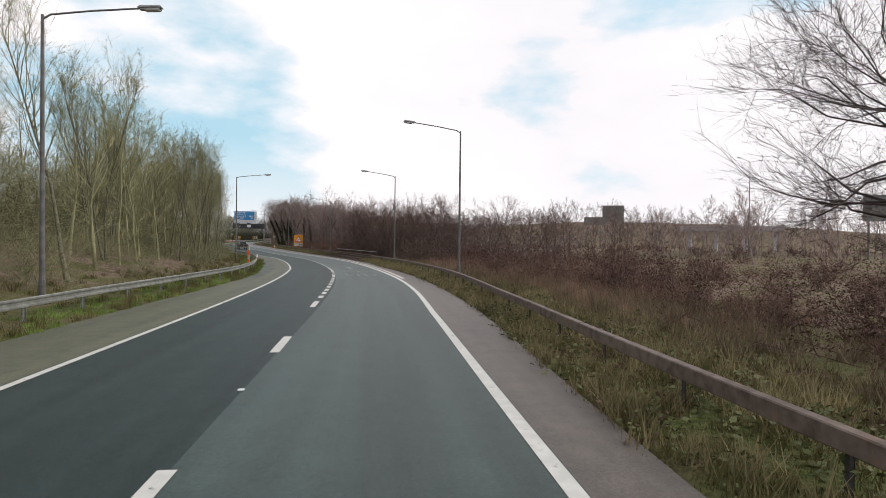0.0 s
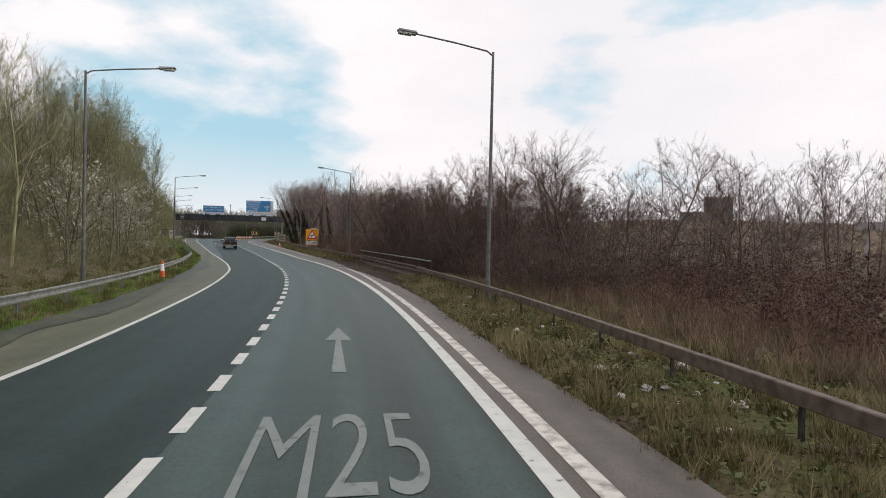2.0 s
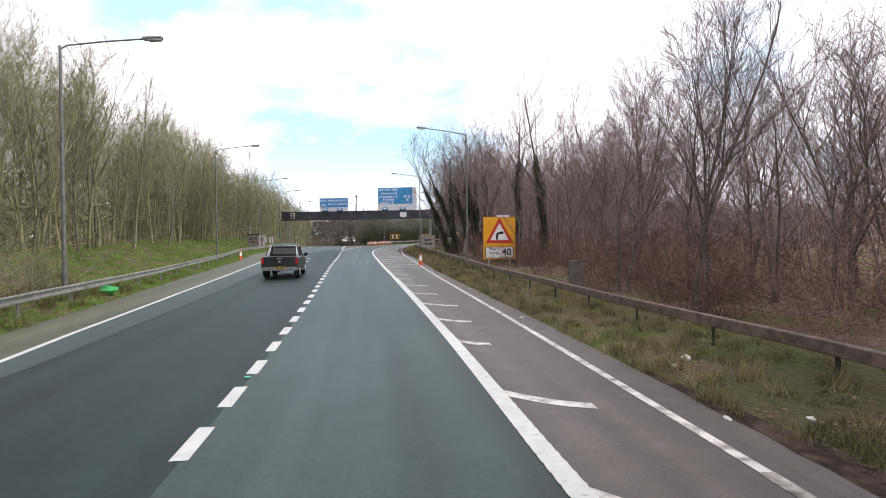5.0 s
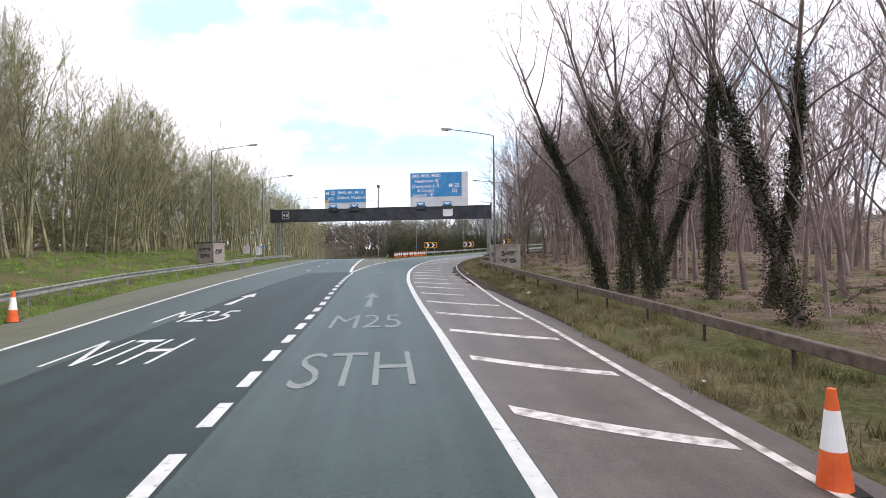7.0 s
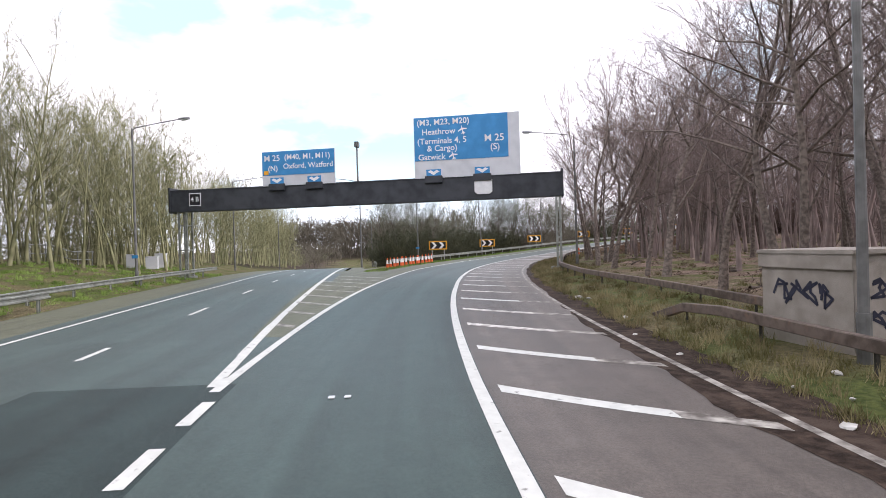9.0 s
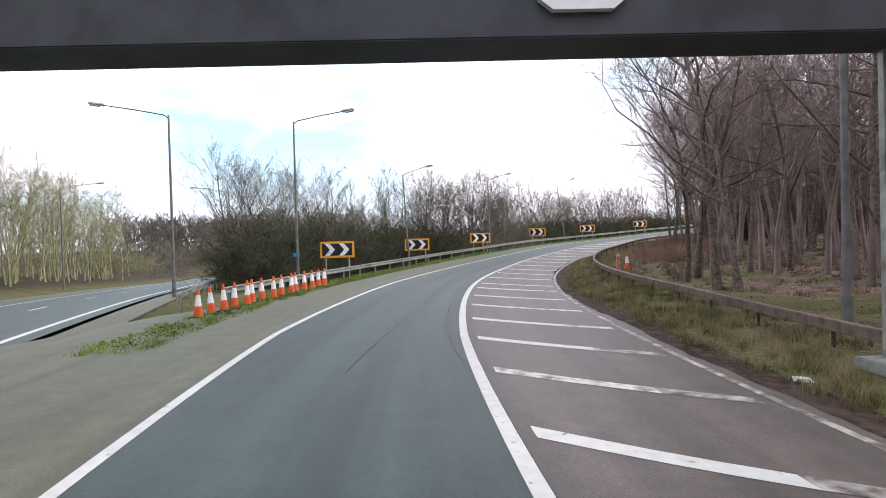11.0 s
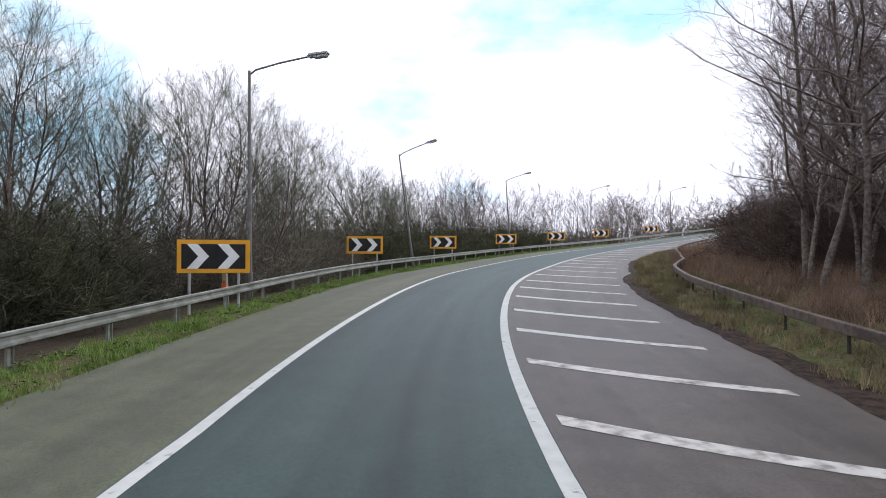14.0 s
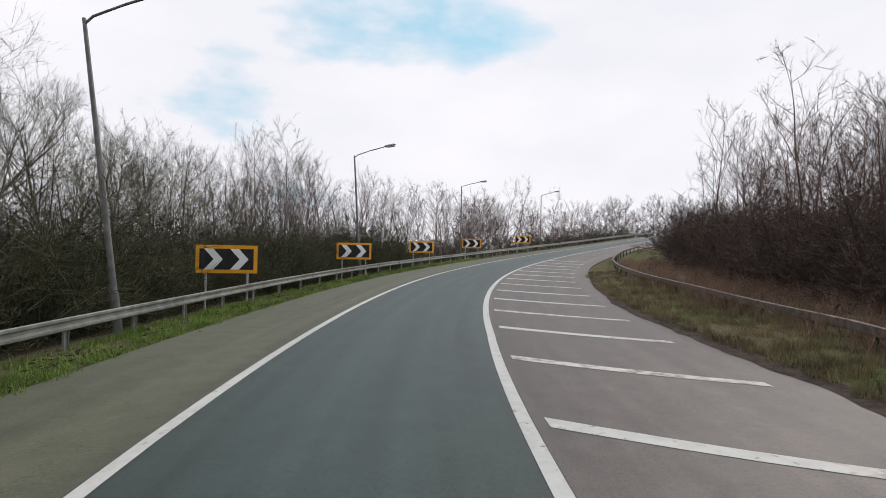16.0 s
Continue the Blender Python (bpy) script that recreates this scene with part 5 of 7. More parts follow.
def ring(y, half, z0, z1, r=0.10, waist=0.0):
    """A rounded cross-section of the body at y."""
    return [(-half + r, y, z0), (half - r, y, z0), (half, y, z0 + r), (half + waist, y, (z0 + z1) / 2), (half, y, z1 - r), (half - r, y, z1), (-half + r, y, z1), (-half, y, z1 - r), (-half - waist, y, (z0 + z1) / 2), (-half, y, z0 + r)]


def pickup():
    """A double-cab pickup, 5.2 m long, its nose to +y."""
    car = thing("pickup_truck", "dark pickup truck with chrome roll bar in the outer lane", "pickup truck")
    part("bed", loft("bed", [ring(-2.55, 0.90, 0.55, 1.16, 0.08), ring(-2.50, 0.93, 0.50, 1.18, 0.08, 0.01), ring(-1.6, 0.95, 0.48, 1.18, 0.08, 0.02), ring(-0.72, 0.95, 0.46, 1.16, 0.08, 0.02)], M_CARPAINT), car)
    part("cab_body", loft("cab_body", [ring(-0.70, 0.95, 0.42, 1.15, 0.08, 0.02), ring(0.3, 0.95, 0.42, 1.14, 0.08, 0.02), ring(1.2, 0.95, 0.42, 1.12, 0.1, 0.02), ring(1.9, 0.93, 0.46, 1.08, 0.12, 0.01), ring(2.45, 0.86, 0.50, 0.98, 0.14), ring(2.60, 0.78, 0.55, 0.86, 0.14)], M_CARPAINT), car)
    part("cabin", loft("cabin", [ring(-0.72, 0.86, 1.10, 1.30, 0.06), ring(-0.60, 0.76, 1.10, 1.76, 0.10), ring(-0.35, 0.74, 1.10, 1.82, 0.12), ring(0.35, 0.74, 1.10, 1.80, 0.12), ring(0.75, 0.74, 1.10, 1.66, 0.12), ring(1.30, 0.82, 1.08, 1.16, 0.03)], M_CARPAINT), car)
    part("rear_window", box_mesh("rear_window", (1.30, 0.02, 0.46), (0, -0.675, 1.48), M_GLASS_DARK, 0.005, Matrix.Rotation(radians(-13), 4, "X")), car, "tinted rear window")
    for sx in (-1, 1):
        for y, l in ((-0.18, 0.72), (0.55, 0.55)):
            part("side_window", box_mesh("side_window", (0.02, l, 0.40), (sx * 0.775, y, 1.42), M_GLASS_DARK, 0.005, Matrix.Rotation(radians(-8) * sx, 4, "Y")), car)
        part("tail_lamp", box_mesh("tail_lamp", (0.17, 0.10, 0.36), (sx * 0.845, -2.51, 0.96), M_TAIL, 0.03), car, "red tail lamp")
        mirror = part("door_mirror", box_mesh("door_mirror", (0.24, 0.12, 0.20), (sx * 1.06, 0.72, 1.18), M_CARPAINT, 0.04), car)
        part("mirror_arm", box_mesh("mirror_arm", (0.14, 0.05, 0.05), (sx * 0.93, 0.74, 1.12), M_BLACK, 0.01), mirror)
        part("side_step", box_mesh("side_step", (0.14, 1.9, 0.07), (sx * 0.93, 0.15, 0.40), M_CHROME, 0.03), car, "chrome side step")
        for y in (-1.62, 1.45):
            bm = bmesh.new()
            bmesh.ops.create_cone(bm, cap_ends=True, segments=28, radius1=0.375, radius2=0.375, depth=0.25, matrix=Matrix.Translation((sx * 0.80, y, 0.375)) @ Matrix.Rotation(math.pi / 2, 4, "Y"))
            bmesh.ops.bevel(bm, geom=[e for e in bm.edges if e.calc_face_angle(0) > 1], offset=0.04, segments=2, affect="EDGES")
            wheel = part("wheel", bm_mesh("wheel", bm, M_RUBBER), car, "black tyre")
            bm = bmesh.new()
            bmesh.ops.create_cone(bm, cap_ends=True, segments=24, radius1=0.24, radius2=0.22, depth=0.03, matrix=Matrix.Translation((sx * 0.925, y, 0.375)) @ Matrix.Rotation(math.pi / 2 * sx, 4, "Y"))
            part("rim", bm_mesh("rim", bm, M_ALLOY), wheel, "alloy rim")
            part("mud_flap", box_mesh("mud_flap", (0.28, 0.02, 0.30), (sx * 0.80, y - 0.46, 0.34), M_RUBBER, 0.005), car)
    bm = bmesh.new()
    for sx in (-1, 1):
        for a, b in (((sx * 0.78, -0.95, 1.16), (sx * 0.66, -0.80, 1.70)), ((sx * 0.78, -1.65, 1.16), (sx * 0.66, -0.82, 1.70))):
            d = Vector(b) - Vector(a)
            cone(bm, 0.03, 0.03, d.length, a, 10, d.to_track_quat("Z", "Y").to_matrix().to_4x4())
    cone(bm, 0.03, 0.03, 1.32, (-0.66, -0.80, 1.70), 10, Matrix.Rotation(math.pi / 2, 4, "Y"))
    part("roll_bar", bm_mesh("roll_bar", bm, M_CHROME), car, "chrome roll bar")
    part("tailgate", box_mesh("tailgate", (1.46, 0.04, 0.56), (0, -2.56, 0.90), M_CARPAINT, 0.03), car)
    part("tailgate_handle", box_mesh("tailgate_handle", (0.26, 0.03, 0.06), (0, -2.59, 1.09), M_CHROME, 0.01), car)
    bm = bmesh.new()
    cone(bm, 0.075, 0.075, 0.02, (0, -2.575, 0.93), 20, Matrix.Rotation(math.pi / 2, 4, "X"))
    part("badge", bm_mesh("badge", bm, M_CHROME), car, "round chrome badge")
    part("rear_bumper", box_mesh("rear_bumper", (1.84, 0.20, 0.20), (0, -2.60, 0.56), M_CHROME, 0.05), car, "chrome rear bumper")
    plate = part("number_plate", box_mesh("number_plate", (0.52, 0.02, 0.11), (0, -2.72, 0.62), M_PLATE, 0.004), car, "yellow number plate")
    for x in (-0.14, 0.12):
        part("bar", box_mesh("bar", (0.2, 0.006, 0.06), (x, -2.733, 0.62), M_BLACK), plate)
    part("front_bumper", box_mesh("front_bumper", (1.8, 0.22, 0.26), (0, 2.56, 0.58), M_CARPAINT, 0.07), car)
    part("tow_bar", box_mesh("tow_bar", (0.10, 0.2, 0.08), (0, -2.72, 0.44), M_BLACK, 0.02), car)
    return car


pickup().matrix_basis = on_road(133.5, -4.35, 0.004)

# ---- things far to the right of the first stretch ----
def far_board(x, y, w, h, low, turn, label):
    ob = thing("direction_sign", label, "road sign", "far sign boards", m=pose(x, y, ground_z(x, y), 0, 0, turn))
    part("board", box_mesh("board", (w, 0.2, h), (0, 0, low + h / 2), M_COLUMN, 0.05), ob, "grey back of a sign board")
    for sx in (-0.35, 0.35):
        part("post", box_mesh("post", (0.25, 0.25, low + h), (sx * w, 0.25, (low + h) / 2), M_COLUMN, 0.02), ob)


far_board(97, 204, 8, 7, 9.5, -25, "grey back of a tall far sign board")
far_board(90.5, 207, 7.5, 3, 9.0, -25, "grey back of a wide far sign board")
far_board(66, 62, 4.2, 3.4, 5.0, -46, "dark back of a far sign board")
bridge = thing("bridge_parapet", "pale concrete bridge parapet beyond the brambles", "bridge", kind="structure", m=pose(96, 133, ground_z(96, 133), 0, 0, -42))
part("deck", box_mesh("deck", (24, 5, 0.7), (0, 0, 5.6), M_FAR, 0.05), bridge)
part("parapet", box_mesh("parapet", (24, 0.3, 0.7), (0, -2.4, 6.3), M_FAR, 0.05), bridge)
for x in (-10, -3.5, 3.5, 10):
    part("pier", box_mesh("pier", (0.8, 2.5, 5.4), (x, 0, 2.6), M_FAR, 0.05), bridge)
# ---- litter on the verges ----
rng = random.Random(23)
for k in range(84):
    s, lat = (rng.uniform(8, 66), rng.uniform(3.9, 7.2)) if k < 52 else (rng.uniform(100, 240), None)
    if lat is None:
        lat = RIGHT_EDGE(s) + rng.uniform(-0.3, 1.6)
    p = at(s, lat)
    bm = bmesh.new()
    bmesh.ops.create_icosphere(bm, subdivisions=1, radius=rng.uniform(0.05, 0.13))
    for v in bm.verts:
        v.co *= rng.uniform(0.5, 1.4)
        v.co.z *= 0.5
    ob = tagged(new("litter", bm_mesh("litter", bm, M_LITTER)), "crumpled pale litter on the verge", "litter", "verge litter")
    ob.matrix_basis = pose(p.x, p.y, max(ground_z(p.x, p.y), p.z - 0.02) + 0.03, 0, 0, rng.uniform(0, 360))
rng = random.Random(29)
for s, lat, big in ((50.1, 6.1, 0.26), (50.3, 4.6, 0.17), (48.9, 4.7, 0.15), (48.9, 5.05, 0.13), (48.6, 4.1, 0.11), (47.8, 5.5, 0.20), (46.9, 4.6, 0.15), (48.5, 5.3, 0.12), (57.5, 5.0, 0.16), (39.0, 5.2, 0.14), (63.0, 5.4, 0.15), (30.5, 5.6, 0.13)):
    p = at(s, lat)
    bm = bmesh.new()
    bmesh.ops.create_icosphere(bm, subdivisions=2, radius=big * 0.62)
    for v in bm.verts:
        v.co *= rng.uniform(0.65, 1.25)
        v.co.z *= 0.6
    ob = tagged(new("plastic_bag", bm_mesh("plastic_bag", bm, M_LITTER)), "crumpled white plastic bag caught in the verge grass", "litter", "verge bags")
    ob.matrix_basis = pose(p.x, p.y, ground_z(p.x, p.y) + big * 0.3, 0, 0, rng.uniform(0, 360))
# a length of cable lying in a loop, and a spilt patch of white paint, on the shoulder by the parapet
verts, faces = [], []
loop = [(88.62, 2.75), (88.45, 3.1), (88.34, 3.65), (88.05, 4.1), (87.68, 4.3), (87.25, 4.15), (86.95, 3.75), (86.7, 3.45), (86.35, 3.2)]
knot = np.arange(len(loop))
fine_k = np.linspace(0, len(loop) - 1, 60)
ls, ll = smooth(knot, [q[0] for q in loop], fine_k), smooth(knot, [q[1] for q in loop], fine_k)
path = [at(float(a), float(b), 0.03) for a, b in zip(ls, ll)]
for i, p in enumerate(path):
    d = (path[min(i + 1, 59)] - path[max(i - 1, 0)]).normalized()
    side = d.cross(Vector((0, 0, 1))).normalized()
    for k in range(6):
        a = k * math.pi / 3
        verts.append(tuple(p + (side * math.cos(a) + Vector((0, 0, math.sin(a)))) * 0.016))
    if i:
        faces += [(6 * i - 6 + k, 6 * i - 6 + (k + 1) % 6, 6 * i + (k + 1) % 6, 6 * i + k) for k in range(6)]
me = bpy.data.meshes.new("loose_cable")
me.from_pydata(verts, [], faces)
me.materials.append(M_COLUMN)
tagged(new("loose_cable", me), "grey cable lying in a loop on the muddy shoulder", "cable")
rim_r = random.Random(31)
patch = bpy.data.meshes.new("paint_patch")
ring = []
for k in range(26):
    a = 2 * math.pi * k / 26
    r = rim_r.uniform(0.72, 1.1)
    ring.append(tuple(at(87.35 + 0.50 * r * math.cos(a), 2.58 + 0.24 * r * math.sin(a) - 0.22 * r * math.cos(a), 0.010)))
patch.from_pydata(ring, [], [tuple(range(26))])
patch.materials.append(M_PAINT_CHIP)
setting("paint_patch", patch, "ragged patch of old white paint on the shoulder", "road marking")
p = at(125.5, -10.4)
bm = bmesh.new()
bmesh.ops.create_icosphere(bm, subdivisions=2, radius=0.4)
for v in bm.verts:
    v.co *= rng.uniform(0.75, 1.2)
    v.co.z *= 0.5
tagged(new("plastic_bag", bm_mesh("plastic_bag", bm, M_LITTER_GREEN)), "bright green plastic bag by the barrier", "litter").matrix_basis = pose(p.x, p.y, ground_z(p.x, p.y) + 0.15, 0, 0, 0)


# ---- trees, scrub and grass ----
def tube(acc, pts, radii, sides):
    """A tapered tube through pts, added to the lists of places and triangles."""
    verts, tris = acc
    base = len(verts)
    n = len(pts)
    for i, (p, r) in enumerate(zip(pts, radii)):
        d = (pts[min(i + 1, n - 1)] - pts[max(i - 1, 0)]).normalized()
        a = d.orthogonal().normalized()
        b = d.cross(a)
        if i == n - 1:
            verts.append(tuple(p))
        else:
            for k in range(sides):
                t = 2 * math.pi * k / sides
                q = p + (a * math.cos(t) + b * math.sin(t)) * r
                verts.append((q.x, q.y, q.z))
    for i in range(n - 1):
        for k in range(sides):
            u, v = base + i * sides + k, base + i * sides + (k + 1) % sides
            if i == n - 2:
                tris.append((u, v, base + (n - 1) * sides))
            else:
                tris += [(u, v, v + sides), (u, v + sides, u + sides)]


def sliver(acc, r, a, b, w):
    """A last fine twig: one thin tapered blade."""
    verts, tris = acc
    d = (b - a).cross(Vector((r.gauss(0, 1), r.gauss(0, 1), r.gauss(0, 1))))
    d = d.normalized() * w
    k = len(verts)
    verts += [tuple(a - d), tuple(a + d), tuple(b)]
    tris.append((k, k + 1, k + 2))


def limb(r, start, way, length, bend, droop, n):
    """Points along a crooked limb."""
    pts, p, d = [start], start.copy(), way.normalized()
    for i in range(n):
        d = (d + Vector((r.gauss(0, bend), r.gauss(0, bend), r.gauss(0, bend) + droop))).normalized()
        p = p + d * (length / n)
        pts.append(p.copy())
    return pts


def reach_to(p, d, mid, a, c):
    """How far it is from p along d to the skin of an upright ellipsoid."""
    q = p - mid
    k = Vector((1 / (a * a), 1 / (a * a), 1 / (c * c)))
    aa = sum(k[i] * d[i] * d[i] for i in range(3))
    bb = sum(k[i] * d[i] * q[i] for i in range(3))
    cc = sum(k[i] * q[i] * q[i] for i in range(3)) - 1
    disc = bb * bb - aa * cc
    return (-bb + math.sqrt(disc)) / aa if disc > 0 else 0.0


def grow(seed, tall, trunk, low, spread, limbs, branches, twigs, spurs, steep=0.5, bend=0.13, lean=0.05, rise=0.08, stems=1, coarse=1.0, cheap=False):
    """A bare tree with a rounded crown: trunk and limbs in one list, branches, twigs and spurs in another."""
    r = random.Random(seed)
    wood, fine = ([], []), ([], [])
    segs, sides = (5, 4) if cheap else (8, 6)
    for stem in range(stems):
        off = Vector((r.uniform(-0.4, 0.4), r.uniform(-0.4, 0.4), 0)) if stems > 1 else Vector((0, 0, 0))
        h = tall * (0.88 if stem == 0 else r.uniform(0.65, 0.85))
        way = Vector((r.gauss(0, lean) + off.x * 0.25, r.gauss(0, lean) + off.y * 0.25, 1))
        pts = limb(r, Vector((off.x, off.y, -0.3)), way, h, 0.05 + bend * 0.3, 0.02, segs)
        rad = [trunk * (1 - 0.93 * (i / segs) ** 0.7) * (1.25 if i == 0 else 1) + 0.008 for i in range(segs + 1)]
        tube(wood, pts, rad, sides)
        top = h * 1.12
        mid = pts[segs // 2 + 1].copy()
        mid.z = top * (low + 1) / 2
        a, c = spread, top * (1 - low) / 2
        for k in range(limbs):
            f = low * 0.9 + (0.97 - low * 0.9) * ((k + r.random()) / limbs) ** 0.9
            i = min(segs - 1, int(f * segs))
            p = pts[i].lerp(pts[i + 1], f * segs - i)
            az = k * 2.4 + r.uniform(-0.6, 0.6)
            el = steep + r.uniform(-0.2, 0.3) + 0.45 * f * f
            d = Vector((math.cos(az) * math.cos(el), math.sin(az) * math.cos(el), math.sin(el)))
            long = max(0.5, reach_to(p, d, mid, a, c)) * r.uniform(0.72, 1.02)
            n = 2 if cheap else 4
            lp = limb(r, p, d, long, bend, rise, n)
            r0 = min(rad[i] * 0.6, 0.010 + long * 0.011)
            tube(wood if r0 > 0.022 else fine, lp, [max(r0 * (1 - 0.85 * j / n), 0.005 * coarse) for j in range(n + 1)], 3)
            for b in range(branches):
                g = 0.18 + 0.82 * (b + r.random()) / branches
                j = min(n - 1, int(g * n))
                q = lp[j].lerp(lp[j + 1], g * n - j)
                d2 = ((lp[j + 1] - lp[j]).normalized() + Vector((r.gauss(0, 0.55), r.gauss(0, 0.55), r.gauss(0.18, 0.4)))).normalized()
                l2 = max(0.35, min(reach_to(q, d2, mid, a * 1.05, c * 1.05), long * 0.55) * r.uniform(0.6, 1.1))
                e = 1 if cheap else 2
                sp = limb(r, q, d2, l2, bend * 1.3, rise, e)
                if cheap:
                    sliver(fine, r, sp[0], sp[1], 0.010 * coarse)
                else:
                    tube(fine, sp, [0.010 * coarse, 0.006 * coarse, 0.003], 3)
                for t in range(twigs):
                    w = r.uniform(0.0, 1.0)
                    m = min(e - 1, int(w * e))
                    q2 = sp[m].lerp(sp[m + 1], w * e - m)
                    d3 = ((sp[m + 1] - sp[m]).normalized() + Vector((r.gauss(0, 0.5), r.gauss(0, 0.5), r.gauss(0.16, 0.4)))).normalized()
                    l3 = 0.15 + l2 * r.uniform(0.25, 0.55)
                    end = q2 + d3 * l3
                    sliver(fine, r, q2, end, 0.0065 * coarse)
                    for _ in range(spurs):
                        q3 = q2.lerp(end, r.uniform(0.15, 0.95))
                        d4 = (d3 + Vector((r.gauss(0, 0.6), r.gauss(0, 0.6), r.gauss(0.15, 0.45)))).normalized()
                        sliver(fine, r, q3, q3 + d4 * (0.08 + l3 * r.uniform(0.2, 0.5)), 0.0048 * coarse)
    return wood, fine


def leaf_cloud(r, pts, size, n, spread):
    """Small two-triangle leaves round the given places."""
    verts, tris = [], []
    for _ in range(n):
        c = r.choice(pts) + Vector((r.gauss(0, spread), r.gauss(0, spread), r.gauss(0, spread)))
        a = Vector((r.gauss(0, 1), r.gauss(0, 1), r.gauss(0, 1))).normalized()
        b = a.orthogonal().normalized()
        k, s = len(verts), size * r.uniform(0.6, 1.4)
        verts += [tuple(c - a * s), tuple(c + b * s * 0.6), tuple(c + a * s), tuple(c - b * s * 0.6)]
        tris += [(k, k + 1, k + 2), (k, k + 2, k + 3)]
    return verts, tris


def tree(name, label, grown, wood_mat, twig_mat, group):
    ob = thing(name, label, "tree", group)
    part("trunk", tri_mesh("trunk", *grown[0], wood_mat), ob)
    part("crown", tri_mesh("crown", *grown[1], twig_mat), ob, "bare twigs")
    return ob


def arrays(grown):
    """All of a grown plant as one pair of arrays."""
    v = np.array(grown[0][0] + grown[1][0], np.float32)
    t = np.array(grown[0][1] + [tuple(i + len(grown[0][0]) for i in f) for f in grown[1][1]], np.int32)
    return v, t


def scatter(name, label, category, kinds, spots, mat, r, lo=0.8, hi=1.25, lift=0.0):
    """Many plants that nobody could count, joined into one mesh."""
    vs, ts, base = [], [], 0
    xs, ys = np.array([q[0] for q in spots]), np.array([q[1] for q in spots])
    zs = height(xs, ys)[0]
    for x, y, z in zip(xs, ys, zs):
        v, t = kinds[r.randrange(len(kinds))]
        a, k = r.uniform(0, 2 * math.pi), r.uniform(lo, hi)
        c, s = math.cos(a) * k, math.sin(a) * k
        w = np.empty_like(v)
        w[:, 0], w[:, 1], w[:, 2] = v[:, 0] * c - v[:, 1] * s + x, v[:, 0] * s + v[:, 1] * c + y, v[:, 2] * k * r.uniform(0.85, 1.15) + z + lift
        vs.append(w)
        ts.append(t + base)
        base += len(v)
    return tagged(new(name, tri_mesh(name, np.concatenate(vs), np.concatenate(ts), mat)), label, category, kind="stuff")


def spots_in(r, n, s0, s1, l0, l1, keep=1.5, place=at, tries=12, bias=1.0):
    """Random places in a stretch of the plan that keep off the roads."""
    cand = []
    for _ in range(n * 3):
        s, f = r.uniform(s0, s1), r.random() ** bias
        p = place(s, l0 + (l1 - l0) * f)
        cand.append((p.x, p.y))
    d = height(np.array([c[0] for c in cand]), np.array([c[1] for c in cand]))[1]
    good = [c for c, q in zip(cand, d) if q > keep]
    return good[:n]


GEN = random.Random(77)
# templates
SLIM = [tree("bare_tree", "slender bare tree with lichen-green bark in dense roadside wood", grow(100 + k, 12.8 + k % 3, 0.085 + 0.015 * (k % 3), 0.28, 2.0, 24, 6, 6, 3, steep=0.9, bend=0.10, lean=0.035, rise=0.10), M_BARK_OLIVE, M_TWIG_OLIVE, "left wood trees") for k in range(5)]
BROAD = [tree("bare_tree", "bare brown broadleaf tree with tangled branches", grow(200 + k, 11.0 + k % 3, 0.10 + 0.02 * (k % 3), 0.20, 2.5, (22, 12)[k % 2], 7, 7, 3, steep=0.72, bend=0.10, lean=0.05, stems=1 + k % 2), M_BARK, M_TWIG, "right wood trees") for k in range(6)]
DARK = [tree("bare_tree", "dark tangled bare tree behind the parapet", grow(260 + k, 9.4 + k % 3, 0.11 + 0.02 * (k % 3), 0.15, 3.2, 22, 7, 7, 3, steep=0.5, bend=0.16, lean=0.09, rise=0.07), M_BARK_DARK, M_TWIG_DARK, "dark wood trees") for k in range(4)]
CROWN = [tree("bare_tree", "bare grey-olive tree with a rounded crown", grow(280 + k, 11.0 + k % 3, 0.12, 0.14, 3.9, 24, 7, 7, 3, steep=0.6, rise=0.10), M_BARK_DARK, M_TWIG_MID, "bend wood trees") for k in range(4)]
OPEN = [tree("bare_tree", "bare tree with long pinkish-grey branches over open leaf litter", grow(240 + k, 12.5 + k % 3, 0.12 + 0.03 * (k % 3), 0.24, 4.2, 22, 7, 7, 3, steep=0.45, bend=0.18, lean=0.10), M_BARK, M_TWIG, "open wood trees") for k in range(5)]


def plant(templates, spots, r, lo=0.8, hi=1.2):
    """One template tree at each spot, the first ones being the templates themselves."""
    xs, ys = np.array([q[0] for q in spots]), np.array([q[1] for q in spots])
    for x, y, z in zip(xs, ys, height(xs, ys)[0]):
        t = templates[r.randrange(len(templates))]
        k = r.uniform(lo, hi)
        m = pose(float(x), float(y), float(z) - 0.05, r.uniform(-3, 3), r.uniform(-3, 3), r.uniform(0, 360)) @ Matrix.Diagonal((k, k, k * r.uniform(0.9, 1.1), 1))
        if t in FRESH:
            t.matrix_basis = m
            FRESH.remove(t)
        else:
            ob = copy_thing(t, m)
            ob.matrix_basis = m


FRESH = set(SLIM) | set(BROAD) | set(OPEN) | set(DARK) | set(CROWN)
plant(SLIM, spots_in(GEN, 84, -10, 112, -13.0, -22, 3.5, bias=1.5), GEN, 0.76, 0.95)
plant(SLIM, spots_in(GEN, 46, 112, 212, -18.5, -30, 8.0, bias=1.5), GEN, 0.95, 1.15)
plant(DARK, spots_in(GEN, 26, 74, 102, 9.2, 14, 3.0), GEN, 0.64, 0.88)
plant(DARK, spots_in(GEN, 18, 70, 100, 14, 22, 3.0), GEN, 0.62, 0.84)
plant(BROAD, spots_in(GEN, 18, 98, 122, 9, 20, 3.0), GEN, 0.58, 0.78)
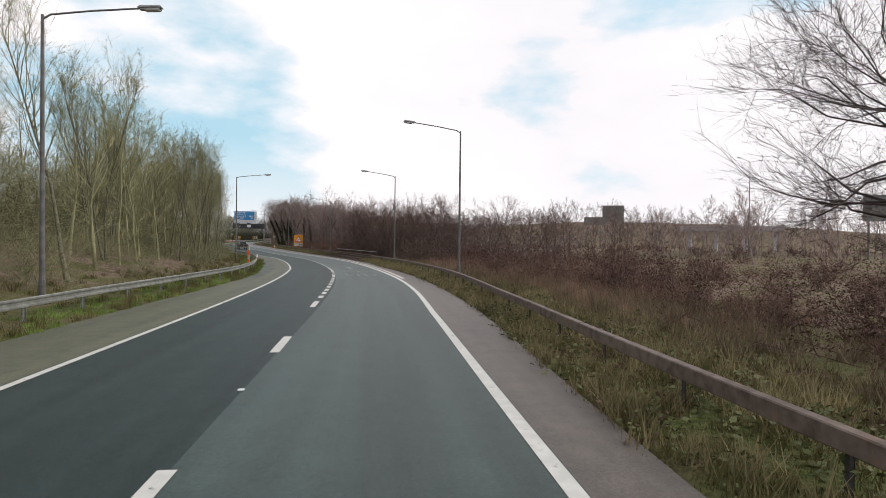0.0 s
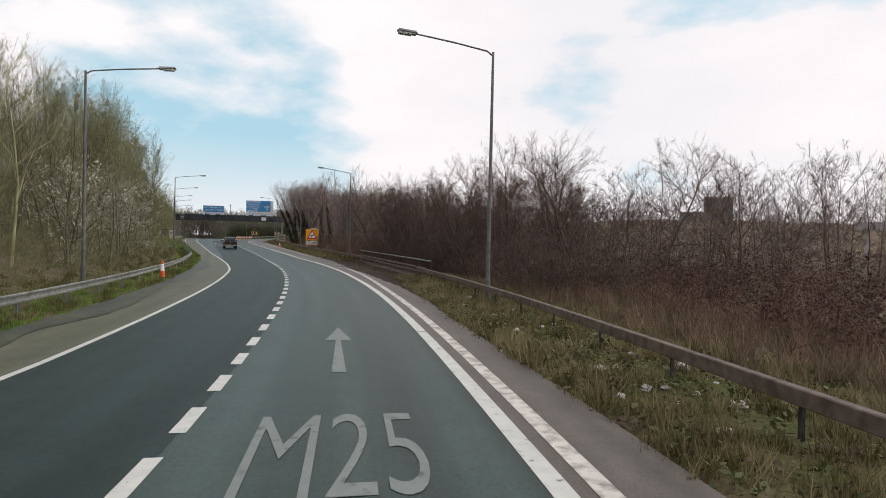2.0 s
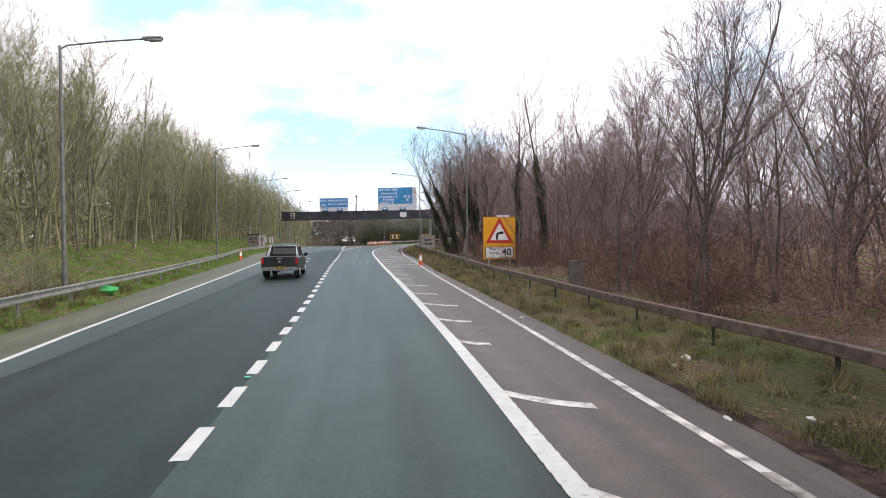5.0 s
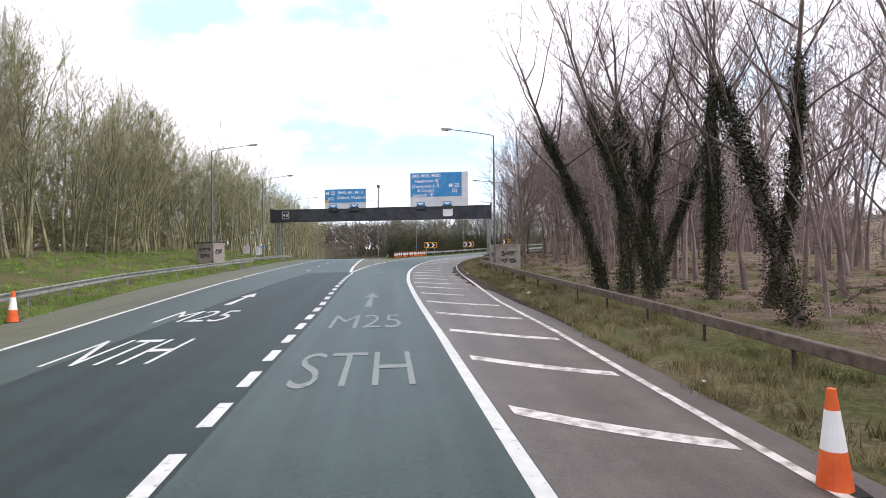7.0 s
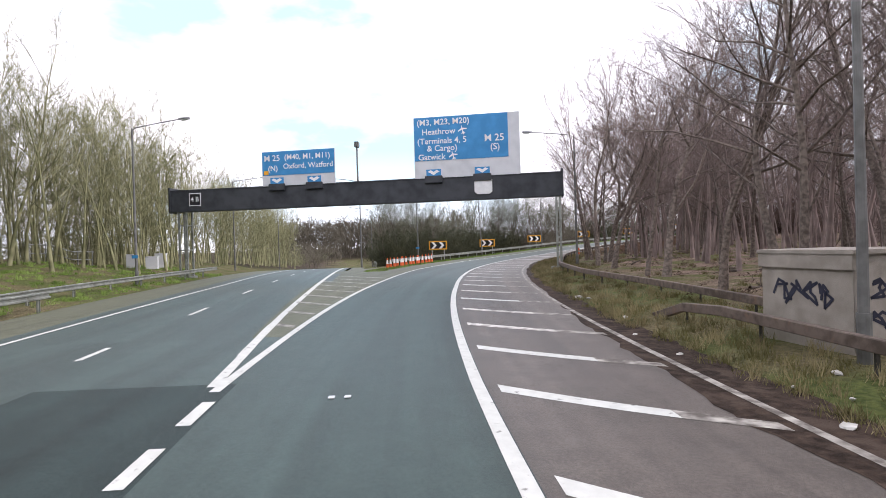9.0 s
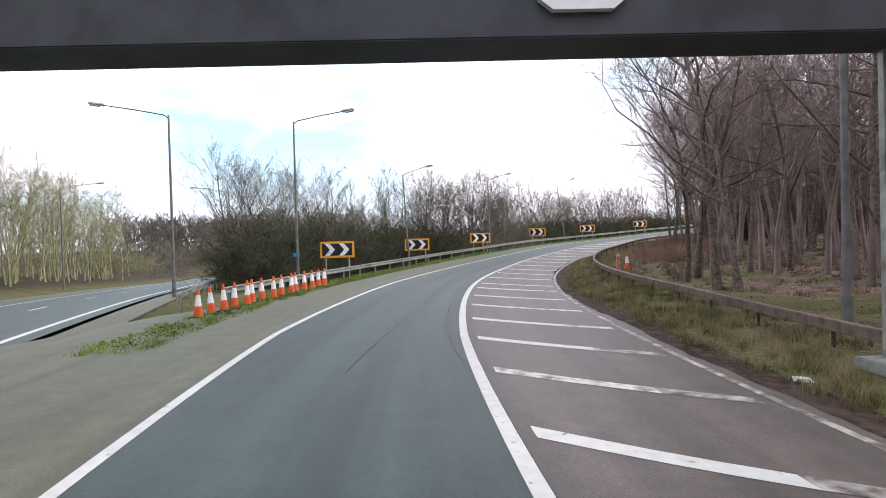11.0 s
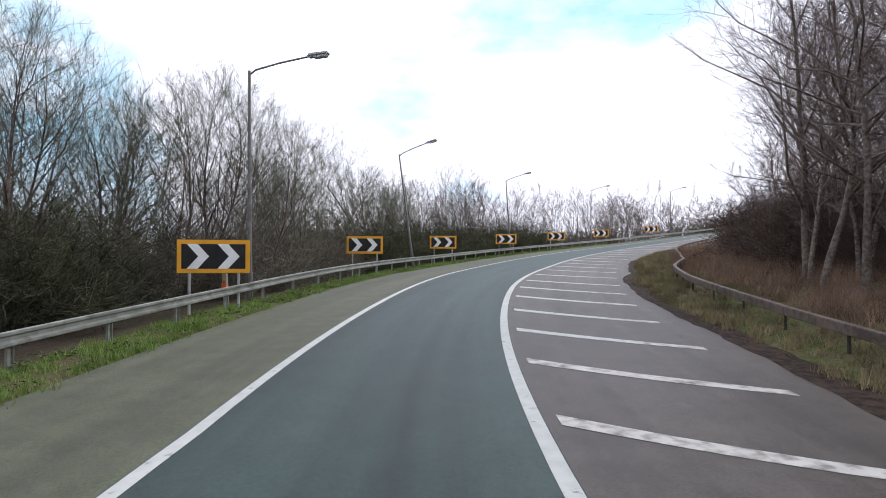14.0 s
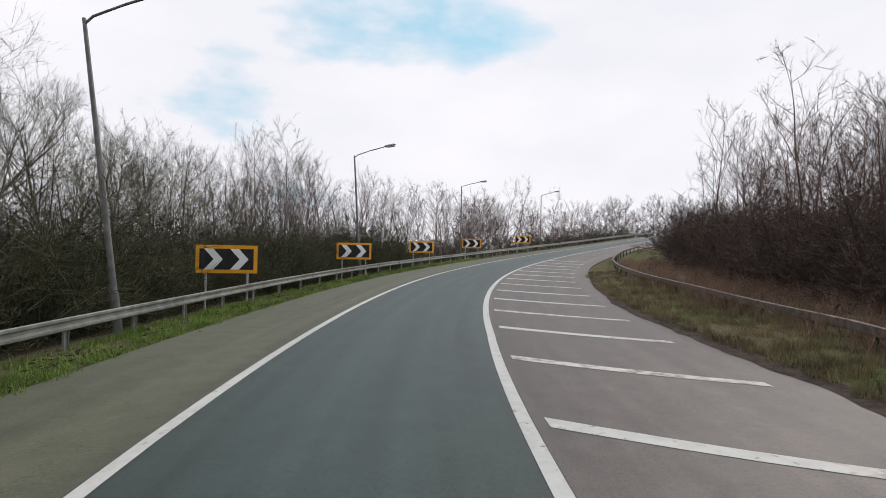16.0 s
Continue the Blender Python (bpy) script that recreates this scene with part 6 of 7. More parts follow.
plant(BROAD, spots_in(GEN, 18, 112, 150, 8.6, 22, 3.0, bias=1.6), GEN, 0.68, 0.88)
plant(OPEN, spots_in(GEN, 44, 158, 238, 9.8, 24, 4.0, bias=1.4), GEN, 0.85, 1.15)
plant(CROWN, [tuple(main_at(u, l)[:2]) for u, l in ((66, 7.6), (69, 9.5), (72, 8.0), (75, 10.5), (80, 8.5))], GEN, 0.80, 1.0)
plant(BROAD, spots_in(GEN, 8, 236, 262, 11.5, 24, 4.0, bias=1.3), GEN, 0.95, 1.15)
plant(DARK, spots_in(GEN, 12, 268, 320, 16, 30, 5.0, bias=1.3), GEN, 0.62, 0.85)
plant(CROWN, spots_in(GEN, 4, 239, 247, -14.5, -20, 4.0), GEN, 0.75, 0.95)
plant(CROWN, spots_in(GEN, 11, 259, 275, -13.0, -21, 3.5), GEN, 0.78, 0.98)
plant(CROWN, spots_in(GEN, 20, 272, 304, -12, -21, 4.0), GEN, 0.72, 0.98)
plant(OPEN, spots_in(GEN, 10, 238, 252, 14.5, 27, 4.0), GEN, 0.85, 1.05)
plant(OPEN, spots_in(GEN, 22, 250, 269, 13.8, 21, 4.0), GEN, 0.95, 1.2)
plant(OPEN, spots_in(GEN, 10, 264, 277, 14, 19, 4.0), GEN, 0.8, 0.95)
plant(OPEN, [tuple(at(s, lat)[:2]) for s, lat in ((258.0, 12.8), (261.5, 12.2), (264.0, 12.0), (266.5, 12.6), (269.0, 13.4))], random.Random(31), 0.92, 1.1)
plant(DARK, [tuple(at(s, lat)[:2]) for s, lat in ((97, 10.2), (99.5, 11.6), (102.0, 10.4), (105, 10.8), (98.2, 9.6), (103.4, 12.2))], random.Random(32), 0.7, 0.92)
plant(CROWN, [tuple(at(s, lat)[:2]) for s, lat in ((267, -12.8), (269.5, -14.6), (272, -12.8), (276, -13.4))], random.Random(33), 0.82, 0.96)
# taller dark trees that stand over the thicket behind the parapet
for k, (s, lat, grow_to) in enumerate(((78.5, 18.0, 10.2), (82.5, 21.5, 9.6), (90.0, 18.0, 9.0), (75.0, 24.0, 9.8))):
    p = at(s, lat)
    z = ground_z(p.x, p.y)
    tall_tree = tree("bare_tree", "tall dark bare tree with gnarled limbs behind the parapet", grow(295 + k, grow_to, 0.20, 0.26, 4.2, 16, 8, 9, 4, steep=0.4, bend=0.2, lean=0.12, rise=0.06), M_BARK_DARK, M_TWIG_DARK, "dark wood trees")
    k_up = (grow_to + p.z - z) / grow_to
    tall_tree.matrix_basis = pose(p.x, p.y, z - 0.05, 0, 0, 70 * k) @ Matrix.Diagonal((k_up, k_up, k_up, 1))
# the tree whose branches reach into the first view
p = at(13.2, 14.2)
reach = tree("bare_tree", "bare tree with long branches reaching over the brambles", grow(291, 12.0, 0.22, 0.14, 6.0, 40, 12, 9, 3, steep=0.05, bend=0.20, rise=0.0), M_TWIG_BLACK, M_TWIG_BLACK, "right wood trees")
reach.matrix_basis = pose(p.x, p.y, ground_z(p.x, p.y), 0, 0, 40)

# deep woods behind, too many to count
wide = [arrays(grow(320 + k, 11.0, 0.09, 0.18, 3.0, 12, 5, 7, 1, steep=0.5, coarse=1.8, cheap=True)) for k in range(6)]
thick = [arrays(grow(360 + k, 13.0, 0.10, 0.18, 2.7, 13, 5, 7, 1, steep=0.55, coarse=1.5, cheap=True)) for k in range(6)]
distant = [arrays(grow(380 + k, 12.0, 0.14, 0.10, 3.4, 12, 5, 5, 1, steep=0.45, coarse=6.0, cheap=True)) for k in range(6)]
middling = [arrays(grow(390 + k, 11.0, 0.11, 0.12, 3.4, 12, 5, 6, 1, steep=0.45, coarse=3.6, cheap=True)) for k in range(6)]
pole = [arrays(grow(340 + k, 13.5, 0.12, 0.34, 2.6, 11, 4, 7, 1, steep=0.55, coarse=1.7, cheap=True)) for k in range(6)]
scatter("woodland", "dense bare olive-brown wood behind the first trees", "wood", thick, spots_in(GEN, 170, -30, 112, -14.5, -32, 5, bias=1.2), M_TWIG_OLIVE, GEN, 0.76, 0.98)
scatter("woodland", "dense bare wood above the grass bank", "wood", thick, spots_in(GEN, 300, 104, 222, -19, -44, 9.0, bias=1.2), M_TWIG_OLIVE, GEN, 1.0, 1.25)
scatter("woodland", "far backing of the left wood", "wood", middling, spots_in(GEN, 150, 60, 250, -46, -72, 12), M_TWIG_OLIVE, GEN, 0.95, 1.25)
scatter("woodland", "close-grown bare wood beyond the huts", "wood", thick, spots_in(GEN, 120, 168, 226, -21, -36, 8.5), M_TWIG_OLIVE, GEN, 0.92, 1.18)
scatter("woodland", "close-grown bare wood where the carriageway dips", "wood", thick, spots_in(GEN, 140, 40, 130, -10.5, -20, 3.6, main_at), M_TWIG_OLIVE, GEN, 0.88, 1.12)
scatter("woodland", "close-grown bare trees outside the bend", "wood", thick, spots_in(GEN, 50, 272, 312, -14.0, -22, 5), M_TWIG_MID, GEN, 0.5, 0.75)
scatter("woodland", "close-grown bare poles inside the bend", "wood", pole, spots_in(GEN, 40, 240, 278, 18, 40, 6), M_TWIG, GEN, 0.75, 1.0)
scatter("woodland", "dense bare wood along the main carriageway", "wood", thick, spots_in(GEN, 110, 34, 150, -10, -34, 5, main_at, bias=1.5), M_TWIG_OLIVE, GEN, 0.80, 1.1)
scatter("woodland", "far bare wood along the dipping carriageway", "wood", distant, spots_in(GEN, 110, 140, 330, -8, -36, 3, main_at, bias=1.5), M_BRUSH_GREY, GEN, 0.55, 0.8)
scatter("woodland", "far bare wood on the near side of the carriageway", "wood", distant, spots_in(GEN, 110, 130, 330, 6.5, 40, 2.5, main_at, bias=1.6), M_TWIG_MID, GEN, 0.75, 1.05)
scatter("woodland", "bare wood between slip road and carriageway", "wood", thick, spots_in(GEN, 120, 72, 200, 8, 40, 8, main_at, bias=1.3), M_TWIG_MID, GEN, 0.70, 0.98)
scatter("woodland", "dense bare brown wood behind the parapet", "wood", wide, spots_in(GEN, 90, 104, 150, 14, 46, 5, bias=1.2), M_TWIG, GEN, 0.55, 0.8)
scatter("woodland", "dark bare wood deep behind the parapet", "wood", wide, spots_in(GEN, 110, 60, 106, 15, 46, 5, bias=1.2), M_TWIG_DARK, GEN, 0.52, 0.74)
scatter("woodland", "open wood of thin bare poles on leaf litter", "wood", pole, spots_in(GEN, 290, 148, 250, 13.5, 44, 6, bias=1.2), M_TWIG, GEN, 0.85, 1.15)
scatter("woodland", "bare trees behind the brambles", "wood", middling, spots_in(GEN, 150, -20, 85, 42, 90, 30), M_TWIG, GEN, 0.5, 0.8)
scatter("woodland", "far bare trees beyond the brambles", "wood", middling, spots_in(GEN, 120, 60, 260, 45, 130, 8, lambda y, x: Vector((x, y, 0))), M_TWIG, GEN, 0.7, 1.0)
scatter("woodland", "bare trees outside the bend", "wood", thick, spots_in(GEN, 90, 236, 320, -20, -44, 6, bias=1.2), M_BRUSH_GREY, GEN, 0.5, 0.75)
scatter("woodland", "bare trees further round the bend", "wood", thick, spots_in(GEN, 150, 296, 365, -12, -34, 5, bias=1.4), M_TWIG, GEN, 0.62, 0.85)
scatter("woodland", "far bare trees at the end of the bend", "wood", middling, spots_in(GEN, 110, 355, 430, -12, -44, 5, bias=1.4), M_TWIG, GEN, 0.6, 0.85)
scatter("woodland", "far wooded rise beyond the carriageway", "wood", distant, spots_in(GEN, 330, 300, 390, -60, 60, 2, main_at), M_BRUSH_GREY, GEN, 1.4, 1.9)
scatter("woodland", "bare trees inside the bend", "wood", wide, spots_in(GEN, 90, 262, 330, 20, 48, 6), M_TWIG_DARK, GEN, 0.65, 0.9)

# scrub: many-stemmed brush
def bush(seed, tall, stems, subs, wide_angle, twig=0.010, reach=0.25, coarse_stem=False):
    """A thicket of crooked, arching stems with twigs that point every way."""
    r = random.Random(seed)
    acc = ([], [])
    for _ in range(stems):
        az, el = r.uniform(0, 2 * math.pi), r.uniform(wide_angle * 0.75, 1.45)
        d = Vector((math.cos(az) * math.cos(el), math.sin(az) * math.cos(el), math.sin(el)))
        p = Vector((r.gauss(0, 0.45), r.gauss(0, 0.45), -0.1))
        pts = limb(r, p, d, tall * r.uniform(0.5, 1.1), 0.30, -0.06, 3)
        tube(acc, pts[::3] if coarse_stem else pts, [0.014, 0.003] if coarse_stem else [0.016, 0.012, 0.008, 0.003], 3)
        for _ in range(subs):
            g = r.uniform(0.1, 1)
            j = min(2, int(g * 3))
            q = pts[j].lerp(pts[j + 1], g * 3 - j)
            d2 = ((pts[j + 1] - pts[j]).normalized() * 0.7 + Vector((r.gauss(0, 0.75), r.gauss(0, 0.75), r.gauss(0.05, 0.6)))).normalized()
            sliver(acc, r, q, q + d2 * (tall * r.uniform(0.25, 1.0) * reach), twig)
    return np.array(acc[0], np.float32), np.array(acc[1], np.int32)


def leafy(seed, tall, n, size):
    """A low bramble mound: arching stems with dead leaves on them."""
    r = random.Random(seed)
    v, t = bush(seed, tall, 14, 14, 0.35, 0.009, 0.25, True)
    pts = [Vector(v[r.randrange(len(v))]) for _ in range(60)]
    lv, lt = leaf_cloud(r, pts, size, n, 0.18)
    return np.concatenate([v, np.array(lv, np.float32)]), np.concatenate([t, np.array(lt, np.int32) + len(v)])


brush = [bush(400 + k, 3.6, 16, 26, 0.75, 0.008, 0.25, True) for k in range(4)]
low_brush = [bush(420 + k, 1.8, 16, 14, 0.8, 0.008) for k in range(4)]
bramble = [leafy(440 + k, 1.8, 460, 0.032) for k in range(4)]
dense_brush = [bush(460 + k, 3.6, 16, 22, 0.70, 0.030, 0.25, True) for k in range(4)]
fine_brush = [bush(470 + k, 4.2, 20, 44, 0.90, 0.011, 0.22, True) for k in range(4)]
copse = [bush(480 + k, 8.5, 16, 26, 1.12, 0.030, 0.17, True) for k in range(4)]
scatter("woodland", "tangled olive young growth deep in the left wood", "wood", copse, spots_in(GEN, 110, -20, 112, -18, -34, 6), M_TWIG_OLIVE, GEN, 0.7, 1.0)
scatter("woodland", "tangled olive young growth behind the grass bank", "wood", copse, spots_in(GEN, 260, 104, 226, -21, -46, 9), M_TWIG_OLIVE, GEN, 0.6, 1.0)
scatter("woodland", "tangled young growth along the carriageway", "wood", copse, spots_in(GEN, 70, 28, 330, -16, -34, 7, main_at), M_TWIG_OLIVE, GEN, 0.8, 1.1)
scatter("woodland", "tangled brown young growth in the right wood", "wood", copse, spots_in(GEN, 70, 70, 150, 22, 40, 6), M_TWIG, GEN, 0.65, 0.9)
scatter("woodland", "tangled young growth deep in the open wood", "wood", copse, spots_in(GEN, 70, 150, 270, 34, 52, 9), M_TWIG, GEN, 0.8, 1.1)
scatter("woodland", "tangled young growth outside the bend", "wood", copse, spots_in(GEN, 40, 240, 340, -26, -46, 6), M_TWIG_MID, GEN, 0.45, 0.7)
scatter("scrub", "far dark bramble banks", "brambles", dense_brush, spots_in(GEN, 130, 30, 250, 36, 130, 8, lambda y, x: Vector((x, y, 0))), M_BRAMBLE, GEN, 0.5, 0.95)
scatter("brambles", "dark red-brown bramble thicket behind the barrier", "brambles", bramble, spots_in(GEN, 380, -5, 74, 10.0, 34, 4.2, bias=1.3), M_BRAMBLE, GEN, 0.6, 1.6)
scatter("scrub", "dry tangled scrub at the wood's edge", "scrub", low_brush, spots_in(GEN, 70, 30, 66, 7.5, 16, 2.5), M_BRUSH_LIGHT, GEN, 0.5, 1.0)
scatter("scrub", "red-brown tangled undergrowth along the right wood", "scrub", brush, spots_in(GEN, 130, 106, 146, 8.6, 17, 2.8, bias=1.3), M_THICKET_RED, GEN, 0.6, 1.0)
scatter("scrub", "olive undergrowth at the foot of the left wood", "scrub", brush, spots_in(GEN, 240, -10, 128, -12.5, -20, 3.0, bias=1.4), M_TWIG_OLIVE, GEN, 0.55, 1.0)
scatter("scrub", "dark dense brush outside the bend", "scrub", fine_brush, spots_in(GEN, 260, 226, 262, -12.8, -19, 3.0), M_BRUSH, GEN, 1.0, 1.35)
scatter("scrub", "grey-brown dense brush outside the bend", "scrub", fine_brush, spots_in(GEN, 200, 258, 318, -13.5, -20, 3.0), M_BRUSH_GREY, GEN, 0.9, 1.3)
scatter("scrub", "grey-green brush behind the outer barrier", "scrub", fine_brush, spots_in(GEN, 50, 266, 281, -10.6, -15, 2.5), M_BRUSH_GREY, GEN, 0.7, 1.05)
scatter("scrub", "dark green brush behind the outer barrier", "scrub", fine_brush, spots_in(GEN, 150, 281, 320, -10.2, -15, 2.5), M_BRUSH, GEN, 0.85, 1.25)
scatter("scrub", "dark dense brush further round the bend", "scrub", dense_brush, spots_in(GEN, 230, 262, 400, -15.5, -24, 3.0), M_BRUSH_GREY, GEN, 0.9, 1.3)
scatter("scrub", "dark tangled undergrowth behind the parapet", "scrub", brush, spots_in(GEN, 170, 62, 94, 8.4, 18, 3.0, bias=1.2), M_THICKET, GEN, 0.7, 1.15)
scatter("scrub", "dark undergrowth beyond the parapet", "scrub", brush, spots_in(GEN, 60, 92, 106, 8.6, 17, 3.0, bias=1.2), M_THICKET, GEN, 0.65, 1.05)
scatter("scrub", "dark brush between slip road and carriageway", "scrub", dense_brush, spots_in(GEN, 170, 62, 260, 8.0, 26, 7.5, main_at), M_BRUSH, GEN, 0.9, 1.4)
scatter("scrub", "brown bushes on the bank inside the bend", "scrub", brush, spots_in(GEN, 80, 262, 276, 15.5, 24, 4.5, bias=1.3), M_THICKET, GEN, 0.85, 1.2)
scatter("scrub", "tall dark bushes on the bank inside the bend", "scrub", fine_brush, spots_in(GEN, 330, 272, 340, 14.5, 28, 4.5, bias=1.3), M_THICKET, GEN, 0.9, 1.35)
scatter("woodland", "dark close-grown trees above the inner bank", "wood", thick, spots_in(GEN, 85, 272, 335, 17.0, 32, 5), M_TWIG_DARK, GEN, 0.68, 0.98)
scatter("woodland", "dark close-grown trees behind the bend sign", "wood", thick, spots_in(GEN, 50, 104, 152, 11.5, 24, 4), M_TWIG, GEN, 0.5, 0.74)
scatter("scrub", "dry red-brown stalks behind the inner barrier", "scrub", low_brush, spots_in(GEN, 220, 222, 300, 9.8, 17, 2.5), M_BRUSH_LIGHT, GEN, 0.35, 0.7)

# ivy on trunks by the hut, blossom bushes by the outer lane
ivy_wood = [grow(500 + k, 13, 0.17, 0.3, 3.2, 14, 6, 6, 2, steep=0.6, lean=0.12) for k in range(3)]
for k, (s, lat) in enumerate(((158.6, 9.0), (157.2, 9.2), (158.4, 11.2), (155.6, 9.6), (156.9, 12.6), (159.8, 10.3), (160.6, 12.2), (154.2, 11.0), (152.0, 11.4), (149.0, 10.2), (139.0, 10.6), (137.0, 12.0))):
    p = at(s, lat)
    g = ivy_wood[k % 3]
    ob = tree("ivy_tree", "bare tree with its trunk wrapped in dark ivy", g, M_BARK_DARK, M_TWIG, "ivy-clad trees")
    rings = [sum((Vector(v) for v in g[0][0][6 * i:6 * i + 6]), Vector()) / 6 for i in range(7)]
    trunk_pts = [rings[i].lerp(rings[i + 1], f / 12) for i in range(6) for f in range(12)]
    rr = random.Random(900 + k)
    lv, lt = [], []
    for a in range(0, 60, 4):
        gv, gt = leaf_cloud(rr, trunk_pts[a:a + 8], 0.031, rr.randrange(600, 1200), rr.uniform(0.07, 0.20))
        lt += [tuple(q + len(lv) for q in f) for f in gt]
        lv += gv
    part("ivy", tri_mesh("ivy", lv, lt, M_IVY), ob, "dark ivy leaves")
    ob.matrix_basis = pose(p.x, p.y, ground_z(p.x, p.y), 0, GEN.uniform(-3, 3), GEN.uniform(0, 360))
for s, lat, k in ((76, -13.5, 1.0), (81, -14.5, 1.15), (87, -13.6, 0.9), (93, -15, 1.1), (99, -14.2, 0.8)):
    p = at(s, lat)
    g = grow(int(520 + s), 6.4 * k, 0.09, 0.10, 2.2, 10, 6, 5, 1, steep=0.5, lean=0.1, stems=3)
    ob = tree("blossom_tree", "early white-flowering bush at the wood's edge", g, M_BARK_OLIVE, M_TWIG_OLIVE, "blossom bushes")
    pts = [Vector(v) for v in g[1][0][::7]]
    lv, lt = leaf_cloud(random.Random(int(s)), pts, 0.05, 2200, 0.08)
    part("blossom", tri_mesh("blossom", lv, lt, M_BLOSSOM), ob, "small white blossom")
    ob.matrix_basis = pose(p.x, p.y, ground_z(p.x, p.y), 0, 0, GEN.uniform(0, 360))


# ---- grass ----
def tuft(seed, n, tall, wide_spread):
    r = random.Random(seed)
    v, t = [], []
    for _ in range(n):
        a, b = r.uniform(0, 2 * math.pi), r.uniform(0, wide_spread)
        x, y = math.cos(a) * b, math.sin(a) * b
        h, w = tall * r.uniform(0.4, 1.2), 0.011
        dx, dy = r.gauss(0, 0.35) * h, r.gauss(0, 0.35) * h
        c, s = math.cos(a + 1.5) * w, math.sin(a + 1.5) * w
        k = len(v)
        v += [(x - c, y - s, -0.02), (x + c, y + s, -0.02), (x + dx, y + dy, h)]
        t += [(k, k + 1, k + 2)]
    return np.array(v, np.float32), np.array(t, np.int32)


grass = [tuft(600 + k, 44, 0.17, 0.32) for k in range(4)]
tall_grass = [tuft(620 + k, 46, 0.36, 0.34) for k in range(4)]


def verge(name, label, kinds, mat, n, s0, s1, edge, w, r, side, lo=0.6, hi=1.2):
    spots = []
    for _ in range(n):
        s = r.uniform(s0, s1)
        p = at(s, edge(s) + side * (0.05 + r.random() ** 1.3 * w))
        spots.append((p.x, p.y))
    return scatter(name, label, "grass", kinds, spots, mat, r, lo, hi)


verge("grass", "dry yellowish grass under the right barrier", tall_grass, M_GRASS_DRY, 1100, 0, 75, RIGHT_EDGE, 4.5, GEN, 1)
scatter("grass", "tan dead grass in front of the brambles", "grass", tall_grass, spots_in(GEN, 1000, -4, 72, 6.5, 12.5, 2.0), M_GRASS_TAN, GEN, 0.7, 1.7)
verge("grass", "green grass and weeds under the right barrier", grass, M_GRASS, 1700, 0, 75, RIGHT_EDGE, 5.0, GEN, 1)
verge("grass", "dry grass strip beside the hatched strip", tall_grass, M_GRASS_DRY, 1800, 100, 300, RIGHT_EDGE, 3.2, GEN, 1, 0.5, 0.9)
verge("grass", "short green grass beside the hatched strip", grass, M_GRASS, 900, 100, 230, RIGHT_EDGE, 3.6, GEN, 1)
verge("grass", "tan dead grass along the inner verge of the bend", grass, M_GRASS_TAN, 900, 222, 310, RIGHT_EDGE, 3.6, GEN, 1, 0.6, 1.3)
verge("grass", "fresh green grass under the outer barrier", grass, M_GRASS_BRIGHT, 1265, 0, 130, LEFT_EDGE, 2.2, GEN, -1, 0.5, 1.0)
verge("grass", "tufted grass at the foot of the left bank", tall_grass, M_GRASS, 804, 0, 130, LEFT_EDGE, 5.5, GEN, -1)
verge("grass", "bright grass on the open bank by the gantry", grass, M_GRASS_BRIGHT, 2800, 128, 214, LEFT_EDGE, 12, GEN, -1, 0.7, 1.3)
verge("grass", "bright weedy grass under the barrier outside the bend", grass, M_GRASS_BRIGHT, 1494, 212, 330, SLIP_EDGE, 1.6, GEN, -1, 0.6, 1.2)

reed = [tuft(660 + k, 34, 0.85, 0.45) for k in range(4)]
scatter("dry_stalks", "red-brown dry stalks on the bank inside the bend", "dry stalks", reed, spots_in(GEN, 1100, 238, 320, 9.4, 17, 2.3), M_REED, GEN, 0.5, 1.0)
scatter("dry_stalks", "red-brown dry stalks in front of the brambles", "dry stalks", reed, spots_in(GEN, 380, 18, 72, 7.5, 14, 4.0), M_REED, GEN, 0.6, 1.1)
weed = []
for k in range(4):
    r = random.Random(640 + k)
    lv, lt = leaf_cloud(r, [Vector((0, 0, 0.07))], 0.05, 26, 0.13)
    weed.append((np.array(lv, np.float32) * np.array((1, 1, 0.6), np.float32), np.array(lt, np.int32)))
verge("weeds", "low broad-leaved weeds in the verge", weed, M_WEED, 900, 0, 76, RIGHT_EDGE, 4.5, GEN, 1, 0.7, 1.5)
verge("weeds", "low broad-leaved weeds along the shoulder", weed, M_WEED, 420, 212, 320, SLIP_EDGE, 1.4, GEN, -1, 0.6, 1.2)
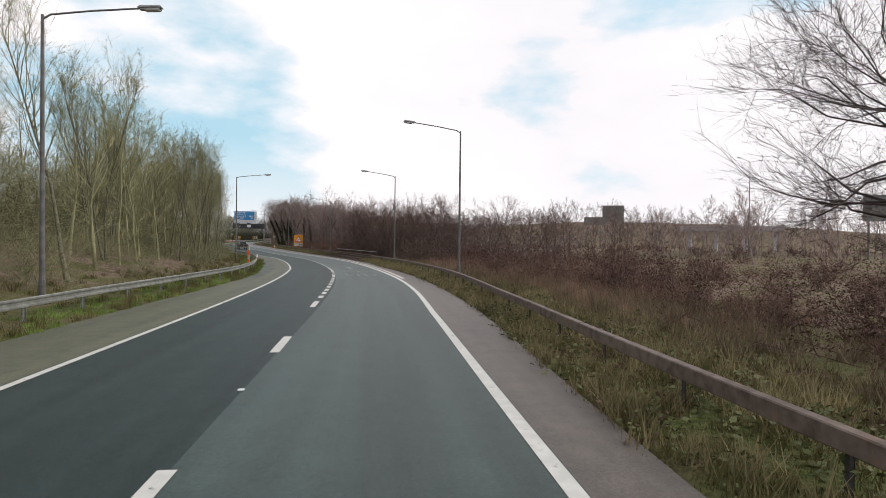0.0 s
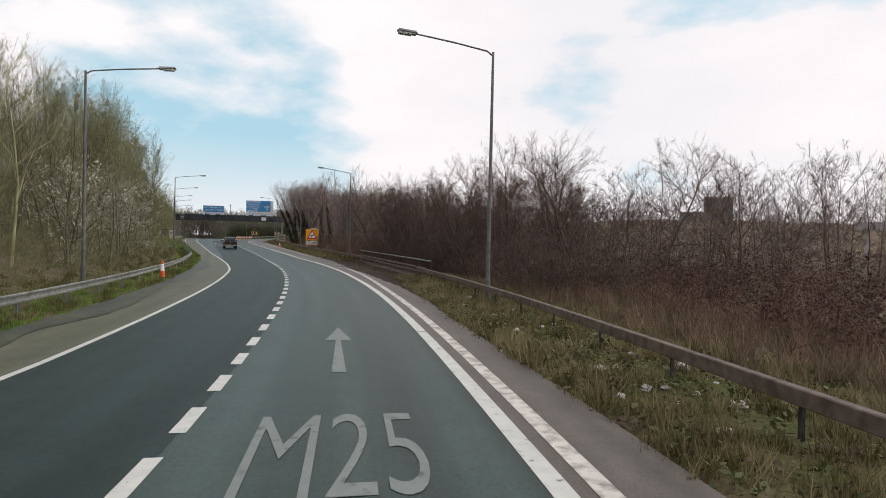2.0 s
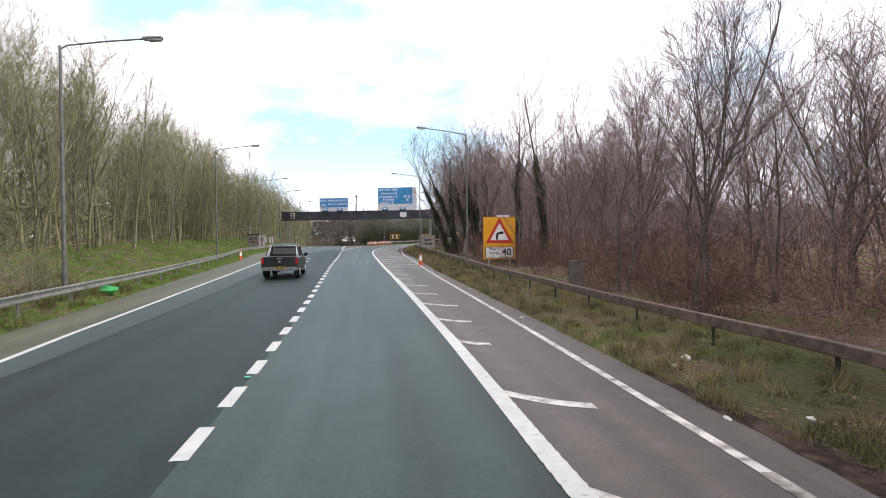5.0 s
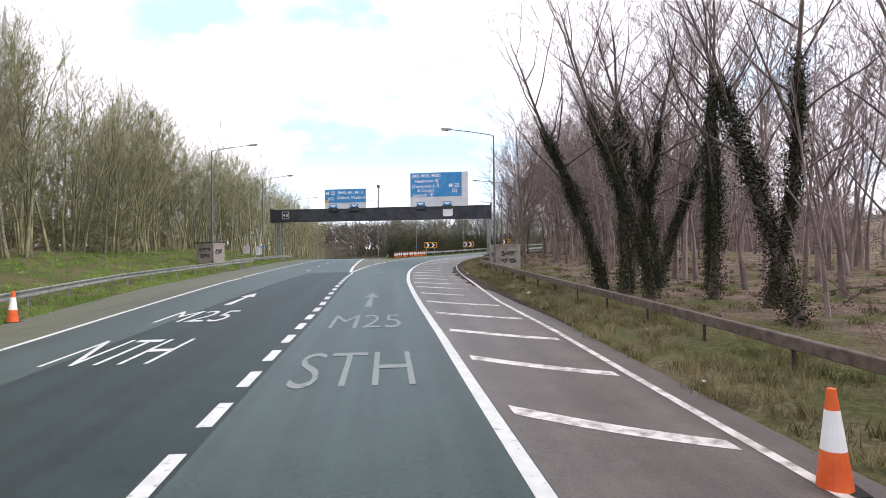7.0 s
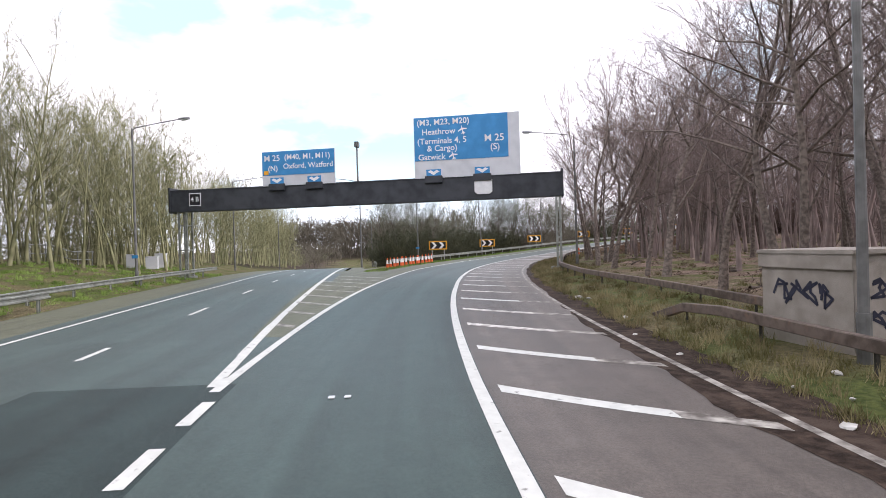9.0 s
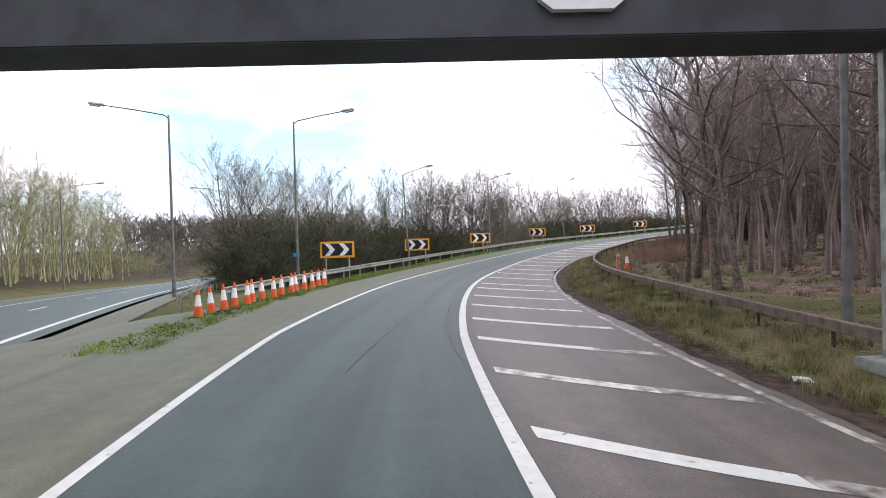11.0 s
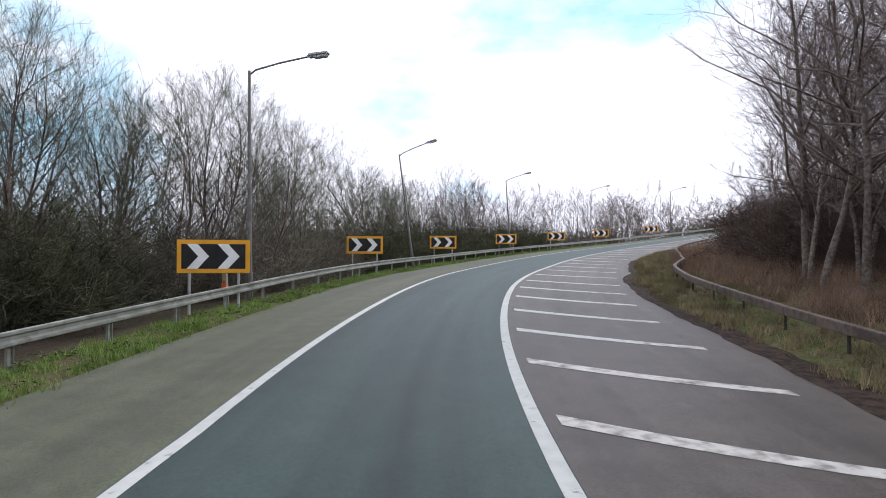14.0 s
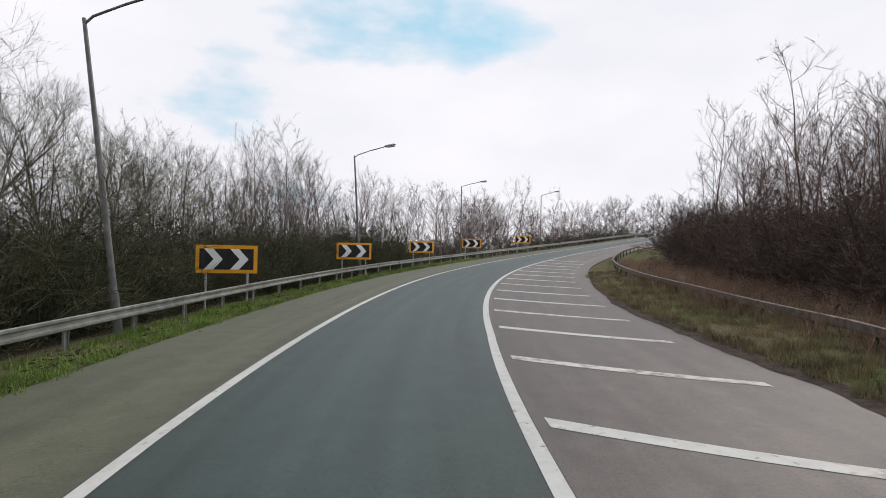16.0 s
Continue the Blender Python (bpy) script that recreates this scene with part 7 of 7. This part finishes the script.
verge("dead_leaves", "brown dead leaves on bare soil by the parapet", weed, M_LEAF, 800, 64, 108, lambda s: RIGHT_EDGE(s) - 1.2, 4.0, GEN, 1, 0.3, 0.75)
verge("dead_leaves", "small brown leaves and twigs trodden into wet mud", weed, M_LEAF, 1500, 66, 106, lambda s: RIGHT_EDGE(s) - 1.0, 2.6, random.Random(41), 1, 0.15, 0.4)
scatter("dead_leaves", "brown dead leaves and twigs on the wood floor", "leaf litter", weed, spots_in(GEN, 1500, 148, 262, 8.6, 24, 2.5, bias=1.4), M_LEAF, GEN, 0.4, 1.0)
scatter("grass", "mossy grass clumps on the wood floor", "grass", grass, spots_in(GEN, 700, 148, 262, 8.6, 26, 2.5), M_GRASS, GEN, 0.6, 1.3)

# fallen branches on the wood floor
for k in range(30):
    p = at(GEN.uniform(150, 236), GEN.uniform(10.5, 19))
    acc = ([], [])
    d = Vector((GEN.uniform(-1, 1), GEN.uniform(-1, 1), 0.12))
    pts = limb(GEN, Vector((0, 0, 0.05)), d, GEN.uniform(1.0, 2.6), 0.12, -0.02, 5)
    tube(acc, pts, [0.06, 0.055, 0.045, 0.035, 0.02, 0.006], 6)
    for _ in range(3):
        tube(acc, limb(GEN, pts[2], Vector((GEN.gauss(0, 1), GEN.gauss(0, 1), 0.6)), 0.7, 0.2, 0, 3), [0.025, 0.02, 0.012, 0.004], 4)
    ob = tagged(new("fallen_branch", tri_mesh("fallen_branch", *acc, M_BARK)), "fallen branch on leaf litter", "branch", "fallen branches")
    ob.matrix_basis = pose(p.x, p.y, ground_z(p.x, p.y), 0, 0, 0)
VERGE = random.Random(91)
verge("dead_leaves", "brown dead leaves and stems among the verge grass", weed, M_LEAF, 700, 6, 76, RIGHT_EDGE, 4.5, VERGE, 1, 0.5, 1.1)
scatter("dead_stems", "dark dead stems among the verge grass", "dead stems", low_brush, spots_in(VERGE, 150, 6, 72, 4.2, 8.5, 0.3), M_THICKET, VERGE, 0.12, 0.26)
scatter("dry_stalks", "pale dry stalks standing over the brambles", "dry stalks", reed, spots_in(VERGE, 180, 14, 74, 7.0, 15, 2.5), M_REED, VERGE, 0.6, 1.0)
